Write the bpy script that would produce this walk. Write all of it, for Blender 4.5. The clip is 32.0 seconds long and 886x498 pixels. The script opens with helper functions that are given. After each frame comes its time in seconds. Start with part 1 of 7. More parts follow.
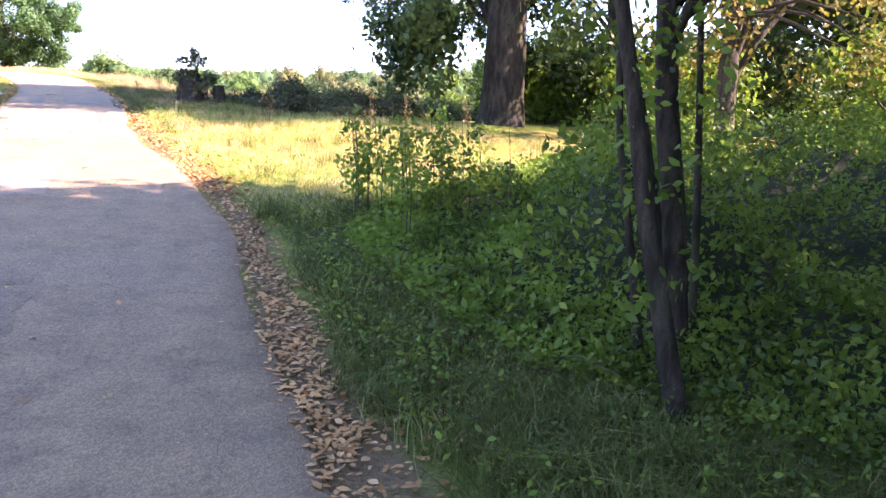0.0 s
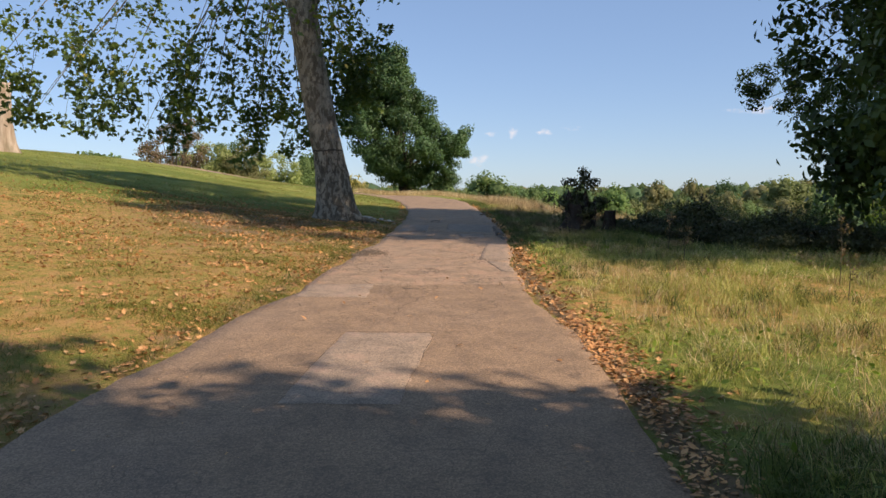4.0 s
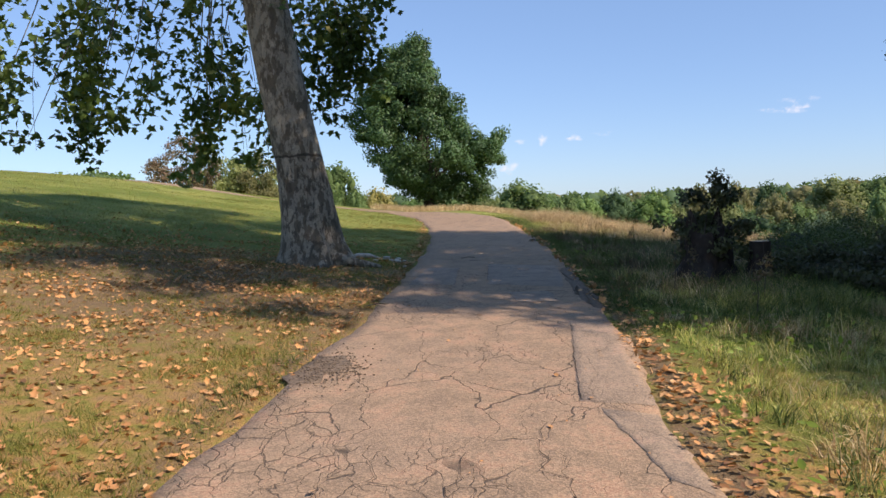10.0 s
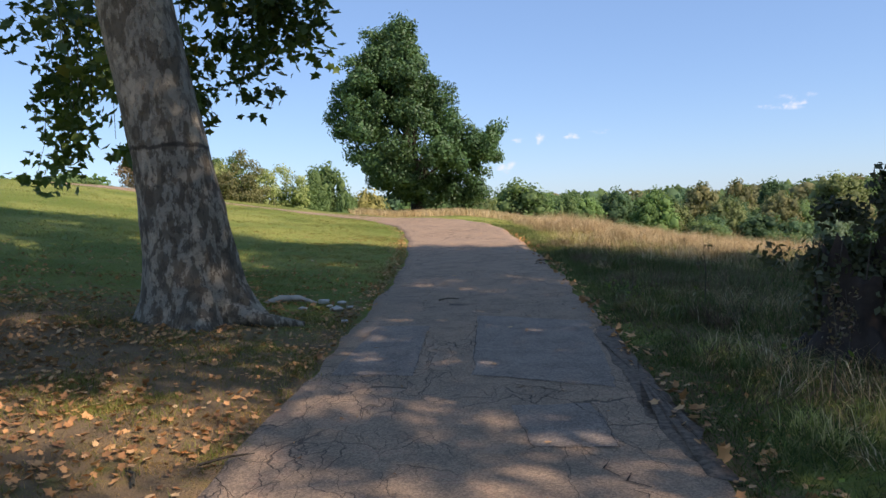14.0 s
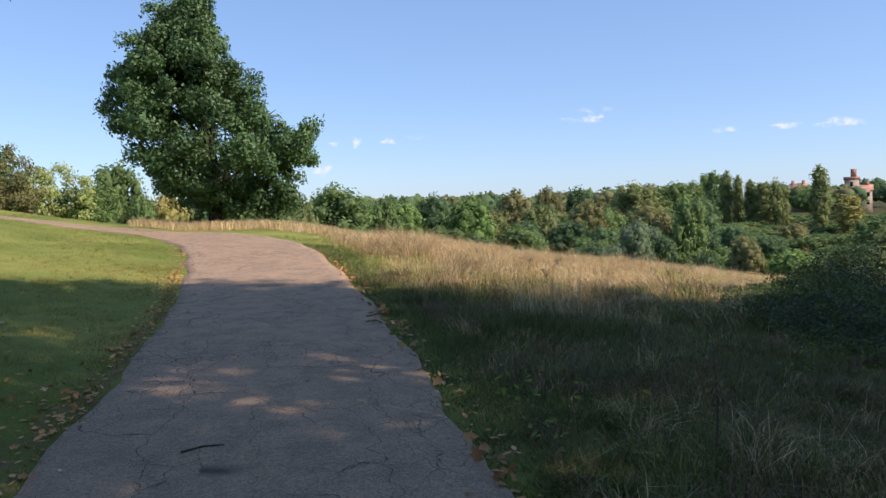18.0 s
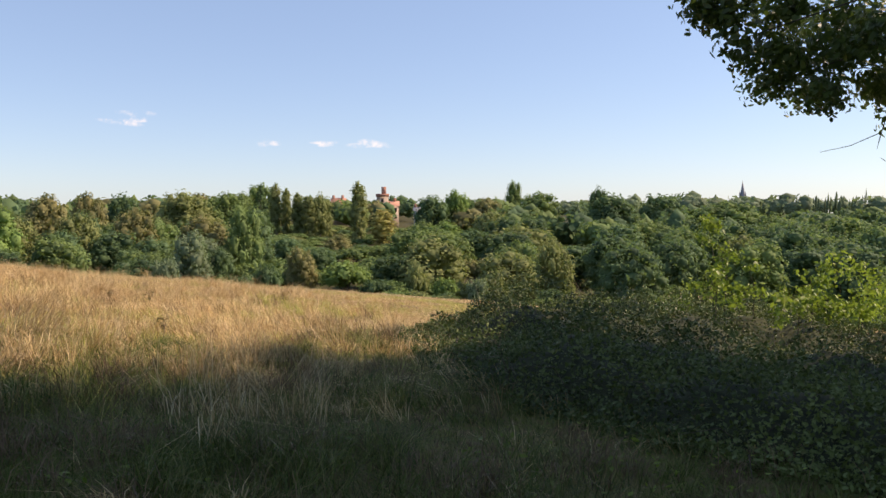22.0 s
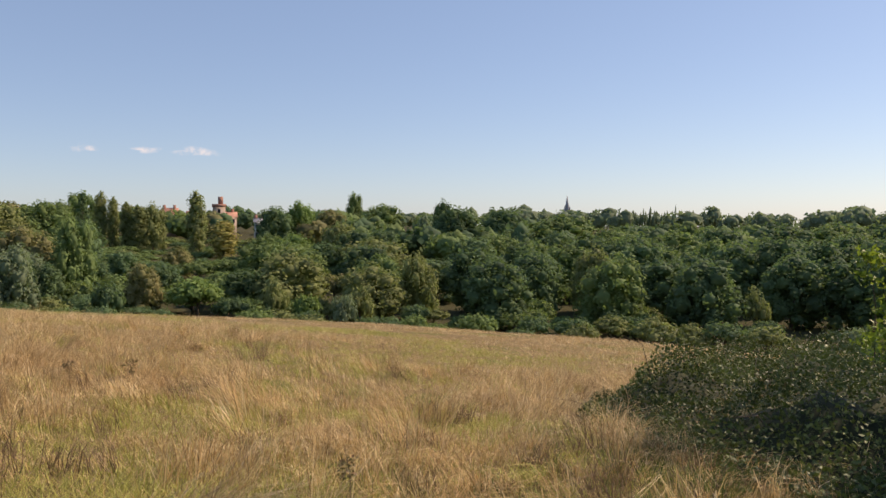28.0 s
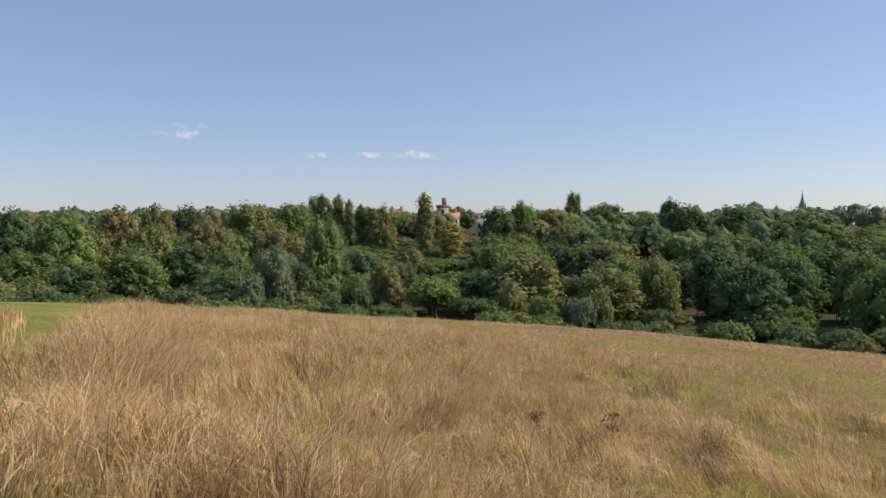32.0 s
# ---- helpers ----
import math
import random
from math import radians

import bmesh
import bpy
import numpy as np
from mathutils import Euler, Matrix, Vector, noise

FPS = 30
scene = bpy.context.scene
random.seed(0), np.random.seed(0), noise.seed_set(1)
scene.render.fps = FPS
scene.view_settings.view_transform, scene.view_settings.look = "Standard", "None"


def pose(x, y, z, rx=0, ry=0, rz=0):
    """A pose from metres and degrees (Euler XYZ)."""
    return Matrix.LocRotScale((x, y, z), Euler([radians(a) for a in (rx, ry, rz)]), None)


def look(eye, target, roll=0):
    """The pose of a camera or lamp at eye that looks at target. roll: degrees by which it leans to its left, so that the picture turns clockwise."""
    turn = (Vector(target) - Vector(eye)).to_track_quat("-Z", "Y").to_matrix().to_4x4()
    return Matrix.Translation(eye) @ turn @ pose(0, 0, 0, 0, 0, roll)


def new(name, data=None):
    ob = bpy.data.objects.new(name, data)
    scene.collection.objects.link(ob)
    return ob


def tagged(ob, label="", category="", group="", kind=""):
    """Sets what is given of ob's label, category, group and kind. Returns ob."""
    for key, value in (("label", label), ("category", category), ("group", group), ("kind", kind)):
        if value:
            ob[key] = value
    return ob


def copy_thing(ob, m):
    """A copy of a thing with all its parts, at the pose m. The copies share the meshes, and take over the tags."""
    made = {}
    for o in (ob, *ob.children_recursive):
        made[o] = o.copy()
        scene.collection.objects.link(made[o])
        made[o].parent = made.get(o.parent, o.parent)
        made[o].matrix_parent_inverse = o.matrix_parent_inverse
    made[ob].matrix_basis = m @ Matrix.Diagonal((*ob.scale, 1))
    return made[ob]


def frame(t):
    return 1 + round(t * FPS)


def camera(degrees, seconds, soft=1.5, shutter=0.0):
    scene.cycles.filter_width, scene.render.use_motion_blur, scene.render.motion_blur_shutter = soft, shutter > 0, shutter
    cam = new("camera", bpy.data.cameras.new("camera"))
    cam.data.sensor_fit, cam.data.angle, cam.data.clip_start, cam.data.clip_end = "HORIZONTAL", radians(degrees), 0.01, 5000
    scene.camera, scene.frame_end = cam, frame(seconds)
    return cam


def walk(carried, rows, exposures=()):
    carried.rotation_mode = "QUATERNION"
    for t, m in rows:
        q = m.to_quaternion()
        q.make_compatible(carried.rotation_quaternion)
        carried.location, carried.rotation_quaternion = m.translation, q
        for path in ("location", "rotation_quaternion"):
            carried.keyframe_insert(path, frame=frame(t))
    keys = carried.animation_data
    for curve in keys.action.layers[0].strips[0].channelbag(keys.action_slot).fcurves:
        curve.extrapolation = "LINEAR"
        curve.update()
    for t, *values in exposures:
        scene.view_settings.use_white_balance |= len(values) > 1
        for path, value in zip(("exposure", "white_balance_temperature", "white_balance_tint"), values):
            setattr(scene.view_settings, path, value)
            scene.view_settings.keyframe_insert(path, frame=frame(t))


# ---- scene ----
cam = camera(59.29, 32.0)
PATH = [
    (0.0, pose(-0.25, -6.44, 1.16, 78.62, -0.78, -28.32)),
    (0.5, pose(-0.28, -6.07, 1.21, 78.93, -0.68, -20.52)),
    (1.0, pose(-0.23, -5.68, 1.23, 79.92, -0.59, -16.23)),
    (1.5, pose(-0.19, -5.24, 1.23, 81.79, -0.56, -12.04)),
    (2.0, pose(-0.12, -4.76, 1.26, 83.67, -0.35, -9.29)),
    (2.5, pose(-0.06, -4.32, 1.29, 85.02, -0.20, -7.27)),
    (3.0, pose(-0.04, -3.84, 1.33, 85.85, 0.03, -5.17)),
    (3.5, pose(0.03, -3.34, 1.38, 86.34, 0.12, -3.54)),
    (4.0, pose(0.01, -2.82, 1.39, 86.73, 0.09, -2.23)),
    (4.5, pose(0.04, -2.29, 1.42, 87.04, 0.21, -1.49)),
    (6.5, pose(0.00, 0.00, 1.55, 87.27, 0.53, -0.00)),
    (7.0, pose(0.00, 0.58, 1.59, 87.32, 0.53, 0.02)),
    (7.5, pose(-0.00, 1.13, 1.61, 87.34, 0.68, 0.07)),
    (8.0, pose(0.05, 1.69, 1.64, 87.36, 0.90, 0.05)),
    (8.5, pose(0.08, 2.26, 1.67, 87.40, 1.14, 0.03)),
    (9.0, pose(0.10, 2.87, 1.69, 87.40, 1.29, 0.02)),
    (9.5, pose(0.15, 3.48, 1.71, 87.42, 1.39, 0.02)),
    (10.0, pose(0.20, 4.10, 1.73, 87.46, 1.60, 0.04)),
    (10.5, pose(0.28, 4.68, 1.76, 87.51, 1.71, 0.01)),
    (11.0, pose(0.33, 5.27, 1.78, 87.52, 1.85, -0.01)),
    (11.5, pose(0.37, 5.87, 1.81, 87.51, 1.80, -0.06)),
    (12.0, pose(0.35, 6.46, 1.83, 87.53, 1.78, -0.08)),
    (12.5, pose(0.38, 7.01, 1.85, 87.49, 1.93, -0.10)),
    (13.0, pose(0.45, 7.58, 1.88, 87.42, 2.01, -0.11)),
    (13.5, pose(0.53, 8.17, 1.92, 87.44, 2.06, -0.13)),
    (14.0, pose(0.57, 8.75, 1.96, 87.42, 2.11, -0.12)),
    (14.5, pose(0.59, 9.37, 2.01, 87.43, 2.16, -0.13)),
    (16.5, pose(0.80, 11.53, 2.18, 87.41, 2.09, -2.48)),
    (17.0, pose(0.85, 12.07, 2.21, 87.37, 2.15, -4.51)),
    (17.5, pose(0.91, 12.61, 2.24, 87.33, 1.73, -8.03)),
    (18.0, pose(0.97, 13.26, 2.28, 87.27, 1.61, -13.53)),
    (18.5, pose(1.05, 13.88, 2.31, 87.20, 1.35, -18.61)),
    (19.0, pose(1.13, 14.44, 2.34, 87.23, 1.23, -22.32)),
    (19.5, pose(1.24, 14.99, 2.36, 87.23, 1.03, -26.44)),
    (20.0, pose(1.29, 15.52, 2.36, 87.26, 0.88, -29.88)),
    (20.5, pose(1.34, 16.02, 2.37, 87.31, 0.83, -33.12)),
    (21.0, pose(1.41, 16.50, 2.39, 87.33, 0.78, -35.58)),
    (21.5, pose(1.46, 16.96, 2.43, 87.38, 0.68, -39.48)),
    (22.0, pose(1.51, 17.42, 2.48, 87.43, 0.37, -46.03)),
    (22.5, pose(1.56, 17.93, 2.52, 87.56, 0.16, -52.66)),
    (23.0, pose(1.63, 18.46, 2.54, 87.67, 0.06, -56.53)),
    (23.5, pose(1.70, 19.01, 2.54, 87.78, 0.01, -57.88)),
    (24.0, pose(1.79, 19.57, 2.55, 87.87, -0.01, -58.48)),
    (24.5, pose(1.87, 20.11, 2.56, 87.94, 0.01, -58.64)),
    (25.0, pose(1.93, 20.65, 2.58, 88.01, -0.04, -58.68)),
    (25.5, pose(1.93, 21.17, 2.60, 88.06, -0.03, -58.70)),
    (26.0, pose(1.95, 21.68, 2.63, 88.09, 0.00, -58.69)),
    (26.5, pose(2.00, 22.19, 2.67, 88.11, -0.00, -58.63)),
    (28.5, pose(2.10, 24.39, 2.80, 88.25, 0.01, -58.23)),
    (29.0, pose(2.12, 24.95, 2.82, 88.25, -0.01, -58.21)),
    (29.5, pose(2.12, 25.53, 2.83, 88.21, 0.09, -58.07)),
    (30.0, pose(2.17, 26.08, 2.86, 88.21, 0.06, -57.50)),
    (30.5, pose(2.20, 26.62, 2.87, 88.20, 0.05, -55.90)),
    (31.0, pose(2.19, 27.18, 2.88, 88.20, 0.15, -53.96)),
    (31.5, pose(2.15, 27.76, 2.90, 88.22, 0.18, -50.51)),
    (32.0, pose(2.07, 28.34, 2.91, 88.23, 0.32, -42.80)),
]
EXPOSURES = [(t_, s_, 7100 if t_ < 0.5 else 6900 if t_ < 2.5 else 7550 if t_ < 5 else 7050 if t_ < 10 else 6950 if t_ < 15 else 6850 if t_ < 18 else 7150 if t_ < 20 else 8500 if t_ < 28 else 8400 if t_ < 30.5 else 7850, 38 if t_ < 0.5 else 20 if t_ < 20 else 24) for t_, s_ in ((0.0, 2.45), (0.6, 2.2), (1.2, 1.6), (2.0, 1.02), (2.6, 0.48), (3.5, 0.1), (7.0, 0.2), (14.0, 0.28), (17.0, 0.34), (19.0, 0.28), (20.5, 0.32), (22.0, 0.42), (24.0, 0.38), (25.5, 0.33), (27.0, 0.2), (29.0, 0.0), (30.2, 0.0), (32.0, -0.04))]
walk(cam, PATH, EXPOSURES)

# ---- sky and sun ----
SUN_AZ, SUN_EL = 125.0, 40.0          # clockwise from +y
world = bpy.data.worlds.new("sky")
scene.world = world
world.use_nodes = True
wn = world.node_tree.nodes
sky = wn.new("ShaderNodeTexSky")
sky.sky_type = 'NISHITA'
sky.sun_disc = False
sky.sun_elevation = radians(SUN_EL)
sky.sun_rotation = radians(SUN_AZ)
sky.air_density, sky.dust_density, sky.ozone_density = 0.9, 0.42, 3.4
wn["Background"].inputs[1].default_value = 0.132
clear = wn.new("ShaderNodeMix")
clear.data_type, clear.blend_type = 'RGBA', 'MULTIPLY'
clear.inputs[0].default_value = 1.0
clear.inputs[7].default_value = (0.88, 0.975, 1.06, 1)      # a clear early-autumn blue
world.node_tree.links.new(sky.outputs[0], clear.inputs[6])
hazy = wn.new("ShaderNodeMix")
hazy.data_type = 'RGBA'
hazy.inputs[0].default_value = 0.34
hazy.inputs[7].default_value = (2.0, 3.8, 6.7, 1)      # thin even haze under the blue
world.node_tree.links.new(clear.outputs[2], hazy.inputs[6])
world.node_tree.links.new(hazy.outputs[2], wn["Background"].inputs[0])
sun_data = bpy.data.lights.new("sun", 'SUN')
sun_data.energy, sun_data.angle, sun_data.color = 5.0, radians(0.53), (1.0, 0.93, 0.82)
sun = new("sun", sun_data)
sa, se = radians(SUN_AZ), radians(SUN_EL)
sun.matrix_world = look((60 * math.sin(sa), 60 * math.cos(sa), 60), (60 * math.sin(sa) - math.sin(sa) * math.cos(se), 60 * math.cos(sa) - math.cos(sa) * math.cos(se), 60 - math.sin(se)))

# ---- materials ----
def material(name, rough=0.8, spec=0.3):
    m = bpy.data.materials.new(name)
    m.use_nodes = True
    nt = m.node_tree
    b = nt.nodes["Principled BSDF"]
    b.inputs["Roughness"].default_value = rough
    b.inputs["Specular IOR Level"].default_value = spec
    return m, nt, b


def node(nt, kind, **props):
    n = nt.nodes.new(kind)
    for k, v in props.items():
        n.inputs[k.replace("_", " ")].default_value = v
    return n


def place(nt):
    return nt.nodes.new("ShaderNodeNewGeometry").outputs["Position"]


def noise_tex(nt, scale, detail=4.0, rough=0.55, vec=None, stretch=None):
    n = node(nt, "ShaderNodeTexNoise", Scale=scale, Detail=detail, Roughness=rough)
    v = vec or place(nt)
    if stretch:
        mp = nt.nodes.new("ShaderNodeMapping")
        mp.inputs["Scale"].default_value = stretch
        nt.links.new(v, mp.inputs["Vector"])
        v = mp.outputs["Vector"]
    nt.links.new(v, n.inputs["Vector"])
    return n.outputs["Fac"]


def span(nt, fac, lo, hi, a=0.0, b=1.0):
    n = nt.nodes.new("ShaderNodeMapRange")
    n.interpolation_type = 'SMOOTHSTEP'
    for k, v in zip((1, 2, 3, 4), (lo, hi, a, b)):
        n.inputs[k].default_value = v
    nt.links.new(fac, n.inputs[0])
    return n.outputs[0]


def mix(nt, fac, a, b, mode='MIX'):
    n = nt.nodes.new("ShaderNodeMix")
    n.data_type, n.blend_type = 'RGBA', mode
    for sock, v in ((n.inputs[0], fac), (n.inputs[6], a), (n.inputs[7], b)):
        if isinstance(v, (int, float)):
            sock.default_value = v
        elif isinstance(v, tuple):
            sock.default_value = (*v, 1)
        else:
            nt.links.new(v, sock)
    return n.outputs[2]


def calc(nt, op, a, b=0.0):
    n = nt.nodes.new("ShaderNodeMath")
    n.operation = op
    for sock, v in ((n.inputs[0], a), (n.inputs[1], b)):
        if isinstance(v, (int, float)):
            sock.default_value = v
        else:
            nt.links.new(v, sock)
    return n.outputs[0]


def relief(nt, b, height, strength, dist):
    n = nt.nodes.new("ShaderNodeBump")
    n.inputs["Strength"].default_value, n.inputs["Distance"].default_value = strength, dist
    nt.links.new(height, n.inputs["Height"])
    nt.links.new(n.outputs[0], b.inputs["Normal"])


def colours(nt, fac, stops):
    n = nt.nodes.new("ShaderNodeValToRGB")
    e = n.color_ramp.elements
    while len(e) < len(stops):
        e.new(0.5)
    for el, (p, c) in zip(e, stops):
        el.position, el.color = p, (*c, 1)
    nt.links.new(fac, n.inputs[0])
    return n.outputs[0]


def island(nt):
    return nt.nodes.new("ShaderNodeNewGeometry").outputs["Random Per Island"]


def foliage(name, stops, through_light=0.35, rough=0.5, spec=0.35, patch=0.35):
    """Leaves: each its own shade, light passing through, shades shifting in patches over the crown."""
    m, nt, b = material(name, rough, spec)
    stops = [(p, tuple(min(0.8, 1.35 * v) for v in col)) for p, col in stops]
    r = island(nt)
    c = colours(nt, r, stops)
    big = noise_tex(nt, patch, 3)
    c = mix(nt, span(nt, big, 0.35, 0.7), c, tuple(min(1, 1.45 * v) for v in stops[len(stops) // 2][1]))
    nt.links.new(c, b.inputs["Base Color"])
    tr = nt.nodes.new("ShaderNodeBsdfTranslucent")
    nt.links.new(mix(nt, 0.4, c, (0.17, 0.27, 0.03)), tr.inputs["Color"])
    ms = nt.nodes.new("ShaderNodeMixShader")
    ms.inputs[0].default_value = through_light
    nt.links.new(b.outputs[0], ms.inputs[1])
    nt.links.new(tr.outputs[0], ms.inputs[2])
    nt.links.new(ms.outputs[0], nt.nodes["Material Output"].inputs["Surface"])
    return m


leaf_plane = foliage("plane_leaf", [(0.0, (0.016, 0.036, 0.010)), (0.6, (0.034, 0.064, 0.015)), (0.95, (0.075, 0.11, 0.022)), (1.0, (0.30, 0.24, 0.04))], 0.2)
leaf_oak = foliage("oak_leaf", [(0.0, (0.026, 0.055, 0.022)), (0.6, (0.046, 0.092, 0.032)), (1.0, (0.07, 0.125, 0.042))], 0.26)
leaf_dark = foliage("dark_oak_leaf", [(0.0, (0.016, 0.031, 0.010)), (0.6, (0.033, 0.059, 0.015)), (1.0, (0.06, 0.096, 0.02))], 0.2)
leaf_shrub = foliage("shrub_leaf", [(0.0, (0.014, 0.030, 0.007)), (0.55, (0.048, 0.094, 0.016)), (0.95, (0.125, 0.185, 0.028)), (1.0, (0.34, 0.32, 0.05))], 0.5, patch=1.2)
# the oak's shade over the bramble bank is put into this dark leaf
leaf_bramble = foliage("shade_toned_bramble_leaf", [(0.0, (0.010, 0.020, 0.009)), (0.6, (0.026, 0.043, 0.016)), (0.93, (0.068, 0.09, 0.026)), (1.0, (0.12, 0.07, 0.035))], 0.16, 0.55, 0.3, patch=0.8)
leaf_hedge = foliage("hedge_leaf", [(0.0, (0.016, 0.018, 0.012)), (0.6, (0.035, 0.037, 0.02)), (0.95, (0.06, 0.062, 0.028)), (1.0, (0.11, 0.075, 0.04))], 0.15, 0.6, 0.3, patch=0.9)
# paler leaf for shoots and herbs; sun on the shoots is in its colour
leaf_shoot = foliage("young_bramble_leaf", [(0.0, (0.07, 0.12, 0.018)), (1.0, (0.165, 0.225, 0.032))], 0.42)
leaf_thorn = foliage("hawthorn_leaf", [(0.0, (0.07, 0.065, 0.03)), (0.5, (0.12, 0.085, 0.045)), (1.0, (0.19, 0.10, 0.065))], 0.25)
leaf_amber = foliage("amber_leaf", [(0.0, (0.09, 0.075, 0.02)), (0.5, (0.17, 0.12, 0.03)), (1.0, (0.26, 0.165, 0.04))], 0.45)
WOOD_GREENS = {
    "mid": [(0.0, (0.035, 0.06, 0.016)), (0.5, (0.065, 0.10, 0.024)), (1.0, (0.105, 0.145, 0.034))],
    "deep": [(0.0, (0.02, 0.042, 0.016)), (0.5, (0.042, 0.075, 0.024)), (1.0, (0.072, 0.115, 0.034))],
    "olive": [(0.0, (0.07, 0.085, 0.024)), (0.5, (0.10, 0.115, 0.032)), (1.0, (0.13, 0.145, 0.042))],
    "rust": [(0.0, (0.065, 0.067, 0.022)), (0.5, (0.10, 0.096, 0.03)), (1.0, (0.15, 0.13, 0.04))],
    # olive brightened: sun on the brow bushes is put into this copy
    "lit": [(0.0, (0.12, 0.145, 0.04)), (0.5, (0.17, 0.195, 0.055)), (1.0, (0.24, 0.25, 0.075))],
    "yellow": [(0.0, (0.12, 0.115, 0.03)), (0.5, (0.19, 0.17, 0.045)), (1.0, (0.27, 0.23, 0.06))],
    "bright": [(0.0, (0.055, 0.095, 0.02)), (0.5, (0.08, 0.13, 0.027)), (1.0, (0.11, 0.165, 0.035))],
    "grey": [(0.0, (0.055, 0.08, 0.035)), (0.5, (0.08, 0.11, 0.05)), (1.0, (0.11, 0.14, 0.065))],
}
# lifted and blued: haze over the woods is put into the leaf colours
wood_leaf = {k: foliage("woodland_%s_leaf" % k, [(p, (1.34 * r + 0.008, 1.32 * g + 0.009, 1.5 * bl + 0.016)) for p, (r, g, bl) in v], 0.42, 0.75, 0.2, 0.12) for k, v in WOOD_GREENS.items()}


def grass_mat(name, stops, tip=None):
    m, nt, b = material(name, 0.6, 0.25)
    c = colours(nt, island(nt), stops)
    big = noise_tex(nt, 0.5, 3)
    c = mix(nt, span(nt, big, 0.4, 0.68, 0.0, 0.4), c, tip or stops[-1][1])
    c = mix(nt, span(nt, noise_tex(nt, 0.9, 4, 0.7), 0.45, 0.65, 0.0, 0.4), c, tuple(0.68 * q_ for q_ in (tip or stops[1][1])))
    c = mix(nt, 1.0, c, colours(nt, noise_tex(nt, 3.2, 4, 0.7), [(0.36, (0.70, 0.67, 0.62)), (0.52, (1.0, 1.0, 1.0)), (0.66, (1.0, 1.0, 1.0))]), 'MULTIPLY')
    nt.links.new(c, b.inputs["Base Color"])
    tr = nt.nodes.new("ShaderNodeBsdfTranslucent")
    nt.links.new(c, tr.inputs["Color"])
    ms = nt.nodes.new("ShaderNodeMixShader")
    ms.inputs[0].default_value = 0.3
    nt.links.new(b.outputs[0], ms.inputs[1])
    nt.links.new(tr.outputs[0], ms.inputs[2])
    nt.links.new(ms.outputs[0], nt.nodes["Material Output"].inputs["Surface"])
    return m


# darkened green: shade on the verge is put into the blade colour
grass_green = grass_mat("shade_toned_green_grass", [(0.0, (0.035, 0.058, 0.013)), (0.5, (0.12, 0.172, 0.038)), (0.85, (0.24, 0.275, 0.08)), (1.0, (0.45, 0.36, 0.18))], (0.12, 0.165, 0.04))
grass_parched = grass_mat("parched_lawn_grass", [(0.0, (0.18, 0.12, 0.035)), (0.5, (0.47, 0.295, 0.095)), (1.0, (0.70, 0.47, 0.18))], (0.50, 0.31, 0.095))
grass_lawn = grass_mat("lawn_grass", [(0.0, (0.10, 0.14, 0.024)), (0.55, (0.22, 0.245, 0.05)), (1.0, (0.52, 0.37, 0.13))], (0.25, 0.255, 0.055))
grass_straw = grass_mat("dry_grass", [(0.0, (0.20, 0.13, 0.065)), (0.3, (0.52, 0.355, 0.165)), (0.7, (0.88, 0.67, 0.36)), (0.92, (0.97, 0.83, 0.55)), (1.0, (0.34, 0.35, 0.10))], (0.66, 0.46, 0.23))
grass_stalk = grass_mat("withered_stalks", [(0.0, (0.11, 0.075, 0.045)), (0.6, (0.23, 0.155, 0.09)), (1.0, (0.38, 0.27, 0.16))], (0.22, 0.145, 0.085))
# brightened yellow-green: sun on the verge is put into the blade colour
grass_sward = grass_mat("sun_toned_yellow_green_grass", [(0.0, (0.27, 0.32, 0.065)), (0.55, (0.50, 0.51, 0.135)), (1.0, (0.80, 0.67, 0.31))], (0.52, 0.51, 0.145))
leaf_fallen = foliage("fallen_leaf", [(0.0, (0.11, 0.055, 0.028)), (0.4, (0.25, 0.115, 0.045)), (0.75, (0.38, 0.19, 0.075)), (1.0, (0.50, 0.34, 0.18))], 0.1, 0.6, 0.3, 1.5)

# ground: lawn, litter and dry meadow by cover weights stored on the sheet
m_ground, nt, b = material("ground_turf", 0.95, 0.1)
at = nt.nodes.new("ShaderNodeAttribute")
at.attribute_name = "cover"
sep = nt.nodes.new("ShaderNodeSeparateColor")
nt.links.new(at.outputs["Color"], sep.inputs[0])
n1, n2, n3 = noise_tex(nt, 0.45, 5), noise_tex(nt, 6, 6, 0.7), noise_tex(nt, 45, 4, 0.7)
lawn = mix(nt, span(nt, n1, 0.35, 0.68), (0.15, 0.20, 0.04), (0.28, 0.30, 0.075))
parched = mix(nt, span(nt, n2, 0.38, 0.62), (0.26, 0.24, 0.06), (0.62, 0.35, 0.13))
lawn = mix(nt, span(nt, calc(nt, 'ADD', sep.outputs[2], calc(nt, 'MULTIPLY', calc(nt, 'SUBTRACT', n1, 0.5), 1.6)), 0.25, 0.6), lawn, parched)
lawn = mix(nt, span(nt, n2, 0.45, 0.8, 0.0, 0.6), lawn, (0.20, 0.15, 0.07))
straw = mix(nt, n2, (0.15, 0.105, 0.05), (0.32, 0.23, 0.115))
straw = mix(nt, span(nt, n1, 0.52, 0.66, 0, 0.7), straw, (0.13, 0.15, 0.03))
soil = mix(nt, n2, (0.15, 0.105, 0.06), (0.33, 0.225, 0.13))
c = mix(nt, calc(nt, 'MULTIPLY', sep.outputs[0], 1.0), lawn, straw)
lit = span(nt, calc(nt, 'ADD', sep.outputs[1], calc(nt, 'MULTIPLY', calc(nt, 'SUBTRACT', n2, 0.5), 0.9)), 0.35, 0.75)
c = mix(nt, lit, c, soil)
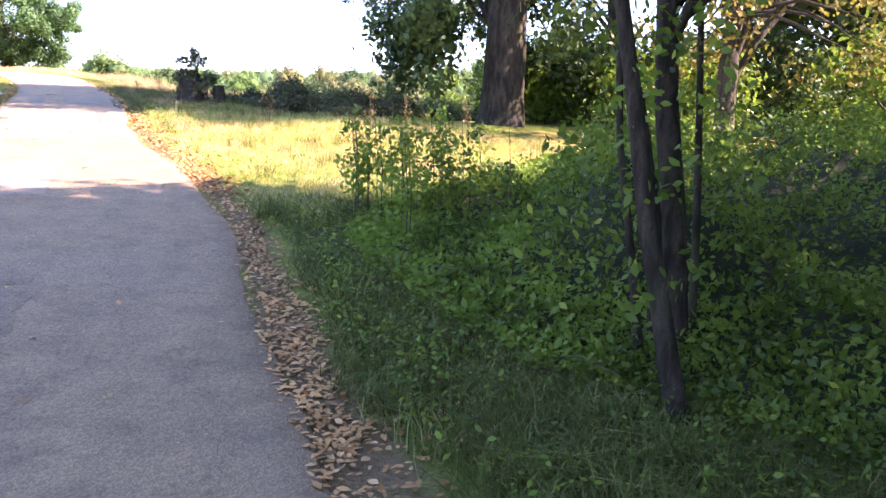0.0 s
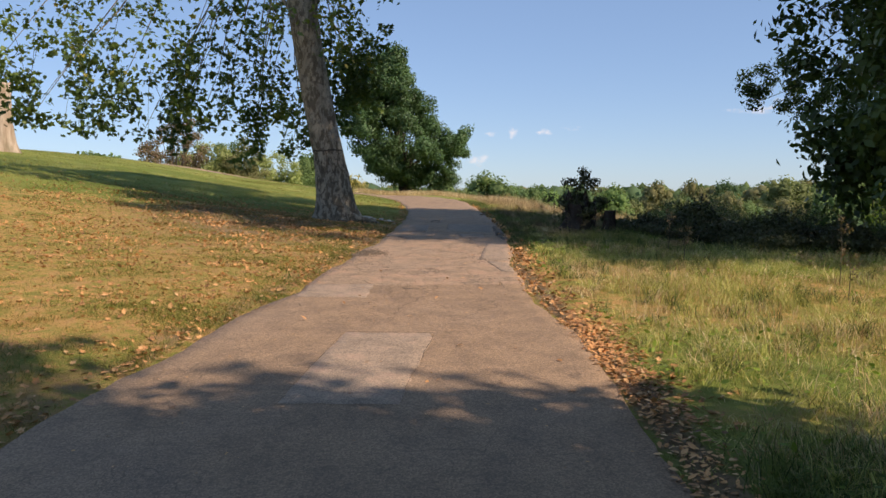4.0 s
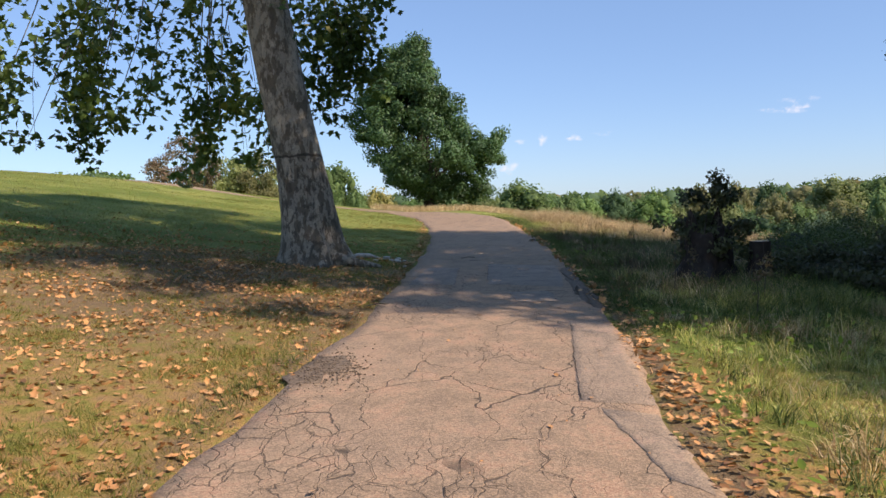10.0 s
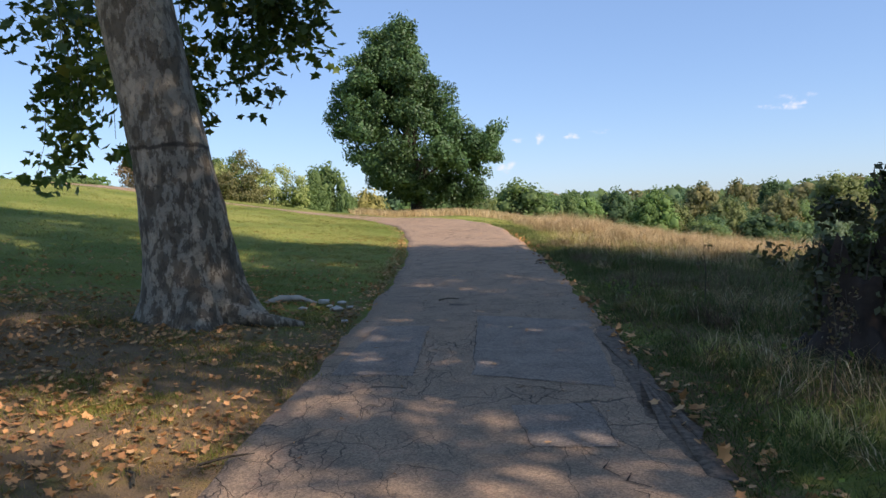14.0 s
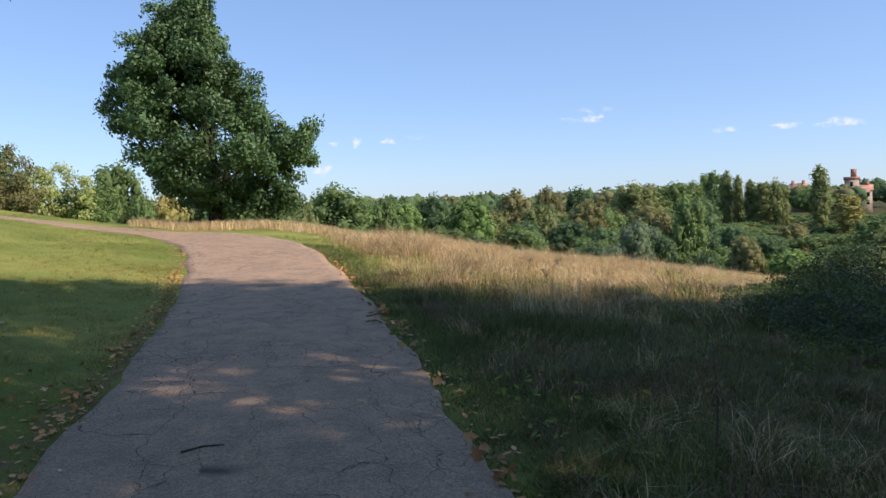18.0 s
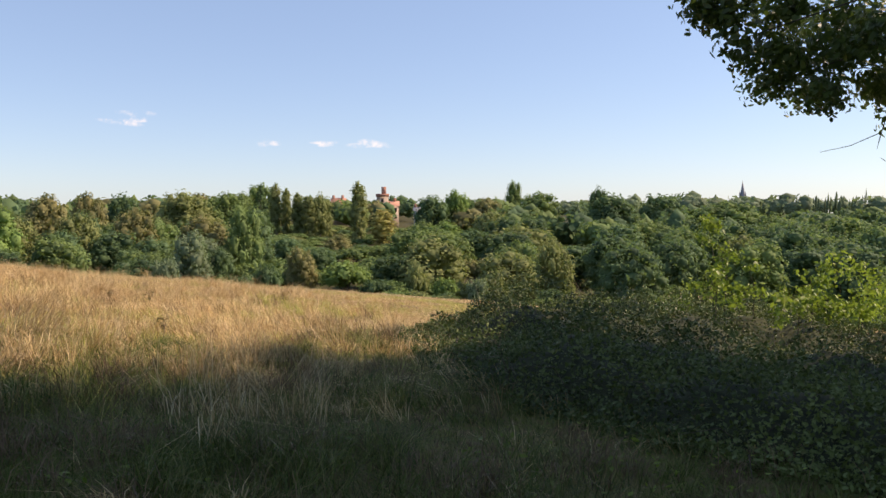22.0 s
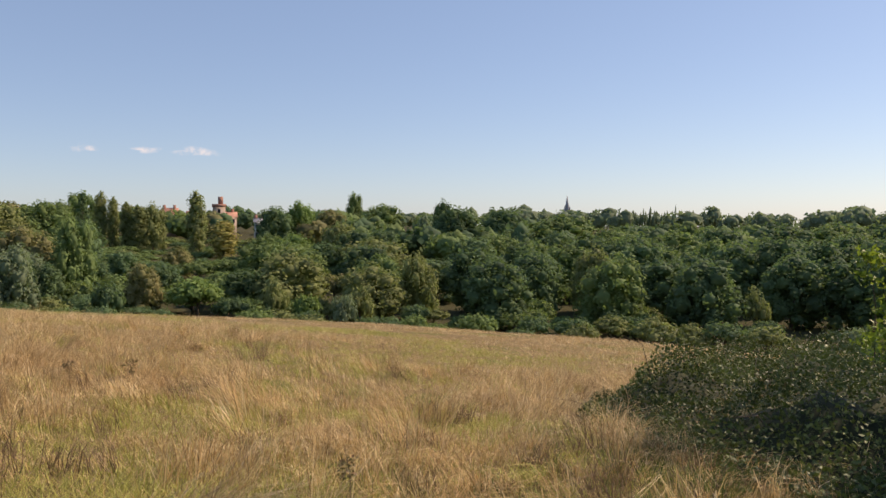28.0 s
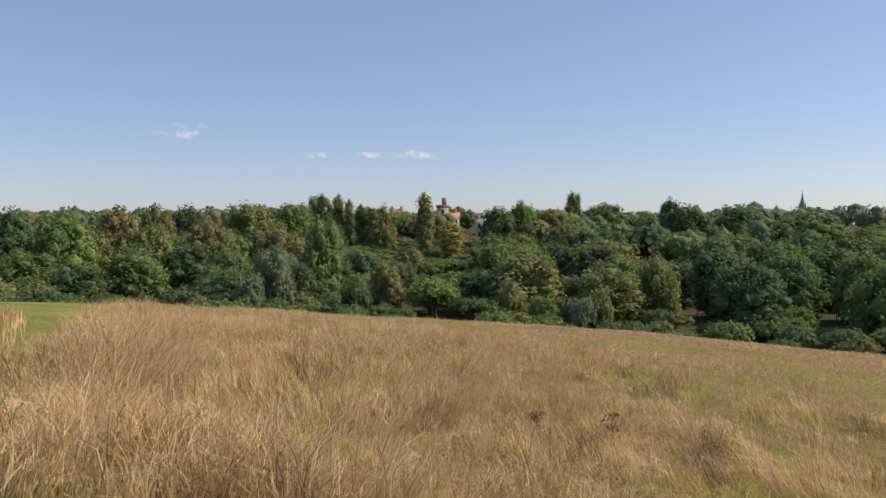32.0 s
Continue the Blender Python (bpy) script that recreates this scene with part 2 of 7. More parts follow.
c = mix(nt, span(nt, n3, 0.3, 0.75, 0.0, 0.4), c, mix(nt, 0.35, c, (0.05, 0.04, 0.02)))
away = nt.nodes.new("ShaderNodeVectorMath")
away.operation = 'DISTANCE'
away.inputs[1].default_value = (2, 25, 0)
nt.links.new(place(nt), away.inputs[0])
c = mix(nt, span(nt, calc(nt, 'ADD', away.outputs["Value"], calc(nt, 'MULTIPLY', n1, 8.0)), 100, 108), c, mix(nt, n2, (0.035, 0.035, 0.018), (0.09, 0.085, 0.04)))      # floor of the wood, shade put into its colour to hide sunlit gaps
nt.links.new(c, b.inputs["Base Color"])
relief(nt, b, calc(nt, 'ADD', n3, calc(nt, 'MULTIPLY', n2, 1.5)), 0.8, 0.04)

# worn asphalt: grey at the start, red-brown further on, crazed with cracks
def asphalt(name, grey, red, red_from, crackle):
    m, nt, b = material(name, 0.88, 0.25)
    pos = place(nt)
    sp = nt.nodes.new("ShaderNodeSeparateXYZ")
    nt.links.new(pos, sp.inputs[0])
    big, mid, fine = noise_tex(nt, 0.6, 4), noise_tex(nt, 3.5, 5, 0.65), noise_tex(nt, 160, 3, 0.7)
    zone = span(nt, calc(nt, 'ADD', sp.outputs[1], calc(nt, 'MULTIPLY', big, 0.8)), red_from, red_from + 0.12)
    # red fades past y 10.5, putting the grey of the tree shade into colour
    zone = calc(nt, 'MULTIPLY', zone, span(nt, sp.outputs[1], 10.5, 14.0, 1.0, 0.7)) if red else zone
    c = mix(nt, zone, grey, red or grey)
    c = mix(nt, span(nt, mid, 0.35, 0.75, 0.0, 0.75), c, mix(nt, 0.5, c, (0.075, 0.065, 0.06)))
    c = mix(nt, span(nt, noise_tex(nt, 28, 4, 0.75), 0.48, 0.7, 0.0, 0.34), c, mix(nt, 0.55, c, (0.04, 0.035, 0.035)))
    c = mix(nt, span(nt, big, 0.45, 0.7, 0.0, 0.35), c, (0.47, 0.35, 0.25))
    stones = node(nt, "ShaderNodeTexVoronoi", Scale=100.0)
    nt.links.new(pos, stones.inputs["Vector"])
    c = mix(nt, 0.52, c, mix(nt, span(nt, stones.outputs["Color"], 0.2, 0.9), (0.05, 0.045, 0.045), (0.34, 0.30, 0.28)), 'OVERLAY')
    warp = nt.nodes.new("ShaderNodeVectorMath")
    warp.operation = 'ADD'
    wnz = node(nt, "ShaderNodeTexNoise", Scale=3.0, Detail=4.0)
    nt.links.new(pos, wnz.inputs["Vector"])
    sc = nt.nodes.new("ShaderNodeVectorMath")
    sc.operation = 'SCALE'
    sc.inputs["Scale"].default_value = 0.35
    nt.links.new(wnz.outputs["Color"], sc.inputs[0])
    nt.links.new(pos, warp.inputs[0])
    nt.links.new(sc.outputs[0], warp.inputs[1])
    flat = nt.nodes.new("ShaderNodeMapping")
    flat.inputs["Scale"].default_value = (1.0, 0.34, 0.0)
    nt.links.new(warp.outputs[0], flat.inputs["Vector"])
    depth = fine
    cracks = None
    for scale, wide, lo, hi in ((1.5, 0.0062, 0.42, 0.52), (3.6, 0.011, 0.45, 0.57), (8.0, 0.02, 0.51, 0.63)):
        v = node(nt, "ShaderNodeTexVoronoi", Scale=scale)
        v.feature = 'DISTANCE_TO_EDGE'
        nt.links.new(flat.outputs[0], v.inputs["Vector"])
        line = span(nt, v.outputs["Distance"], 0.0, wide, 1.0, 0.0)
        line = calc(nt, 'MULTIPLY', line, span(nt, noise_tex(nt, 0.55 if scale < 2 else 0.8, 3), lo, hi))
        line = calc(nt, 'MULTIPLY', calc(nt, 'MULTIPLY', line, crackle), span(nt, sp.outputs[1], 3.0, 9.0, 0.35, 1.0))
        cracks = line if cracks is None else calc(nt, 'MAXIMUM', cracks, line)
    c = mix(nt, calc(nt, 'MULTIPLY', cracks, 0.85), c, (0.05, 0.04, 0.032))
    nt.links.new(c, b.inputs["Base Color"])
    relief(nt, b, calc(nt, 'SUBTRACT', calc(nt, 'ADD', calc(nt, 'MULTIPLY', stones.outputs["Distance"], 1.2), mid), calc(nt, 'MULTIPLY', cracks, 3.0)), 0.6, 0.0035)
    return m


m_path = asphalt("worn_asphalt", (0.475, 0.328, 0.206), (0.565, 0.405, 0.265), 6.75, 1.0)
m_patch = asphalt("patched_asphalt", (0.55, 0.42, 0.30), None, 0.0, 0.35)
m_patch_old = asphalt("old_worn_patch", (0.42, 0.30, 0.20), None, 0.0, 0.6)
m_patch_dark = asphalt("dark_asphalt_patch", (0.46, 0.37, 0.285), None, 0.0, 0.3)


def bark(name, dark, light, scale, stretch=(1, 1, 0.25), deep=0.03):
    m, nt, b = material(name, 0.9, 0.2)
    n1, n2 = noise_tex(nt, scale, 6, 0.65, stretch=stretch), noise_tex(nt, scale * 5, 4, 0.7)
    c = mix(nt, span(nt, n1, 0.35, 0.65), dark, light)
    c = mix(nt, span(nt, n2, 0.3, 0.8, 0, 0.5), c, dark)
    c = mix(nt, span(nt, noise_tex(nt, 1.1, 3), 0.52, 0.7, 0, 0.45), c, (0.10, 0.11, 0.05))
    nt.links.new(c, b.inputs["Base Color"])
    relief(nt, b, calc(nt, 'ADD', n1, calc(nt, 'MULTIPLY', n2, 0.4)), 0.9, deep)
    return m


m_bark = bark("oak_bark", (0.06, 0.048, 0.036), (0.20, 0.165, 0.125), 9)
m_bark_dark = bark("dark_bark", (0.035, 0.028, 0.022), (0.11, 0.09, 0.07), 9)
# darker copy of the bark, with the shade on the slim stems in its colour
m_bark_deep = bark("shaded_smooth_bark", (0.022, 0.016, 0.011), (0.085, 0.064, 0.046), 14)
m_twig = bark("twig_bark", (0.07, 0.055, 0.04), (0.16, 0.13, 0.10), 20)
m_dead = bark("bleached_dead_wood", (0.30, 0.22, 0.15), (0.52, 0.42, 0.32), 6, (1, 1, 0.12), 0.02)

# plane bark: pale cream and tan plates under small olive-brown flakes, darker and rougher below the seam
m_plane, nt, b = material("mottled_plane_bark", 0.85, 0.2)
w = noise_tex(nt, 6.5, 5, 0.6, stretch=(1.3, 1.3, 0.55))
w2 = noise_tex(nt, 17, 5, 0.65, stretch=(1, 1, 0.5))
c = mix(nt, span(nt, w, 0.46, 0.52), (0.165, 0.135, 0.093), (0.34, 0.295, 0.22))
c = mix(nt, span(nt, noise_tex(nt, 3.2, 4, 0.6, stretch=(1.4, 1.4, 0.6)), 0.54, 0.60, 0, 0.8), c, (0.48, 0.40, 0.285))
sp = nt.nodes.new("ShaderNodeSeparateXYZ")
nt.links.new(place(nt), sp.inputs[0])
up = calc(nt, 'ADD', sp.outputs[2], calc(nt, 'MULTIPLY', w2, 0.5))
fleck = calc(nt, 'MULTIPLY', span(nt, w2, 0.51, 0.56), span(nt, up, 2.6, 3.5, 0.82, 0.45))
c = mix(nt, fleck, c, (0.09, 0.073, 0.052))
c = mix(nt, calc(nt, 'MULTIPLY', span(nt, noise_tex(nt, 34, 4, 0.7), 0.5, 0.6), span(nt, up, 2.0, 3.2, 0.5, 0.2)), c, (0.15, 0.12, 0.085))
seam = calc(nt, 'ABSOLUTE', calc(nt, 'SUBTRACT', calc(nt, 'ADD', sp.outputs[2], calc(nt, 'MULTIPLY', noise_tex(nt, 4, 2), 0.16)), 2.77), 0.0)
c = mix(nt, span(nt, seam, 0.008, 0.03, 0.8, 0.0), c, (0.045, 0.036, 0.027))
nt.links.new(c, b.inputs["Base Color"])
relief(nt, b, calc(nt, 'ADD', span(nt, w2, 0.46, 0.56), calc(nt, 'MULTIPLY', noise_tex(nt, 45, 4), 0.6)), 0.7, 0.014)


def plain(name, col, rough=0.8, vary=0.35, scale=3.0):
    m, nt, b = material(name, rough, 0.25)
    n = noise_tex(nt, scale, 5, 0.65)
    nt.links.new(mix(nt, span(nt, n, 0.3, 0.75), col, tuple(v * (1 - vary) for v in col)), b.inputs["Base Color"])
    return m


# near-black: the shade inside the scrub is put into this colour
m_shade_core = plain("inner_scrub_shade", (0.042, 0.050, 0.022), 0.95, 0.6, 9.0)
m_brick = plain("red_brick", (0.44, 0.22, 0.16), 0.85, 0.25, 0.4)
m_stucco = plain("pinkish_stone", (0.44, 0.34, 0.27), 0.85, 0.2, 0.5)
m_tile = plain("red_roof_tile", (0.46, 0.24, 0.17), 0.8, 0.3, 0.6)
m_pale = plain("pale_render", (0.62, 0.60, 0.55), 0.8, 0.15, 0.5)
m_glass = plain("dark_window_glass", (0.03, 0.035, 0.04), 0.15, 0.2)
m_slate = plain("grey_slate", (0.26, 0.27, 0.29), 0.7, 0.25, 0.3)
m_gravel = plain("crumbled_tarmac", (0.22, 0.165, 0.12), 0.95, 0.7, 30)
m_stone = plain("flint_stone", (0.74, 0.69, 0.60), 0.85, 0.4, 12)
m_stick = plain("bleached_stick", (0.68, 0.61, 0.50), 0.8, 0.4, 9)
m_char = plain("weathered_stump_wood", (0.075, 0.055, 0.042), 0.9, 0.5, 7)

# ---- mesh helpers ----
RNG = np.random.default_rng(7)


def np_mesh(name, verts, faces, mats, midx=None, smooth=False):
    """faces: list of arrays, each (n, k)."""
    me = bpy.data.meshes.new(name)
    verts = np.asarray(verts, dtype=np.float32)
    me.vertices.add(len(verts))
    me.vertices.foreach_set("co", verts.ravel())
    faces = [np.asarray(f, dtype=np.int32) for f in faces if len(f)]
    loops = np.concatenate([f.ravel() for f in faces])
    sizes = np.concatenate([np.full(len(f), f.shape[1], dtype=np.int32) for f in faces])
    starts = np.concatenate(([0], np.cumsum(sizes)[:-1])).astype(np.int32)
    me.loops.add(len(loops))
    me.loops.foreach_set("vertex_index", loops)
    me.polygons.add(len(sizes))
    me.polygons.foreach_set("loop_start", starts)
    for m in (mats if isinstance(mats, (list, tuple)) else [mats]):
        me.materials.append(m)
    if midx is not None:
        me.polygons.foreach_set("material_index", np.asarray(midx, dtype=np.int32))
    if smooth:
        me.polygons.foreach_set("use_smooth", np.ones(len(sizes), dtype=bool))
    me.update(calc_edges=True)
    return me


def child(name, me, parent, label=""):
    ob = new(name, me)
    ob.parent = parent
    if label:
        ob["label"] = label
    return ob


def thing(name, loc, label, category, group="", kind=""):
    e = new(name)
    e.location = loc
    e.empty_display_size = 0.2
    return tagged(e, label, category, group, kind)


def tube(points, radii, sides=7, cap=True):
    """Verts and quads of a tapering tube along points."""
    P = np.asarray(points, dtype=float)
    R = np.asarray(radii, dtype=float)
    T = np.gradient(P, axis=0)
    T /= np.linalg.norm(T, axis=1, keepdims=True) + 1e-9
    ref = np.array([0.0, 1.0, 0.1]) if abs(T[0][2]) > 0.7 else np.array([0.0, 0.0, 1.0])
    U = np.cross(T, ref)
    U /= np.linalg.norm(U, axis=1, keepdims=True) + 1e-9
    V = np.cross(T, U)
    a = np.linspace(0, 2 * np.pi, sides, endpoint=False)
    v = (P[:, None] + R[:, None, None] * (np.cos(a)[None, :, None] * U[:, None] + np.sin(a)[None, :, None] * V[:, None])).reshape(-1, 3)
    n = len(P)
    i, j = np.meshgrid(np.arange(n - 1), np.arange(sides), indexing="ij")
    q = np.stack([i * sides + j, i * sides + (j + 1) % sides, (i + 1) * sides + (j + 1) % sides, (i + 1) * sides + j], -1).reshape(-1, 4)
    return v, q


def merge(parts):
    """Join (verts, faces) pairs with faces of one size."""
    vs, fs, o = [], [], 0
    for v, f in parts:
        vs.append(v)
        fs.append(np.asarray(f) + o)
        o += len(v)
    return np.concatenate(vs), np.concatenate(fs)


# leaf outlines: (verts, tris); x across, y along, slightly folded
def fan(outline, fold=0.12):
    v = np.array([(0.0, 0.4, -fold)] + [(x, y, abs(x) * fold) for x, y in outline], dtype=float)
    n = len(outline)
    return v, np.array([(0, 1 + i, 1 + (i + 1) % n) for i in range(n)])


LEAF_PLANE = fan([(0.04, 0), (0.32, 0.05), (0.24, 0.28), (0.52, 0.52), (0.26, 0.56), (0, 1.0), (-0.26, 0.56), (-0.52, 0.52), (-0.24, 0.28), (-0.32, 0.05)])
LEAF_OVAL = (np.array([(0, 0, 0), (0.26, 0.35, 0.05), (0.2, 0.7, 0.04), (0, 1, 0), (-0.2, 0.7, 0.04), (-0.26, 0.35, 0.05)], dtype=float), np.array([(0, 1, 2), (0, 2, 3), (0, 3, 4), (0, 4, 5)]))
LEAF_DIAMOND = (np.array([(0, 0, 0), (0.3, 0.5, 0.08), (0, 1, 0), (-0.3, 0.5, 0.08)], dtype=float), np.array([(0, 1, 2), (0, 2, 3)]))
LEAF_WIDE = (np.array([(0, 0, 0), (0.5, 0.45, 0.06), (0, 1, 0), (-0.5, 0.45, 0.06)], dtype=float), np.array([(0, 1, 2), (0, 2, 3)]))


def scatter(template, pos, size, rng, droop=0.0, flat=0.0, out=None, ruffle=0.5):
    """Leaves of a template at positions, turned at random. droop pulls the tips down, flat lays them level."""
    tv, tf = template
    n = len(pos)
    d = rng.normal(size=(n, 3))
    d[:, 2] = d[:, 2] * (1 - flat) - droop
    d /= np.linalg.norm(d, axis=1, keepdims=True) + 1e-9
    nrm = rng.normal(size=(n, 3)) * (1 - 0.75 * flat)
    nrm[:, 2] += 0.5 + 2.5 * flat
    if out is not None:      # faces turned mostly outwards from the crown
        nrm = 1.5 * out + ruffle * rng.normal(size=(n, 3))
        nrm[:, 2] += 0.3
        nrm /= np.linalg.norm(nrm, axis=1, keepdims=True) + 1e-9
        d = d - (d * nrm).sum(1, keepdims=True) * nrm
        d /= np.linalg.norm(d, axis=1, keepdims=True) + 1e-9
    s = np.cross(d, nrm)
    s /= np.linalg.norm(s, axis=1, keepdims=True) + 1e-9
    u = np.cross(s, d)
    sz = np.broadcast_to(np.asarray(size, dtype=float), (n,)) * rng.uniform(0.55, 1.35, n)
    v = pos[:, None] + sz[:, None, None] * (tv[None, :, 0:1] * s[:, None] + tv[None, :, 1:2] * d[:, None] + tv[None, :, 2:3] * u[:, None])
    f = (tf[None] + (np.arange(n) * len(tv))[:, None, None]).reshape(-1, 3)
    return v.reshape(-1, 3), f


def blades(base, height, width, rng, lean=0.35, wind=(0.0, 0.0), single=False):
    """Grass blades of two segments, bent to one side."""
    n = len(base)
    a = rng.uniform(0, 2 * np.pi, n)
    hgt = np.broadcast_to(np.asarray(height, dtype=float), (n,)) * rng.uniform(0.55, 1.25, n)
    wd = np.broadcast_to(np.asarray(width, dtype=float), (n,)) * rng.uniform(0.7, 1.3, n)
    side = np.stack([np.cos(a), np.sin(a), np.zeros(n)], 1)
    b = rng.normal(size=(n, 2)) * lean
    bend = np.stack([b[:, 0] + wind[0], b[:, 1] + wind[1], np.zeros(n)], 1)
    up = np.array([0, 0, 1.0])
    mid = base + hgt[:, None] * (0.55 * up + 0.22 * bend)
    tip = base + hgt[:, None] * (0.95 * up + 0.8 * bend)
    if single:
        v = np.stack([base - side * wd[:, None] / 2, base + side * wd[:, None] / 2, tip], 1)
        return v.reshape(-1, 3), np.zeros((0, 4), int), (np.arange(n) * 3)[:, None] + np.array([[0, 1, 2]])
    v = np.stack([base - side * wd[:, None] / 2, base + side * wd[:, None] / 2, mid + side * wd[:, None] * 0.4, mid - side * wd[:, None] * 0.4, tip], 1)
    o = (np.arange(n) * 5)[:, None]
    return v.reshape(-1, 3), (o + np.array([[0, 1, 2, 3]])), (o + np.array([[3, 2, 4]]))


# ---- lie of the land ----
EDGE_Y = [-60, -14, -6, -3, -1.5, 0, 2, 4, 6, 8.3, 10, 12, 16, 20, 24, 28, 31, 33, 35.3]
EDGE_R = [0.2, 0.2, 0.45, 0.8, 1.02, 1.3, 1.42, 1.42, 1.32, 1.45, 1.66, 1.86, 2.06, 2.33, 2.45, 2.42, 2.3, 2.0, 1.35]
EDGE_L = [-3.6, -3.6, -3.1, -2.8, -2.6, -2.45, -2.15, -1.8, -1.35, -1.08, -0.9, -0.65, -0.35, -0.2, -0.15, -0.3, -0.55, -0.85, -1.5]
RISE_Y = np.array([-400, -60, -14, -6.4, -2.5, 0, 2, 4.2, 6.5, 9, 12.3, 16.5, 20.7, 23.4, 28, 33, 38, 45, 60, 100, 160, 400])
RISE_Z = np.array([-14, -4.5, -1.1, -0.55, -0.28, -0.05, 0.12, 0.27, 0.42, 0.54, 0.69, 0.88, 0.99, 1.07, 1.30, 1.6, 1.85, 1.95, 1.2, -2, -5, -5])
FINE_Y = np.linspace(-400, 400, 8001)
FINE_Z = np.interp(FINE_Y, RISE_Y, RISE_Z)
KER = np.exp(-np.linspace(-2.5, 2.5, 31) ** 2)
FINE_Z = np.convolve(np.pad(FINE_Z, 15, mode="edge"), KER / KER.sum(), mode="valid")


def sstep(v, lo, hi):
    t = np.clip((v - lo) / (hi - lo), 0, 1)
    return t * t * (3 - 2 * t)


def edge_l(y):
    return np.interp(y, EDGE_Y, EDGE_L)


def edge_r(y):
    return np.interp(y, EDGE_Y, EDGE_R)


def land(x, y):
    """Height of the ground."""
    x, y = np.asarray(x, dtype=float), np.asarray(y, dtype=float)
    u = np.maximum(0, x - edge_r(y))
    d = np.maximum(0, edge_l(y) - x)
    a = 0.02 + 0.065 * sstep(y, 9, 21)
    z = np.interp(y, FINE_Y, FINE_Z) - a * u - 0.0006 * np.minimum(u, 120) ** 2 + 3.4 * np.tanh(d / 21)
    z += 0.05 * np.sin(x * 0.7 + 1.3 * np.sin(y * 0.31)) * np.sin(y * 0.55 + 0.4) * sstep(u + d, 0.5, 3)
    r = np.hypot(x - 2, y - 25)
    az = np.degrees(np.arctan2(x - 2, y - 25))
    low = np.interp(az, [-180, -140, -60, -20, 2, 22, 60, 110, 150, 180], [-3, 0, 2, 1, -4, -10, -13, -13, -6, -3])
    high = np.interp(az, [-180, -60, 0, 30, 50, 72, 110, 180], [0, 3, -1, 2, 0.5, -6, -8, -3])
    far = np.where(r < 110, low, np.interp(r, [110, 260, 420, 900, 3000], [0, 0.42, 1, 1.05, 1.25]) * (high - low) + low)
    w = sstep(r, 60, 115)
    z -= sstep(y, 25, 31) * (0.30 * sstep(u, 1, 5) + 0.025 * np.minimum(u, 28)) * (1 - 0.5 * sstep(y, 46, 60)) + 0.2 * sstep(d, 0, 3.2) * (1 - sstep(d, 7, 15))
    return z * (1 - w) + far * w


def wave(x, y, k, p=0.0):
    return 0.5 + 0.25 * (np.sin(k * x + 1.7 * np.sin(0.6 * k * y + p)) + np.sin(1.3 * k * y + 2.1 * np.sin(0.5 * k * x + 2 * p)))


def straw_weight(x, y):
    w = 1 / (1 + np.exp(-(y - (28.8 - 0.75 * (x - 3))) / 1.3))
    mown = sstep(x - (3.84 + (y - 36) * 0.405), -0.25, 0.25)
    w = w * np.where(y > 34, mown, sstep(x - edge_r(y), 0.7, 1.5))
    return w * sstep(x, 1.0, 2.0) * (1 - sstep(np.hypot(x - 2, y - 25), 90, 102))


def litter_weight(x, y):
    el, er = edge_l(y), edge_r(y)
    w = np.exp(-((x - er - 0.12) / 0.22) ** 2) * np.where(y > 15, 0.4, 0.85) + np.exp(-((el - x - 0.1) / 0.2) ** 2) * 0.6
    d = el - x
    w = w + 0.42 * sstep(d, 0, 0.5) * np.exp(-((y - 8) / 7.5) ** 2) * np.exp(-(d / 9) ** 2)
    w = w + 0.35 * np.exp(-(((x + 2) / 2.2) ** 2 + ((y - 14.5) / 3.0) ** 2))
    w = w + 0.5 * sstep(d, 0, 0.6) * np.exp(-(((x + 3.6) / 3.2) ** 2 + ((y - 15) / 4.2) ** 2))
    w = w + 0.3 * sstep(-y, 1.2, 3.0) * (x > er)      # bare leaf-strewn ground under the slim trees
    w = w + 0.55 * sstep(x - er, 0.15, 0.6) * sstep(y, 12, 14.5) * (1 - sstep(y, 24, 28))      # browner ground under the verge, its shade partly put into the colour
    return np.clip(w, 0, 1)


def dry_weight(x, y):
    """Where the mown grass has parched."""
    left = np.exp(-((y - 7.5) / 6.5) ** 2) * (x < edge_l(y) + 0.5)
    right = 0.6 * np.exp(-((y - 6.0) / 4.5) ** 2) * (x > edge_r(y) - 0.5)
    return np.clip(left + right, 0, 1)


# ---- ground ----
def graded(near_lo, near_hi, step, far, grow=1.13):
    c = list(np.arange(near_lo, near_hi + 1e-6, step))
    s = step
    while c[-1] < far:
        s *= grow
        c.append(c[-1] + s)
    s = step
    while c[0] > -far:
        s *= grow
        c.insert(0, c[0] - s)
    return np.array(c)


gx, gy = graded(-14, 18, 0.25, 3200), graded(-12, 46, 0.25, 3200)
GX, GY = np.meshgrid(gx, gy)
GZ = land(GX, GY)
inside = (GX > edge_l(GY) - 0.10) & (GX < edge_r(GY) + 0.10) & (GY > -13) & (GY < 35)
GZ = GZ + np.where(inside, -0.012, 0) + 0.008 * RNG.normal(size=GX.shape) * (~inside)
nx, ny = len(gx), len(gy)
ii, jj = np.meshgrid(np.arange(nx - 1), np.arange(ny - 1))
k = (jj * nx + ii).ravel()
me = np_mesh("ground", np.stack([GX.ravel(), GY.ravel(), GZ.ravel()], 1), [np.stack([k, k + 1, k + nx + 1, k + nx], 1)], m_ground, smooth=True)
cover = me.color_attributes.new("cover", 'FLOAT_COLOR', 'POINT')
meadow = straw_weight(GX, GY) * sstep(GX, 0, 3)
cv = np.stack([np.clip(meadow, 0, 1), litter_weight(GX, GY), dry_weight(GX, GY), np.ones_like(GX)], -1)
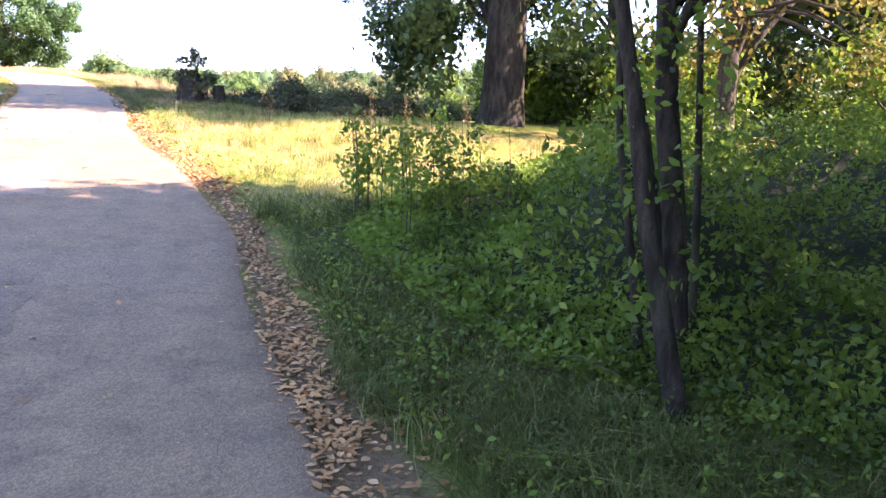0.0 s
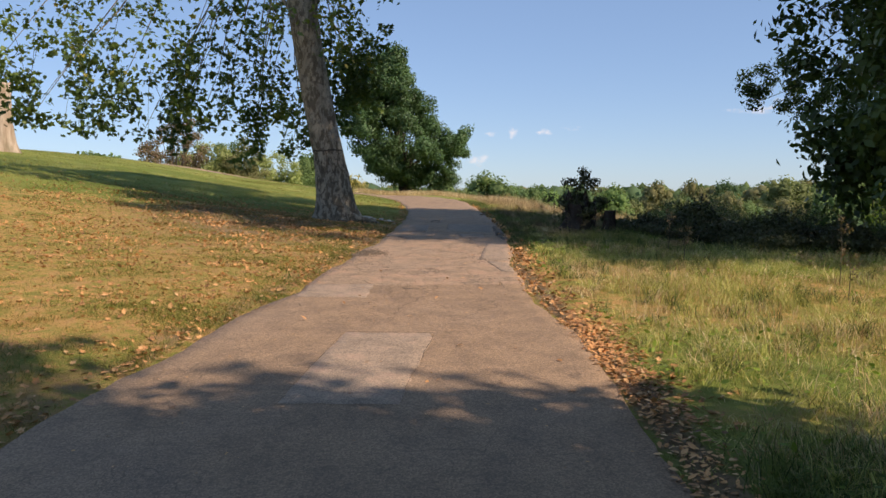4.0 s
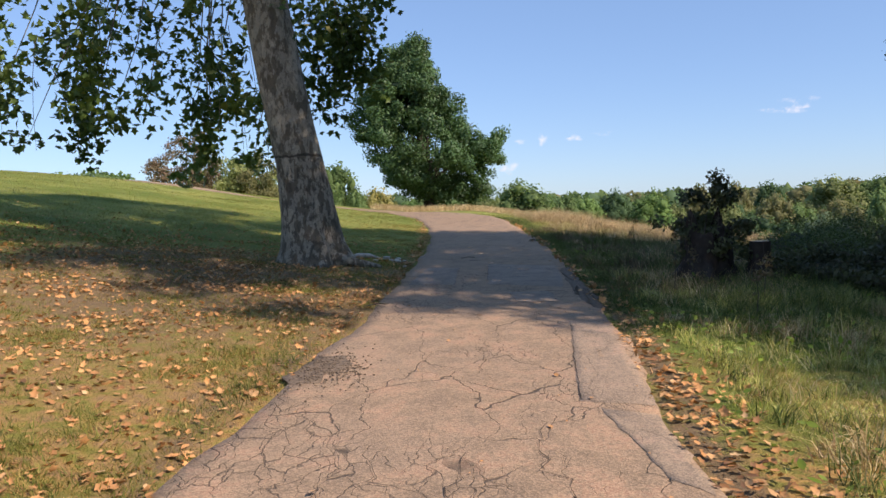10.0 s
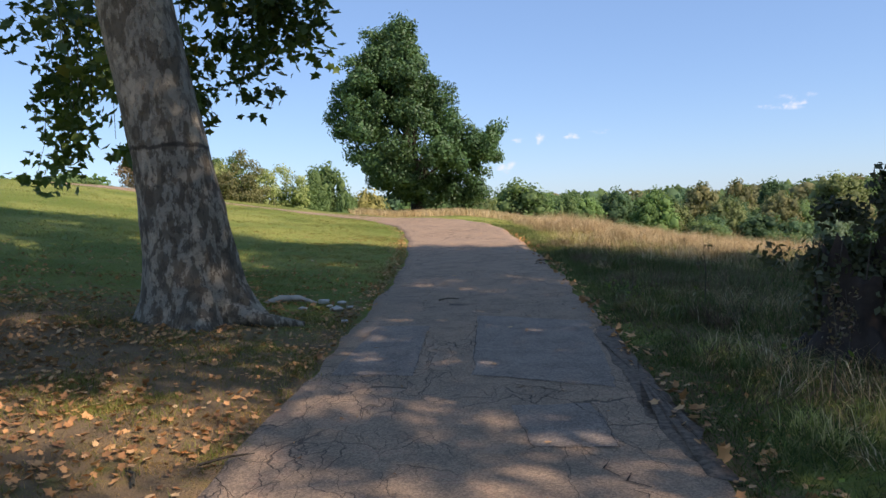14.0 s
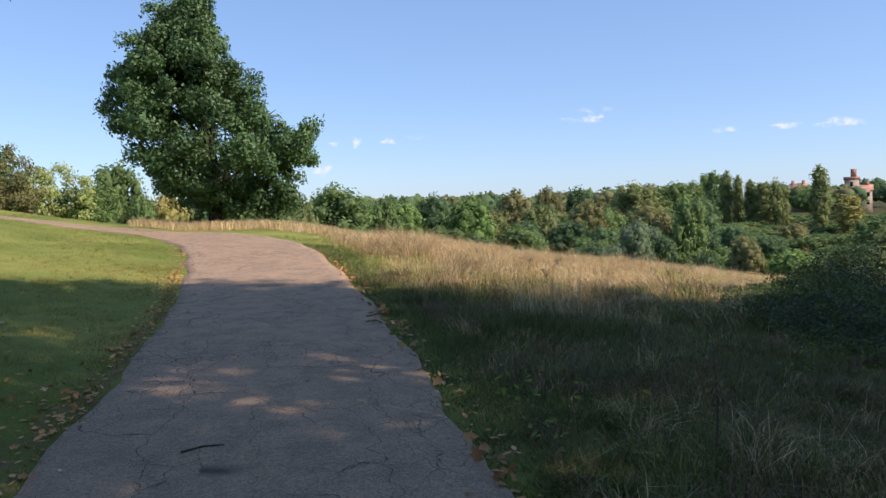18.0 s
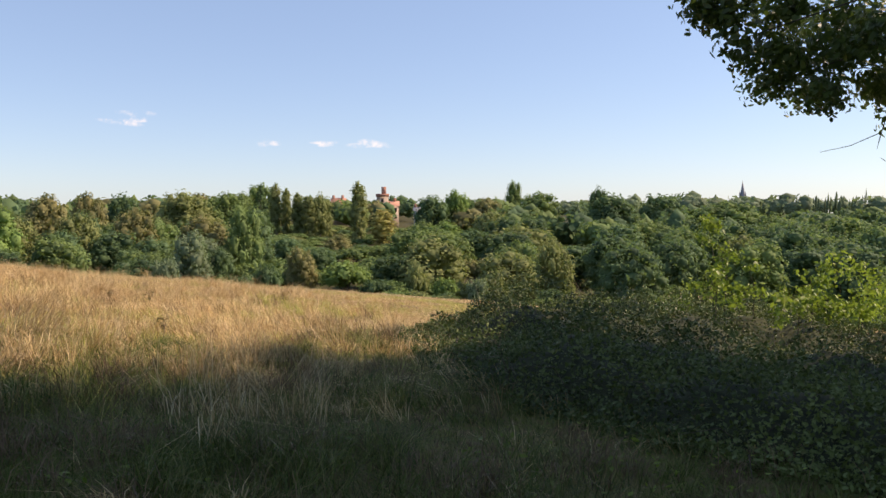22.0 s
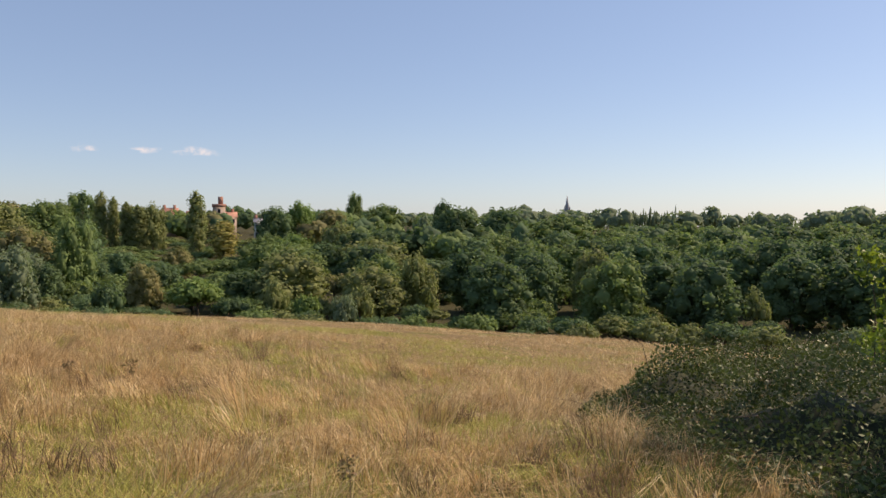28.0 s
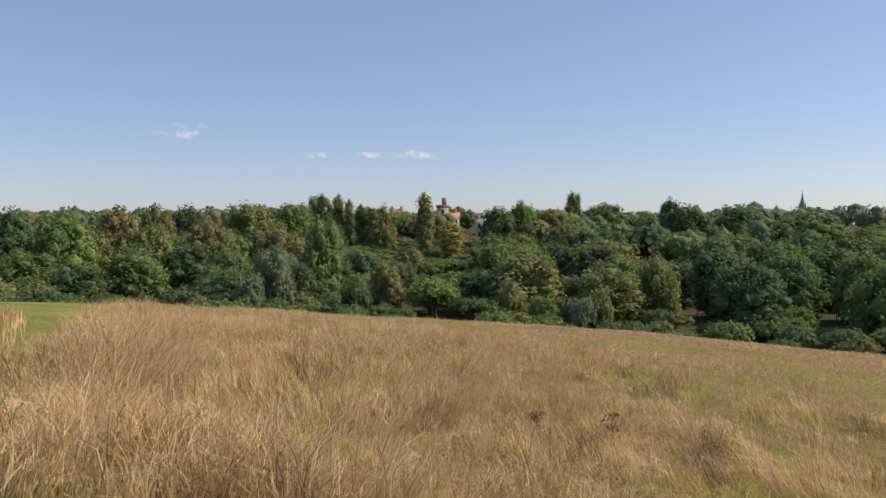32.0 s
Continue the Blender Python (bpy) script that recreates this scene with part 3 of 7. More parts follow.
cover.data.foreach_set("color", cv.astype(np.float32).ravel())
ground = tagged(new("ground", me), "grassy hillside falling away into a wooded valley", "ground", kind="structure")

# ---- the path ----
ys = np.arange(-14, 35.01, 0.2)
wob = np.random.default_rng(3)
pairs = []
for y in ys:
    wl, wr = 0.03 * math.sin(y * 2.3) + wob.normal() * 0.012, 0.03 * math.sin(y * 1.9 + 1) + wob.normal() * 0.014
    pairs.append(((edge_l(y) + wl, y), (edge_r(y) + wr, y)))
bend = [((-1.5, 35.3), (1.35, 35.3)), ((-2.2, 36.3), (0.3, 37.3)), ((-3.6, 37.4), (-1.6, 39.2)), ((-5.5, 38.3), (-4.2, 40.6)), ((-9, 39.5), (-8.4, 42)), ((-16, 41), (-15.6, 43.5)), ((-30, 43), (-30, 45.5))]
for (l0, r0), (l1, r1) in zip(bend, bend[1:]):
    for s in np.linspace(0, 1, 6, endpoint=False):
        pairs.append(tuple(tuple(np.array(p) * (1 - s) + np.array(q) * s) for p, q in ((l0, l1), (r0, r1))))
cols = np.concatenate(([0, 0.012], np.linspace(0.07, 0.93, 13), [0.988, 1]))
pv = []
for l, r in pairs:
    for c_ in cols:
        x, y = l[0] * (1 - c_) + r[0] * c_, l[1] * (1 - c_) + r[1] * c_
        z = float(land(x, y)) + 0.02 - (0.05 if c_ in (0.0, 1.0) else 0) + 0.006 * math.sin(3.1 * x) * math.sin(1.7 * y)
        pv.append((x, y, z))
n = len(cols)
ii, jj = np.meshgrid(np.arange(n - 1), np.arange(len(pairs) - 1))
k = (jj * n + ii).ravel()
path = tagged(new("path", np_mesh("path", pv, [np.stack([k, k + 1, k + n + 1, k + n], 1)], m_path, smooth=True)),
              "cracked reddish-grey asphalt park path with crumbling edges", "path", kind="structure")

# ---- trees ----
def ico(sub):
    bm = bmesh.new()
    bmesh.ops.create_icosphere(bm, subdivisions=sub, radius=1)
    v = np.array([p.co[:] for p in bm.verts])
    f = np.array([[q.index for q in p.verts] for p in bm.faces])
    bm.free()
    return v, f


ICO0, ICO1, ICO2 = ico(1), ico(2), ico(2)


def lumpy(centre, radius, rng, base=ICO1, rough=0.22):
    v, f = base
    ph = rng.uniform(0, 6, 3)
    k = 1 + rough * np.sin(v[:, 0:1] * 4 + ph[0]) * np.sin(v[:, 1:2] * 4 + ph[1]) + rough * 0.6 * np.sin(v[:, 2:3] * 6 + ph[2])
    return np.asarray(centre) + v * k * np.asarray(radius), f


def crown_blobs(kind, H, R, rng):
    """Centres and radii of the lobes that make up a crown."""
    out = []
    if kind == "broad":
        n = 30
        for i in range(n):
            u = (i + 0.5) / n
            z = 0.08 + 0.82 * u
            prof = math.sin(math.pi * (0.25 + 0.64 * u)) ** 0.6
            a = i * 2.4 + rng.uniform(-0.4, 0.4)
            rr = R * prof * rng.uniform(0.55, 0.84)
            out.append(((rr * math.cos(a), rr * math.sin(a), H * z * rng.uniform(0.94, 1.03)), R * rng.uniform(0.26, 0.42) * (0.7 + 0.3 * prof)))
        out.append(((0, 0, H * 0.38), R * 0.7))
        out.append(((0, 0, H * 0.62), R * 0.66))
        out.append(((R * 0.1, 0, H * 0.9), R * 0.32))
    elif kind == "poplar":
        for i in range(22):
            u = (i + 0.5) / 22
            prof = (0.75 + 0.25 * math.sin(math.pi * u)) * (1 if u < 0.85 else (1.12 - u) / 0.27)
            a = i * 2.4
            out.append(((R * 0.38 * prof * math.cos(a), R * 0.38 * prof * math.sin(a), H * (0.06 + 0.88 * u)), R * 0.62 * prof * rng.uniform(0.8, 1.15)))
    elif kind == "conifer":
        for i in range(24):
            u = (i + 0.5) / 24
            a = i * 2.4
            rr = R * (1 - u) * 0.75
            out.append(((rr * math.cos(a), rr * math.sin(a), H * (0.12 + 0.86 * u)), R * (0.16 + 0.2 * (1 - u))))
    else:
        for i in range(16):
            a, rr = i * 2.4, R * math.sqrt((i + 0.5) / 16) * 0.7
            out.append(((rr * math.cos(a), rr * math.sin(a), H * (0.30 + 0.42 * (1 - (rr / R) ** 2)) * rng.uniform(0.85, 1.15)), R * rng.uniform(0.28, 0.42)))
    return out


TEMPLATE_SIZE = {"broad": (12.0, 5.0), "poplar": (20.0, 2.1), "conifer": (16.0, 4.5), "bush": (5.0, 3.0), "thorn": (5.0, 3.0)}
templates = {}


def wood_tree(kind, colour, variant, mat, cards=1500, card=0.55):
    """A tree of the woods: trunk, and a crown of lobes covered in leaf sprays. Height and radius as in TEMPLATE_SIZE."""
    H, R = TEMPLATE_SIZE[kind]
    rng = np.random.default_rng(sum(map(ord, kind + colour)) * 7 + variant)
    blobs = crown_blobs(kind, H, R, rng)
    t = new("bush" if kind in ("bush", "thorn") else "tree")
    t.empty_display_size = 0.5
    stem = 0.022 * H
    limbs = [tube([(0, 0, -1.5), (0.1, 0, 0.2 * H), (0, 0.1, 0.55 * H)], [stem * 1.4, stem, stem * 0.4], 7)]
    for c, r in blobs[::3]:
        limbs.append(tube([(0, 0, 0.15 * H), (c[0] * 0.4, c[1] * 0.4, c[2] * 0.7), c], [stem * 0.5, stem * 0.3, stem * 0.1], 5))
    v, q = merge(limbs)
    child("trunk", np_mesh("wood_trunk", v, [q], m_bark, smooth=True), t)
    sparse = kind == "thorn"
    tall = np.array([1, 1, 2.0 if kind == 'poplar' else 1.25 if kind == 'broad' else 1.0])
    parts = [lumpy(c, r * (0.5 if sparse else 0.63) * tall, rng, ICO0) for c, r in blobs]
    w = np.array([r * r for c, r in blobs])
    n = int(cards * 1.0)
    pick = rng.choice(len(blobs), n, p=w / w.sum())
    C, Rr = np.array([c for c, r in blobs])[pick], np.array([r for c, r in blobs])[pick]
    d = rng.normal(size=(n, 3))
    d[:, 2] = np.where(rng.random(n) < 0.35, -0.6, 1.0) * np.abs(d[:, 2])
    d /= np.linalg.norm(d, axis=1, keepdims=True)
    pos = C + d * tall * (Rr * rng.uniform(0.72, 1.08, n))[:, None]
    lv, lf = scatter(LEAF_WIDE, pos, card, rng, flat=0.25, out=None if sparse else d, ruffle=0.65)
    v, f = merge(parts)
    k = len(f)
    verts = np.concatenate([v, lv])
    faces = np.concatenate([f, lf + len(v)])
    midx = np.concatenate([np.zeros(k, int), np.ones(len(lf), int)])
    child("crown", np_mesh("wood_crown", verts, [faces], [mat, mat], midx, smooth=True), t)
    return t


LABELS = {"broad": "broad-leaved woodland tree with a rounded %s crown", "poplar": "tall slender poplar with %s foliage above the wood",
          "conifer": "%s conifer standing above the wood", "bush": "rounded %s bush at the wood's edge", "thorn": "straggly hawthorn with %s thinning leaves"}
COLOUR_WORDS = {"lit": "sunlit olive", "mid": "green", "deep": "dark green", "olive": "olive green", "rust": "rusty brown-green", "yellow": "yellowing", "bright": "bright green", "grey": "grey-green", "thorn": "reddish brown"}
turn_rng = np.random.default_rng(11)


def plant(kind, colour, x, y, top, radius):
    variant = int(turn_rng.integers(0, 2)) if kind == "broad" else 0
    key = (kind, colour, variant)
    mat = leaf_thorn if colour == "thorn" else wood_leaf[colour]
    z = float(land(x, y))
    H, R = TEMPLATE_SIZE[kind]
    h = max(top - z, 2.5)
    m = Matrix.Translation((x, y, z)) @ Matrix.Rotation(turn_rng.uniform(0, 6.28), 4, 'Z') @ Matrix.Diagonal((radius / R, radius / R, h / (H * 1.02), 1))
    if key not in templates:
        cards = {"broad": 3300, "poplar": 2000, "conifer": 1300, "bush": 1000, "thorn": 1600}[kind]
        card = {"broad": 0.46, "poplar": 0.42, "conifer": 0.55, "bush": 0.34, "thorn": 0.24}[kind]
        t = wood_tree(kind, colour, variant, mat, cards, card)
        tagged(t, LABELS[kind] % COLOUR_WORDS[colour], "bush" if kind in ("bush", "thorn") else "tree", "trees of the wooded valley")
        t.matrix_basis = m
        templates[key] = t
        return t
    src = templates[key]
    keep = src.matrix_basis.copy()
    src.matrix_basis = Matrix.Identity(4)
    c = copy_thing(src, m)
    src.matrix_basis = keep
    return c


def wood_row(kind, colour, rows):
    for x, y, top, r in rows:
        plant(kind, colour, x, y, top, r)
        standing.append((x, y, r))
        named.append((x, y, top, kind == 'poplar'))


standing, named = [], []
wood_row("broad", "bright", [(204.4, 206.7, 10.9, 5.9), (18.7, 165.5, 6.4, 6.1), (42.0, 160.9, 4.7, 5.0), (28.8, 160.7, 4.2, 4.4)])
wood_row("broad", "deep", [(91.7, 116.3, -4.5, 4.4), (191.1, 206.4, 8.5, 6.7), (228.2, 157.3, 8.7, 9.5), (257.8, 181.9, 12.1, 4.4), (256.1, 154.3, 8.6, 10.3), (118.0, 88.2, -1.2, 5.8),
                           (120.3, 79.0, -2.4, 4.5), (135.9, 66.1, -0.4, 5.1), (134.2, 57.3, -2.0, 4.9), (141.7, 50.9, -0.6, 5.7), (145.8, 44.8, 0.2, 6.3)])
wood_row("broad", "deep", [(149.6, 37.6, -0.2, 6.2), (152.0, 31.2, 0.1, 6.0), (202.9, 66.3, 1.8, 8.2), (230.0, 55.8, 2.7, 9.2), (136.6, 137.0, -1.1, 5.1), (89.9, 134.0, -4.0, 3.6),
                           (64.7, 127.3, -2.7, 2.6), (90.9, 145.9, -1.9, 3.8), (37.4, 172.4, 5.9, 4.6), (94.1, 227.0, 8.4, 5.0), (91.7, 160.5, 4.0, 4.9)])
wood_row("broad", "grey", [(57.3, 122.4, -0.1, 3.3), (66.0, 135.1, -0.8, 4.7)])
wood_row("broad", "mid", [(75.8, 138.1, 4.0, 3.8), (116.3, 137.0, -0.7, 5.8), (124.0, 136.2, -0.9, 7.2), (105.5, 100.5, -2.4, 5.1), (172.2, 296.0, 11.7, 7.4), (346.1, 294.5, 20.7, 5.4),
                          (269.3, 218.6, 11.4, 9.6), (278.9, 140.6, 6.2, 13.1), (190.6, 75.0, 1.2, 7.8), (205.6, 94.5, 1.9, 7.8)])
wood_row("broad", "mid", [(241.4, 43.1, 3.0, 9.6), (118.9, 148.5, -4.8, 4.3), (59.1, 128.3, -3.3, 3.0), (29.0, 179.2, 5.3, 5.5), (137.5, 249.7, 9.9, 8.3), (77.4, 174.1, 1.8, 5.1),
                          (13.1, 132.6, 6.7, 5.7), (23.5, 151.4, 4.9, 3.1), (45.0, 172.3, 5.7, 4.2), (-12.5, 98.5, 8.2, 3.0)])
wood_row("broad", "olive", [(140.2, 127.5, -0.1, 8.1), (104.3, 91.6, -1.7, 3.5), (161.1, 228.2, 9.6, 4.9), (129.6, 72.2, -1.0, 4.4), (121.9, 246.9, 10.3, 9.0), (58.7, 165.9, 3.1, 4.6), (47.6, 164.5, 2.2, 3.9)])
wood_row("broad", "rust", [(72.7, 145.9, 2.7, 5.1), (73.9, 118.6, -2.5, 2.7), (148.0, 287.1, 10.6, 8.7), (142.9, 267.0, 9.0, 7.1), (233.3, 216.2, 8.4, 7.8), (116.9, 163.6, -2.5, 3.9),
                           (58.3, 182.0, 6.7, 5.1), (74.5, 202.7, 7.8, 4.5), (69.4, 166.8, 4.1, 4.8)])
wood_row("bush", "bright", [(78.9, 113.2, -4.0, 4.5), (84.8, 97.5, -6.3, 2.2), (-35.6, 88.3, 8.0, 3.1), (-37.2, 78.2, 7.2, 3.2), (-38.7, 83.9, 6.6, 3.1)])
wood_row("bush", "deep", [(62.7, 110.7, -3.5, 2.4), (-14.3, 90.1, 5.0, 1.2)])
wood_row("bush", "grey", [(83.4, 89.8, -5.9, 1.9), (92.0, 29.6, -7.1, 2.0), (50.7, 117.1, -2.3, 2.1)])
wood_row("bush", "mid", [(-9.8, 94.9, 5.3, 1.5), (-35.2, 83.7, 7.6, 3.4), (-42.0, 80.0, 7.0, 3.0), (-46.0, 84.0, 7.4, 3.4)])
wood_row("bush", "olive", [(83.4, 102.0, -4.5, 2.0), (88.0, 90.5, -5.5, 2.4), (115.6, 43.3, -5.6, 1.9), (6.8, 108.1, 3.6, 2.0)])
wood_row("bush", "rust", [(102.6, 107.5, -4.3, 2.8)])
wood_row("bush", "yellow", [(-7.6, 97.1, 5.4, 2.4)])
wood_row("broad", "mid", [(184.4, 300.0, 15.6, 7.0)])
wood_row("conifer", "deep", [(162.6, 266.6, 14.2, 4.6)])
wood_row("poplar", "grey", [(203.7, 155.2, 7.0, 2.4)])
wood_row("poplar", "olive", [(152.5, 242.0, 14.4, 2.9), (154.2, 238.3, 12.6, 2.5), (157.3, 204.1, 13.9, 3.4)])
wood_row("poplar", "olive", [(155.0, 232.8, 10.9, 2.8), (156.1, 228.2, 9.5, 3.6), (130.0, 178.7, -1.9, 2.9)])
wood_row("poplar", "yellow", [(154.9, 190.1, 4.8, 4.4)])


# unseen trees added behind the start of the walk to cut the sky light
wood_row("broad", "deep", [(6.8, -12.6, 8.5, 4.2), (11.5, -14.0, 9.5, 4.6), (2.6, -15.5, 9.0, 4.0), (15.5, -4.0, 8.0, 4.2), (15.0, -9.5, 9.5, 4.6), (-8.5, -17.0, 9.0, 4.5)])

# trees between the named ones on the near side of the wood
fill = np.random.default_rng(21)
BUSH_VIEW = lambda x, y: abs(math.degrees(math.atan2(x - 2, y - 25)) - 41.1) < 2.4 and math.hypot(x - 2, y - 25) < 122      # the bright bush stands in the open
named = [k_ for k_ in named if math.hypot(k_[0] - 2, k_[1] - 25) > 100]
for _ in range(520):
    r, az = math.sqrt(fill.uniform(112 ** 2, 215 ** 2)), radians(fill.uniform(-3, 112))
    x, y = 2 + r * math.sin(az), 25 + r * math.cos(az)
    if BUSH_VIEW(x, y) or any((x - a) ** 2 + (y - b_) ** 2 < (0.75 * c_ + (5.2 if math.degrees(az) > 47 else 4.2)) ** 2 for a, b_, c_ in standing):
        continue
    big = math.degrees(az) > 47
    hgt = fill.uniform(10, 12.5) if big else fill.uniform(6.5, 9.5) if r < 150 else fill.uniform(8, 11.5)
    low = math.degrees(az) < 20
    tone = "mid deep mid olive deep bright".split()[int(fill.integers(0, 6))] if math.degrees(az) < 62 else "deep deep mid deep".split()[int(fill.integers(0, 4))]
    if az < radians(45) and fill.random() < 0.14:
        tone = "rust"
    behind = [math.degrees(math.atan2(tp - 2.8, math.hypot(a - 2, b_ - 25))) - (3.0 if slim_ else 0) for a, b_, tp, slim_ in named if math.hypot(a - 2, b_ - 25) > r + 3 and abs(math.atan2(a - 2, b_ - 25) - az) < radians(1.8)]
    if behind:      # the tall trees rise well clear of those before them
        hgt = min(hgt, 2.8 + r * math.tan(radians(min(behind) - (0.6 if big else 1.3))) - float(land(x, y)))
    if 33 < math.degrees(az) < 43.5:      # open before the poplars
        hgt = min(hgt, 2.8 - r * math.tan(radians(2.4)) - float(land(x, y)))
    if hgt < 4.2:
        plant("bush", "deep mid olive deep".split()[int(fill.integers(0, 4))], x, y, float(land(x, y)) + max(hgt, 2.6), fill.uniform(2.8, 3.8))
        standing.append((x, y, 3.0))
        continue
    plant("broad", tone, x, y, float(land(x, y)) + (hgt * 0.8 if low else hgt), fill.uniform(5.2, 6.6) if big else fill.uniform(3.6, 5.2))
    standing.append((x, y, 5.4 if big else 4.4))


for _ in range(520):      # scrub closing the foot of the wood
    r, az = math.sqrt(fill.uniform(94 ** 2, 122 ** 2)), radians(fill.uniform(8, 114))
    x, y = 2 + r * math.sin(az), 25 + r * math.cos(az)
    if BUSH_VIEW(x, y) or (az > radians(50) and fill.random() < 0.7) or any((x - a) ** 2 + (y - b_) ** 2 < (0.5 * c_ + 1.8) ** 2 for a, b_, c_ in standing):
        continue
    wood_row("bush", "deep mid deep olive".split()[int(fill.integers(0, 4))], [(x, y, float(land(x, y)) + fill.uniform(2.8, 4.6), fill.uniform(2.2, 3.4))])


for _ in range(190):      # low growth below the poplars
    r, az = fill.uniform(120, 300), radians(fill.uniform(25, 48))
    x, y = 2 + r * math.sin(az), 25 + r * math.cos(az)
    if any((x - a) ** 2 + (y - b_) ** 2 < (0.6 * c_ + 2.5) ** 2 for a, b_, c_ in standing):
        continue
    plant("bush", "deep mid olive mid".split()[int(fill.integers(0, 4))], x, y, max(float(land(x, y)) + 3, min(2.8 - r * math.tan(radians(2.4)), float(land(x, y)) + 5)), fill.uniform(4.0, 5.5))
    standing.append((x, y, 4.5))


def distant_woods(name, label, spots, mat, cards, rng):
    """Woods too far off to count: (x, y, height, radius) each a lobed crown with sprays."""
    vs, fs, mi, o = [], [], [], 0
    for x, y, h, r in spots:
        z = float(land(x, y))
        for q in range(4):
            a = q * 1.6 + rng.uniform(0, 1.5)
            v, f = lumpy((x + 0.45 * r * math.cos(a), y + 0.45 * r * math.sin(a), z + h * (0.42 + 0.12 * q)), (r * 0.56, r * 0.56, h * 0.31), rng, ICO0)
            vs.append(v); fs.append(f + o); o += len(v); mi.append(np.zeros(len(f), int))
        d = rng.normal(size=(cards, 3))
        d[:, 2] = np.abs(d[:, 2])
        d /= np.linalg.norm(d, axis=1, keepdims=True)
        p = np.array([x, y, z + h * 0.45]) + d * np.array([r * 1.05, r * 1.05, h * 0.56]) * rng.uniform(0.86, 1.08, (cards, 1))
        v, f = scatter(LEAF_WIDE, p, r * 0.24, rng, flat=0.2, out=d, ruffle=0.8)
        vs.append(v); fs.append(f + o); o += len(v); mi.append(np.ones(len(f), int))
    ob = new(name, np_mesh(name, np.concatenate(vs), [np.concatenate(fs)], [mat, mat], np.concatenate(mi)))
    return tagged(ob, label, "woods", kind="stuff")


for tone, share, seed in (("deep", 120, 31), ("mid", 100, 32), ("rust", 24, 33)):
    rng = np.random.default_rng(seed)
    spots = []
    for _ in range(share):
        r, az = math.sqrt(rng.uniform(215 ** 2, 430 ** 2)), radians(rng.uniform(-6, 112 if tone != "rust" else 50))
        if r > 300 or not radians(26) < az < radians(47):      # open ground before the poplars
            spots.append((2 + r * math.sin(az), 25 + r * math.cos(az), rng.uniform(8.5, 11.5), rng.uniform(5, 8)))
    distant_woods("far_woods", "far hillside woods in %s early autumn leaf" % COLOUR_WORDS[tone], spots, wood_leaf[tone], 190, rng)
# grey leaf on ridge and skyline stands in for the distance haze
rng = np.random.default_rng(40)
spots = []
for i in range(170):
    az, r = radians(rng.uniform(40, 112)), rng.uniform(600, 1300)
    spots.append((2 + r * math.sin(az), 25 + r * math.cos(az), rng.uniform(9, 14) + 8.5 * float(sstep(math.degrees(az), 52, 66)), rng.uniform(9, 16)))
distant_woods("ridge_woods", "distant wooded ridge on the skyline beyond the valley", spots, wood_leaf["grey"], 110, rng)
spots = []
for i in range(34):
    az = radians(68.2 + i * 0.24 + rng.uniform(-0.08, 0.08))
    r = 860 + rng.uniform(-15, 15)
    spots.append((2 + r * math.sin(az), 25 + r * math.cos(az), rng.uniform(19, 24) * (1.25 if i in (21, 28) else 1), rng.uniform(1.3, 2.2)))
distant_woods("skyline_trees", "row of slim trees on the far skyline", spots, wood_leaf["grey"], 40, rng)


# ---- near trees ----
def leafy(centres, spread, per, template, size, rng, droop=0.0, flat=0.15, shaped=True):
    c = np.repeat(np.asarray(centres), per, axis=0)
    s = np.repeat(np.broadcast_to(np.asarray(spread, dtype=float).reshape(-1, 1), (len(centres), 1)), per, axis=0)
    p = c + np.clip(rng.normal(size=c.shape), -1.7, 1.7) * s * np.array([0.55, 0.55, 0.42])
    return scatter(template, p, size, rng, droop, flat, (p - c) / (s * 0.6 + 1e-6) if shaped else None, 0.85)


def brow_bush(x, y, top, r, mat, label, seed, per=130, twigs=6, leaf=0.26, group="bushes on the lawn's brow"):
    """A big bush on the lawn's skyline, leafy to the ground, some twigs bare."""
    rng = np.random.default_rng(seed)
    g = float(land(x, y))
    h = top - g
    t = thing("bush", (x, y, g), label, "bush", group)
    cs = []
    while len(cs) < 70:
        p = rng.uniform(-1, 1, 3)
        if 0.35 < np.linalg.norm(p) < 1 and p[2] > -0.75:
            cs.append((p[0] * r, p[1] * r, h * (0.46 + 0.50 * p[2]) * rng.uniform(0.86, 1.08)))
    v, f = leafy(np.array(cs), 0.62, per, LEAF_DIAMOND, leaf, rng)
    child("foliage", np_mesh("foliage", v, [f], mat), t)
    for k in range(twigs):
        c = np.array(cs[k])
        v, q = tube([(0.1 * c[0], 0.1 * c[1], -0.1), tuple(0.6 * c), tuple(c * np.array([1.08, 1.08, 1.12]))], [0.07, 0.04, 0.012], 5)
        child("branch", np_mesh("branch", v, [q], m_bark, smooth=True), t)


def limb(a, b, r0, r1, rng, arch=0.6, seg=7):
    a, b = np.asarray(a, dtype=float), np.asarray(b, dtype=float)
    t = np.linspace(0, 1, seg)[:, None]
    p = a * (1 - t) + b * t
    p[:, 2:] += arch * np.sin(np.pi * t ** 0.8)
    p[1:-1] += rng.normal(size=(seg - 2, 3)) * 0.05 * np.linalg.norm(b - a) / 3
    return tube(p, np.linspace(r0, r1, seg), 6)


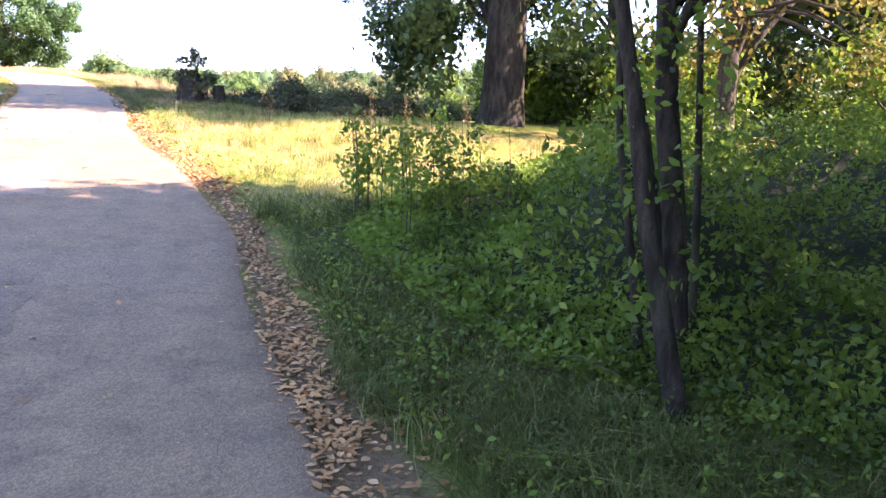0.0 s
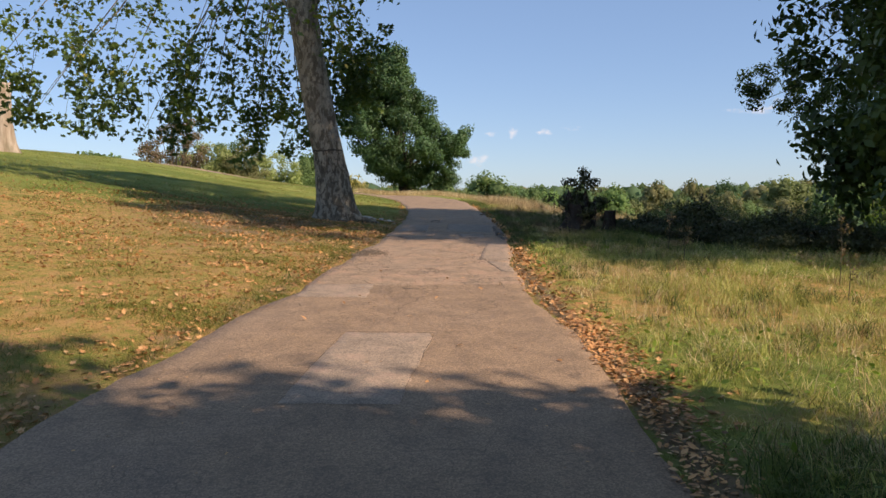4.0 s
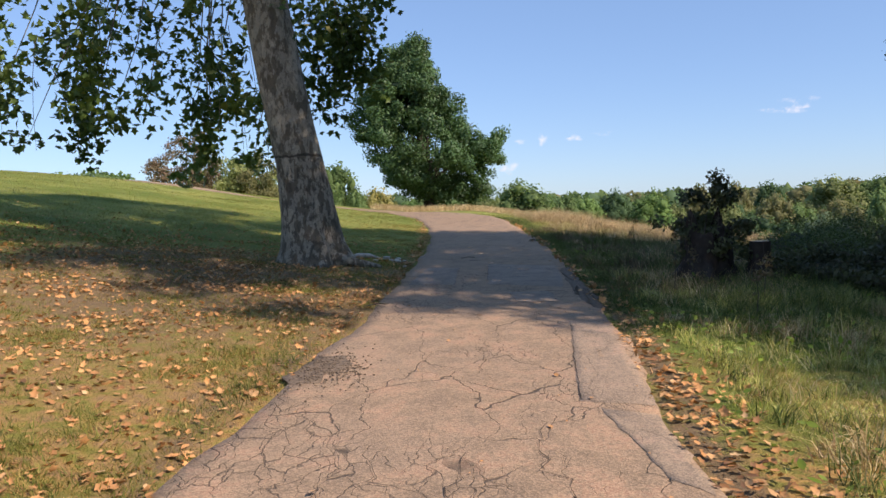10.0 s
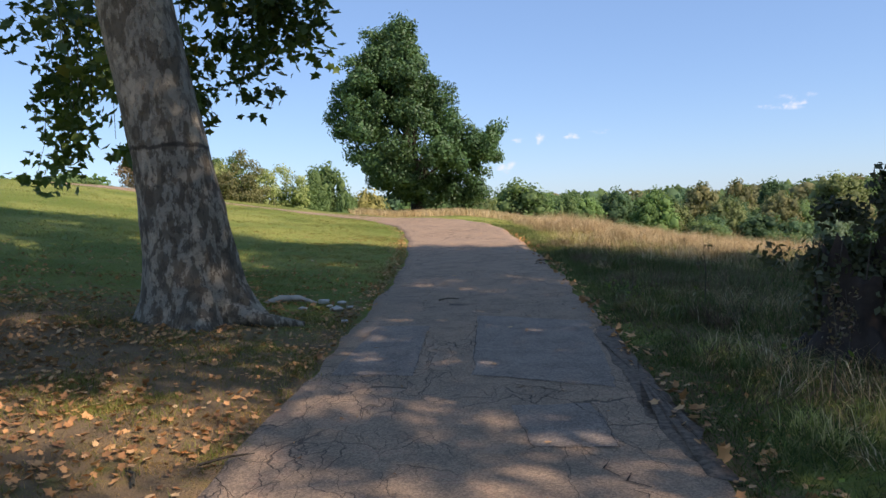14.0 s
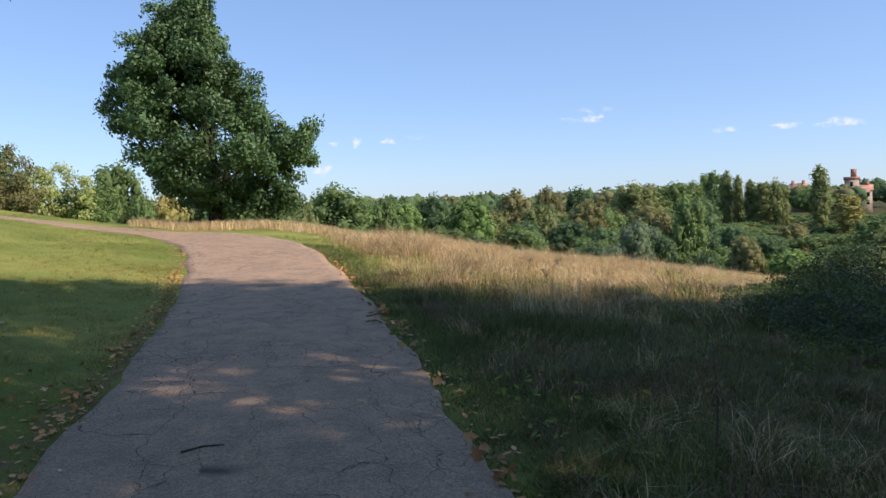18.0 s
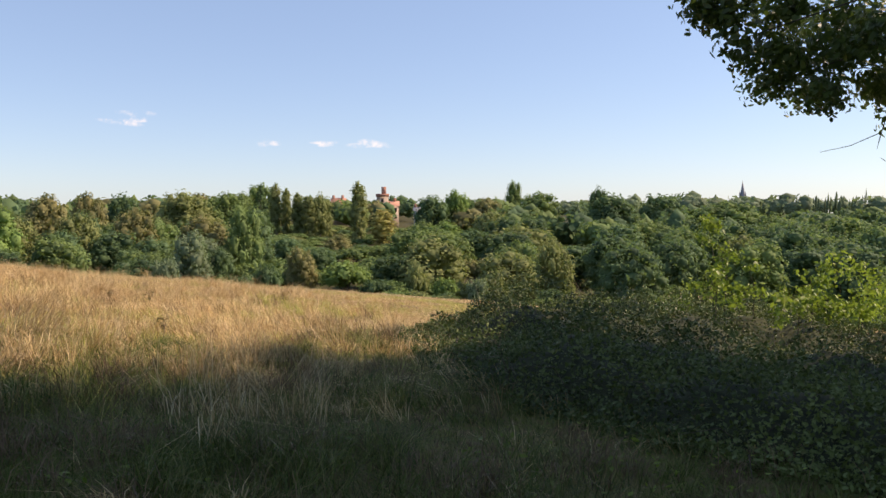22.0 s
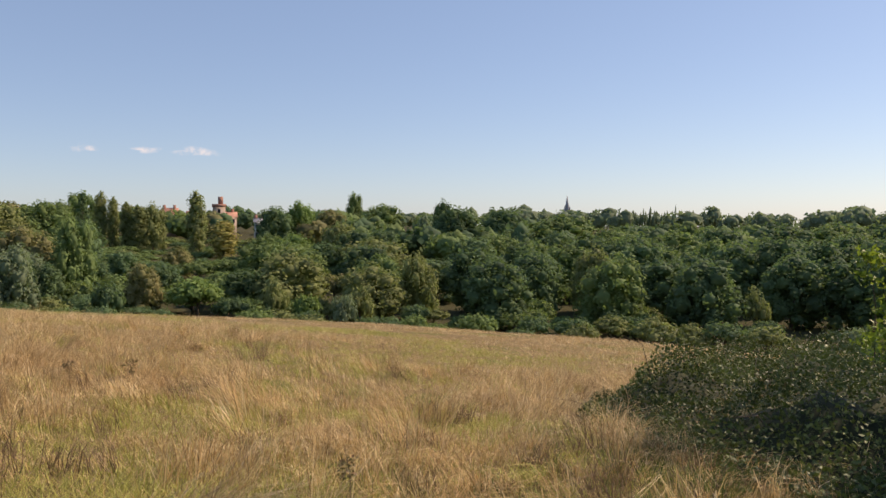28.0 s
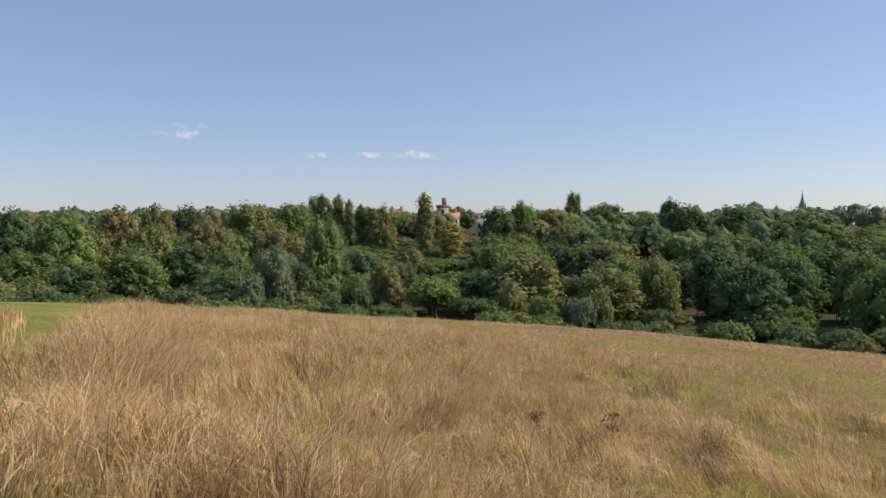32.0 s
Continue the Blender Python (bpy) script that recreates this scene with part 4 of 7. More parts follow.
def flared_trunk(points, radii, roots, rng, sides=22, rings=26):
    """A trunk whose foot spreads into roots. roots: (angle, reach)."""
    P, Rr = np.array(points, dtype=float), np.array(radii, dtype=float)
    s = np.linspace(0, 1, rings) ** 1.5
    par = np.linspace(0, 1, len(P))
    C = np.stack([np.interp(s, par, P[:, i]) for i in range(3)], 1)
    for _ in range(2):
        C[1:-1] = (C[:-2] + C[2:] + 2 * C[1:-1]) / 4
    R = np.interp(s, par, Rr)
    a = np.linspace(0, 2 * np.pi, sides, endpoint=False)
    v = []
    for i in range(rings):
        h = C[i, 2] - C[0, 2]
        ring = R[i] * (1 + 0.035 * np.sin(3 * a + h * 1.3) + 0.02 * np.sin(7 * a + h * 2.1) + 0.012 * rng.normal(size=sides))
        for ang, reach in roots:
            d = np.angle(np.exp(1j * (a - ang)))
            ring = ring + reach * np.exp(-(d / 0.34) ** 2) * math.exp(-max(h, 0) / 0.30)
        v.append(np.stack([C[i, 0] + ring * np.cos(a), C[i, 1] + ring * np.sin(a), np.full(sides, C[i, 2])], 1))
    v = np.concatenate(v)
    i, j = np.meshgrid(np.arange(rings - 1), np.arange(sides), indexing="ij")
    q = np.stack([i * sides + j, i * sides + (j + 1) % sides, (i + 1) * sides + (j + 1) % sides, (i + 1) * sides + j], -1).reshape(-1, 4)
    return v, q


def spread_over(n, shape, rng, shell=0.55):
    """Cluster centres in a crown: shape(z01) gives (height, centre x, centre y, radius)."""
    out = []
    while len(out) < n:
        z, cx, cy, r = shape(rng.random())
        a, k = rng.uniform(0, 2 * np.pi), (shell + (1 - shell) * rng.random()) * (1 if rng.random() < 0.8 else rng.random())
        out.append((cx + r * k * math.cos(a), cy + r * k * math.sin(a), z))
    return np.array(out)


def near_tree(name, label, trunk, bark_mat, centres, spread, per, template, size, leaf_mat, seed, start=0.45, droop=0.1, limbs=60, group="", arch=0.5, thick=1.0):
    rng = np.random.default_rng(seed)
    base = trunk[0][0]
    t = thing(name, (0, 0, 0), label, "tree", group)
    v, q = trunk[2] if len(trunk) > 2 else tube(trunk[0], trunk[1], 12)
    child("trunk", np_mesh("trunk", v, [q], bark_mat, smooth=True), t)
    P = np.array(trunk[0], dtype=float)
    pick = rng.choice(len(centres), min(limbs, len(centres)), replace=False)
    parts = []
    for i in pick:
        c = centres[i]
        k = start + (1 - start) * rng.random()
        z = np.interp(k, np.linspace(0, 1, len(P)), P[:, 2])
        z = min(z, max(c[2] + 1.0, P[0, 2] + start * (P[-1, 2] - P[0, 2])))
        o = np.array([np.interp(z, P[:, 2], P[:, 0]), np.interp(z, P[:, 2], P[:, 1]), z])
        far = np.linalg.norm(c - o)
        v, q = limb(o, c, thick * min(0.11, 0.013 * far + 0.012), 0.005, rng, arch * far / 6)
        child("branch", np_mesh("branch", v, [q], bark_mat, smooth=True), t)
    v, f = leafy(centres, spread, per, template, size, rng, droop, shaped=template is not LEAF_PLANE)
    child("foliage", np_mesh("foliage", v, [f], leaf_mat), t)
    return t


# bushes along the brow of the lawn
brow_bush(-24.6, 78.9, 10.9, 3.4, leaf_thorn, "straggly reddish-brown hawthorn with bare twigs", 701, 95, 34)
brow_bush(-22.4, 83.8, 8.8, 3.6, wood_leaf["lit"], "rounded olive bush on the lawn's brow", 702)
brow_bush(-18.4, 83.0, 8.5, 2.8, wood_leaf["rust"], "brownish hawthorn bush on the lawn's brow", 703)
brow_bush(-21.4, 88.4, 9.7, 2.6, wood_leaf["mid"], "green sapling behind the hawthorns", 704)
brow_bush(-16.1, 87.7, 8.0, 3.8, wood_leaf["lit"], "rounded olive bush on the lawn's brow", 705)
brow_bush(-13.8, 88.8, 6.8, 2.8, wood_leaf["mid"], "low green bush on the lawn's brow", 706)

# undergrowth behind the big oak
for i, (x, y, top, r) in enumerate(((13.8, 13.2, 2.9, 2.0), (17.0, 10.2, 3.3, 2.4), (15.8, 14.8, 3.0, 2.2), (21.0, 16.5, 3.4, 2.6), (14.6, 8.6, 2.4, 2.0), (19.5, 7.0, 3.4, 2.7), (20.5, 12.5, 3.6, 2.8), (24.0, 9.0, 4.0, 3.2), (17.0, 3.5, 2.8, 2.4), (22.0, 3.0, 3.5, 3.0))):
    brow_bush(x, y, top, r, leaf_dark if i % 2 else leaf_shrub, "leafy green bush in the shade of the oaks", 740 + i, 85, 5, 0.17, "bushes under the oaks")

# the leaning plane beside the path
g = float(land(-1.9, 16.4))
plane_pts = [(-1.86, 16.4, g - 0.15), (-1.87, 16.4, g + 0.2), (-1.95, 16.4, 1.95), (-2.04, 16.4, 2.62), (-2.31, 16.4, 4.06), (-2.7, 16.4, 6.4), (-3.0, 16.5, 8.6), (-3.2, 16.6, 11.0)]
rng = np.random.default_rng(5)
v, q = flared_trunk([plane_pts[0], plane_pts[2], plane_pts[3], plane_pts[4], plane_pts[5], plane_pts[7]], [0.45, 0.41, 0.365, 0.36, 0.34, 0.24],
                    [(-0.15, 0.55), (-1.25, 0.42), (3.4, 0.30), (2.2, 0.25), (-2.3, 0.22), (0.9, 0.3)], rng)
# old seam round the trunk
h = v[:, 2]
for zc, k in ((2.72, 0.05), (2.45, 0.035)):
    w = np.exp(-((h - zc - 0.03 * np.sin(3 * np.arctan2(v[:, 1] - 16.4, v[:, 0] + 2.04))) / 0.035) ** 2) * k
    v[:, 0] += w * (v[:, 0] + 2.04)
    v[:, 1] += w * (v[:, 1] - 16.4)
lo, sprays = [], []


def hanging(x, y, z0, z1, n):
    """A drooping spray: a twig curving down from z1 to z0, leaf clusters along it."""
    a_, s_ = rng.uniform(0, 6.28), rng.uniform(0.2, 0.7)
    pts = [(x + s_ * math.cos(a_) * (1 - k) ** 2, y + s_ * math.sin(a_) * (1 - k) ** 2, z0 + (z1 - z0) * (1 - k)) for k in np.linspace(0, 1, n)]
    sprays.append(pts)
    lo.extend((p[0] + rng.normal() * 0.13, p[1] + rng.normal() * 0.13, p[2] + rng.normal() * 0.08) for p in pts)


BOUGHS = [(-9.6, 17.0, 0.2), (-8.5, 18.6, 0.0), (-7.3, 16.6, 0.5), (-6.4, 18.2, 0.05), (-5.3, 17.2, 0.7), (-4.7, 19.0, 0.0), (-3.7, 17.8, 0.55), (-3.1, 19.2, 0.3)]
for _ in range(46):      # over the lawn
    bx, by, bz = BOUGHS[int(rng.integers(0, len(BOUGHS)))]
    x = bx + rng.normal() * 0.34
    z0 = 2.35 + 0.13 * abs(bx + 2.8) + bz + abs(rng.normal()) * 0.45
    hanging(x, by + rng.normal() * 0.5, z0, z0 + rng.uniform(1.0, 2.4), int(rng.integers(3, 6)))
for _ in range(16):      # over the path's edge
    x = rng.uniform(-2.7, -1.15)
    z0 = 3.4 + 0.72 * (x + 2.4) + abs(rng.normal()) * 0.4
    hanging(x, rng.uniform(18.4, 20.3), z0, z0 + rng.uniform(0.8, 1.8), int(rng.integers(3, 6)))
n_spray = len(lo)
for _ in range(58):
    lo.append((rng.uniform(-9.8, -2.4), rng.uniform(15, 20.5), rng.uniform(5.0, 7.2)))
for _ in range(22):
    lo.append((rng.uniform(-2.4, -1.3), rng.uniform(15.5, 18.5), rng.uniform(4.8, 7.2)))
hi = spread_over(90, lambda u: (7.0 + 6.5 * u, -3.4, 17.0, 6.3 * math.sin(math.pi * (0.2 + 0.75 * u))), rng)
spread = np.concatenate([rng.uniform(0.2, 0.42, n_spray), np.full(len(lo) - n_spray, 0.50), np.full(len(hi), 0.6)])
plane_tree = near_tree("plane_tree", "leaning plane tree with mottled flaking bark beside the path", (plane_pts, None, (v, q)), m_plane,
                       np.concatenate([np.array(lo), hi]), spread, 24, LEAF_PLANE, 0.145, leaf_plane, 51, 0.62, 0.25, 40, arch=2.2, thick=0.45)
for pts in sprays:
    v, q = tube([(a_ + 0.06 * math.sin(9 * c_), b_ + 0.06 * math.cos(8 * c_), c_) for a_, b_, c_ in pts], np.linspace(0.006, 0.003, len(pts)), 5)
    child("twig", np_mesh("twig", v, [q], m_bark_dark, smooth=True), plane_tree)

# the oak on the brow
def oak_shape(u):
    z = 2.7 + 7.5 * u
    left = np.interp(z, [2.6, 3.2, 3.9, 4.7, 5.8, 7.1, 8.1, 9.1, 9.8, 10.6], [-1.8, -1.9, -2.8, -3.6, -4.0, -3.85, -3.5, -2.5, -1.95, -1.3])
    right = np.interp(z, [2.5, 3.7, 4.7, 5.6, 6.1, 6.9, 8.2, 9.7, 10.6], [2.1, 2.75, 2.95, 2.6, 1.3, 0.9, 0.05, -0.65, -1.05])
    return z, (left + right) / 2, 45.0, (right - left) / 2


rng = np.random.default_rng(6)
gz = float(land(-0.6, 45))
cs, ws = [], []
lobes = np.concatenate([spread_over(125, oak_shape, rng, 0.74), np.array([(2.75, 44.8, 5.3), (2.7, 44.4, 4.3), (2.5, 45.5, 4.9), (1.9, 44.2, 3.3), (0.9, 43.9, 2.9), (-1.25, 45.0, 10.45), (-1.3, 45.0, 10.15), (-1.4, 45.0, 9.8), (-1.6, 44.9, 9.4), (-1.0, 44.9, 9.2), (-2.1, 44.8, 9.0), (0.2, 44.4, 2.8), (-0.9, 44.4, 3.0), (1.3, 44.3, 2.6), (2.2, 44.8, 2.9), (-3.5, 44.6, 7.9), (-4.0, 45.2, 5.9), (-3.9, 44.8, 6.8), (2.9, 44.7, 5.6)])])
for lx, ly, lz in lobes:
    for _ in range(5):
        cs.append((lx + rng.normal() * 0.33, ly + rng.normal() * 0.33, lz + rng.normal() * 0.2))
        ws.append(rng.uniform(0.28, 0.46))
for x, y, z in spread_over(60, oak_shape, rng, 0.1):     # thin leaf inside the crown
    cs.append((x, y, max(z, 3.6)))
    ws.append(0.7)
cs = np.array(cs)
near_tree("oak_tree", "broad conical oak in full green leaf on the brow", ([(-0.5, 45, gz - 0.2), (-0.5, 45, gz + 1.5), (-0.7, 45, 5.5), (-1.3, 45, 9.5)], [0.36, 0.28, 0.18, 0.04]), m_bark_dark,
          cs, np.array(ws), 175, LEAF_DIAMOND, 0.14, leaf_oak, 61, 0.12, 0.0, 90, arch=0.3)
v, q = tube([(1.0, 44.6, 5.6), (1.5, 44.5, 6.15), (1.9, 44.5, 6.45)], [0.05, 0.035, 0.01], 5)
tagged(new("dead_branch", np_mesh("dead_branch", v, [q], m_bark_dark)), "bare dead branch sticking out of the oak's crown", "branch")

# the big dark oak among the scrub
def big_shape(u):
    z = 2.2 + 19.8 * u
    return z, 10.7, 10.9, float(np.interp(z, [2, 3, 5, 8, 11, 16, 20, 22], [2.4, 3.4, 4.7, 6.0, 6.5, 6.2, 4.4, 2.4]))


def leaned(cs, cx, cy, squeeze, shift):
    """A crown narrower towards the open path and set back from it."""
    k = (cs[:, 0] - cx) * 0.57 + (cs[:, 1] - cy) * 0.82
    m = ((squeeze - 1) * k + shift * sstep(cs[:, 2], 3, 6)) * (1 - sstep(cs[:, 2], 8, 10.5) * (squeeze < 1))
    return cs + np.stack([0.57 * m, 0.82 * m, 0 * m], 1)


def high_bough(n, rng):
    """High boughs reaching out towards the lawn, added out of view to shade it."""
    out = []
    while len(out) < n:
        x, y, z = rng.uniform(4, 15), rng.uniform(1, 9), rng.uniform(9.5, 14)
        sx, sy = x - 0.976 * (z - 0.6), y + 0.684 * (z - 0.6)
        if -6.5 < sx < 1.6 and 12.1 + 0.1 * abs(sx) < sy < 15.5 and wave(sx, sy, 1.7, 0.6) > 0.46:
            out.append((x, y, z))
    return np.array(out)


def shading(n, x0, x1, y0, y1, z0, z1, rng):
    """Unseen sprays of leaves added between the sun and a stretch of ground."""
    sx, sy, z = rng.uniform(x0, x1, n), rng.uniform(y0, y1, n), rng.uniform(z0, z1, n)
    return np.stack([sx + 0.976 * (z - 0.4), sy - 0.684 * (z - 0.4), z], 1)


def clear_of_trunk(cs, tx, ty, ax, ay, zmax, gap):
    """Drops low sprays on the side of the trunk that faces (ax, ay)."""
    s = (cs[:, 0] - tx) * ax + (cs[:, 1] - ty) * ay
    o = np.abs((cs[:, 0] - tx) * -ay + (cs[:, 1] - ty) * ax)
    return cs[~((s > -0.3) & (o < gap) & (cs[:, 2] < zmax))]


def with_gaps(cs, spots):
    """Leaves openings in a crown through which the sun reaches the ground at the spots (x, y, half widths)."""
    keep = np.ones(len(cs), bool)
    for sx, sy, rx, ry in spots:
        h = cs[:, 2] - float(land(sx, sy))
        keep &= ((cs[:, 0] - 0.976 * h - sx) / rx) ** 2 + ((cs[:, 1] + 0.684 * h - sy) / ry) ** 2 > 1
    return cs[keep]


def thin_side(cs, rng):
    """Thins the lower crown on the side away from the lawn."""
    far = ((cs[:, 0] - 10.7) * 0.8 - (cs[:, 1] - 10.9) * 0.6 > 0.9) & (cs[:, 2] < 8)
    return cs[~(far & (rng.random(len(cs)) < 0.62))]


SUN_FLECKS = [(1.3, 15.9, 0.45, 0.36), (1.6, 14.4, 0.42, 0.34), (0.5, 13.6, 0.75, 0.4), (-1.0, 13.2, 0.75, 0.5), (-1.5, 14.9, 0.5, 0.4), (0.2, 12.3, 1.3, 0.4), (-3.4, 12.5, 1.0, 0.6), (0.1, 17.7, 0.5, 0.4)]

rng = np.random.default_rng(8)
gz = float(land(10.7, 10.7))
v, q = flared_trunk([(10.75, 10.7, gz - 0.2), (10.75, 10.7, gz + 1.5), (10.85, 10.75, gz + 6), (10.7, 10.9, gz + 12)], [0.58, 0.52, 0.42, 0.2], [(2.6, 0.3), (-1.5, 0.35), (0.5, 0.3), (-2.7, 0.25)], rng)
near_tree("dark_oak", "large dark oak with a thick grey trunk in the scrub", ([(10.75, 10.7, gz), (10.75, 10.7, gz + 3), (10.85, 10.75, gz + 6), (10.7, 10.9, gz + 19)], None, (v, q)), m_bark_dark,
          with_gaps(clear_of_trunk(np.concatenate([thin_side(leaned(spread_over(470, big_shape, rng, 0.5), 10.7, 10.9, 0.87, 0.3), rng), np.array([(rng.choice([rng.uniform(8.3, 9.4), rng.uniform(12.2, 15)]), rng.uniform(9.5, 13.5), rng.uniform(1.3, 3.0)) for _ in range(40)]), high_bough(30, rng), shading(60, 3.0, 8.0, 8.8, 13.5, 6.5, 10, rng), shading(38, 2.4, 6.5, 15.0, 20.5, 9, 13, rng), shading(48, -7.5, -1.6, 15.2, 20.0, 9, 13.5, rng), shading(56, -6.5, -0.4, 18.5, 27.0, 10, 14, rng)]), 10.7, 10.8, -0.55, -0.83, 5.5, 1.3), SUN_FLECKS), 0.64, 165, LEAF_DIAMOND, 0.19, leaf_dark, 81, 0.2, 0.1, 110)

# the oak whose boughs hang over the bramble
def bough_shape(u):
    z = 4.6 + 8.6 * u
    return z, 18.4, 15.2, float(np.interp(z, [4, 5.5, 8.5, 10, 11.5, 13.2], [2.5, 3.9, 3.6, 2.2, 1.2, 0.6]))


rng = np.random.default_rng(9)
gz = float(land(18.4, 15.2))
cs = spread_over(230, bough_shape, rng, 0.5)
tips = [(11.7, 22.1, 4.2), (12.0, 22.2, 3.75), (12.3, 21.9, 4.0), (12.7, 21.8, 4.5), (12.5, 22.6, 4.9), (13.1, 21.9, 4.1), (13.4, 21.5, 4.6), (13.6, 21.4, 3.9), (13.9, 21.2, 3.6), (14.1, 21.4, 4.4),
        (13.0, 22.6, 5.4), (13.8, 22.2, 5.2), (14.5, 21.0, 4.8), (14.8, 20.6, 4.0), (14.6, 20.4, 3.4), (15.0, 20.2, 2.9), (15.2, 20.0, 3.5), (15.5, 20.5, 4.5), (12.2, 22.9, 5.6), (13.3, 22.0, 6.0)]
tips = [(x + 0.36, y - 0.6, z + 0.5) for x, y, z in tips]
tips = [(1.8 + 0.82 * (x - 1.8), 19.6 + 0.82 * (y - 19.6), 2.55 + 0.82 * (z - 2.55)) if z > 5.2 else (x, y, z) for x, y, z in tips]      # the upper twigs reach out furthest
more = np.array([(x, (rng.uniform(21.0, 24.3) - 0.57 * x) / 0.82, rng.uniform(5.3, 8.4)) for x in rng.uniform(13.3, 18, 60)])
back = []      # the part of the bough further from the path
while len(back) < 18:
    x, a_, z = rng.uniform(13.6, 17.0), rng.uniform(83.0, 93.0), rng.uniform(4.1, 6.6)
    if z > 4.0 + 0.25 * max(0, 87 - a_):
        back.append((x, 21.68 + (x - 1.95) / math.tan(radians(a_)), z))
more = np.concatenate([more, np.array(back)])
cs = np.concatenate([cs, more, np.array(tips), np.array(tips) + rng.normal(size=(20, 3)) * 0.3, np.array(tips) + rng.normal(size=(20, 3)) * 0.25])
near_tree("overhanging_oak", "oak with dark boughs hanging over the bramble", ([(18.4, 15.2, gz - 0.2), (18.4, 15.2, gz + 2.5), (18.2, 15.4, gz + 6), (18.3, 15.3, gz + 13)], [0.5, 0.42, 0.34, 0.12]), m_bark_dark,
          cs, np.concatenate([np.full(230, 0.6), np.full(78, 0.36), np.full(60, 0.28)]), 150, LEAF_OVAL, 0.105, leaf_dark, 91, 0.3, 0.15, 34, thick=0.45, arch=1.2)

# a tall unseen tree, added behind the two oaks to shade the verge
rng = np.random.default_rng(10)
gz = float(land(22.0, 8.6))
near_tree("shade_oak", "tall dark oak added behind the others to shade the verge", ([(22, 8.6, gz - 0.2), (22, 8.6, gz + 4), (21.8, 8.8, gz + 9), (22, 8.6, gz + 23)], [0.5, 0.42, 0.34, 0.12]), m_bark_dark,
          spread_over(330, lambda u: (2.5 + 21.0 * u, 22.0, 8.6, 5.0 * math.sin(math.pi * (0.22 + 0.66 * u))), rng, 0.35), 0.85, 60, LEAF_WIDE, 0.34, leaf_dark, 101, 0.25, 0.1, 30)

# slim trees at the wayside where the walk begins
rng = np.random.default_rng(12)
gz = float(land(2.6, -3.8))
cs = spread_over(150, lambda u: (3.0 + 3.2 * u, 4.2, -4.7, 3.2 * math.sin(math.pi * (0.25 + 0.6 * u))), rng, 0.2)
# unseen canopy added to the right and back to darken the start
cs = np.concatenate([cs, np.stack([rng.uniform(2.6, 8.5, 60), rng.uniform(-9.0, -3.4, 60), rng.uniform(3.0, 4.8, 60)], 1)])
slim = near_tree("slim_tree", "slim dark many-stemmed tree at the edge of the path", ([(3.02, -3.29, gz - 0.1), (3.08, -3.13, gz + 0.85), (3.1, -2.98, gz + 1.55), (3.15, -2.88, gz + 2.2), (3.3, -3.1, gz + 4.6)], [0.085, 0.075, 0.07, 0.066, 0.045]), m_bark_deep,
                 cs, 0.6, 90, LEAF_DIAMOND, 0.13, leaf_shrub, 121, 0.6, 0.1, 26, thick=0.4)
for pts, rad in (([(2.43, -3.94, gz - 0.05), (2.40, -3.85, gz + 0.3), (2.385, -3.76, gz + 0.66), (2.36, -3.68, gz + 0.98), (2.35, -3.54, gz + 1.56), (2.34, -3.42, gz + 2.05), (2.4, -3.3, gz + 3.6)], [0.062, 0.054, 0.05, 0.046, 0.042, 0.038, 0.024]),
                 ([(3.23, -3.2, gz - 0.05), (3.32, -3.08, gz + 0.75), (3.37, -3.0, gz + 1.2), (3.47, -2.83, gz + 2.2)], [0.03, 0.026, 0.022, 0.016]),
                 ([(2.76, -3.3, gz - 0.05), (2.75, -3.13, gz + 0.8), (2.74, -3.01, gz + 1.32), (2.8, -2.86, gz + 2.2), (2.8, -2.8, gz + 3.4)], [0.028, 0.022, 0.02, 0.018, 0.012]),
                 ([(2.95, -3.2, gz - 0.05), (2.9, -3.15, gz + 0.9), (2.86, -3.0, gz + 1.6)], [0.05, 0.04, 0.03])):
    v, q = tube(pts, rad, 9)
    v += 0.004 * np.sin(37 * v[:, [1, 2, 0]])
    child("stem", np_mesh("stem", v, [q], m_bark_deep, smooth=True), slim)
cs = np.array([(rng.uniform(2.15, 3.1), rng.uniform(-3.9, -2.9), gz + rng.uniform(0.5, 2.4)) for _ in range(52)])
v, f = leafy(cs, 0.16, 14, LEAF_OVAL, 0.065, rng)
child("foliage", np_mesh("foliage", v, [f], leaf_shrub), slim)

# an oak out of view behind the scrub, placed to shade the start of the path
rng = np.random.default_rng(15)
gz = float(land(9.75, -8.05))
near_tree("wayside_oak", "tall dark oak shading the start of the path", ([(9.75, -8.05, gz - 0.1), (9.75, -8.05, gz + 4), (9.8, -8.0, gz + 9), (9.75, -8.05, gz + 14.5)], [0.42, 0.36, 0.26, 0.1]), m_bark_dark,
          np.concatenate([shading(120, -3.6, 3.6, -5.0, 1.6, 4.2, 6.4, rng), leaned(spread_over(360, lambda u: (2.6 + 12.6 * u, 9.75, -8.05, float(np.interp(2.6 + 12.6 * u, [2, 4, 7, 10, 13, 15.5], [3.2, 4.6, 4.4, 3.6, 2.4, 1.0]))), rng, 0.35), 9.75, -8.05, 1.12, -0.45)]), 0.72, 74, LEAF_WIDE, 0.25, leaf_dark, 151, 0.25, 0.1, 40)

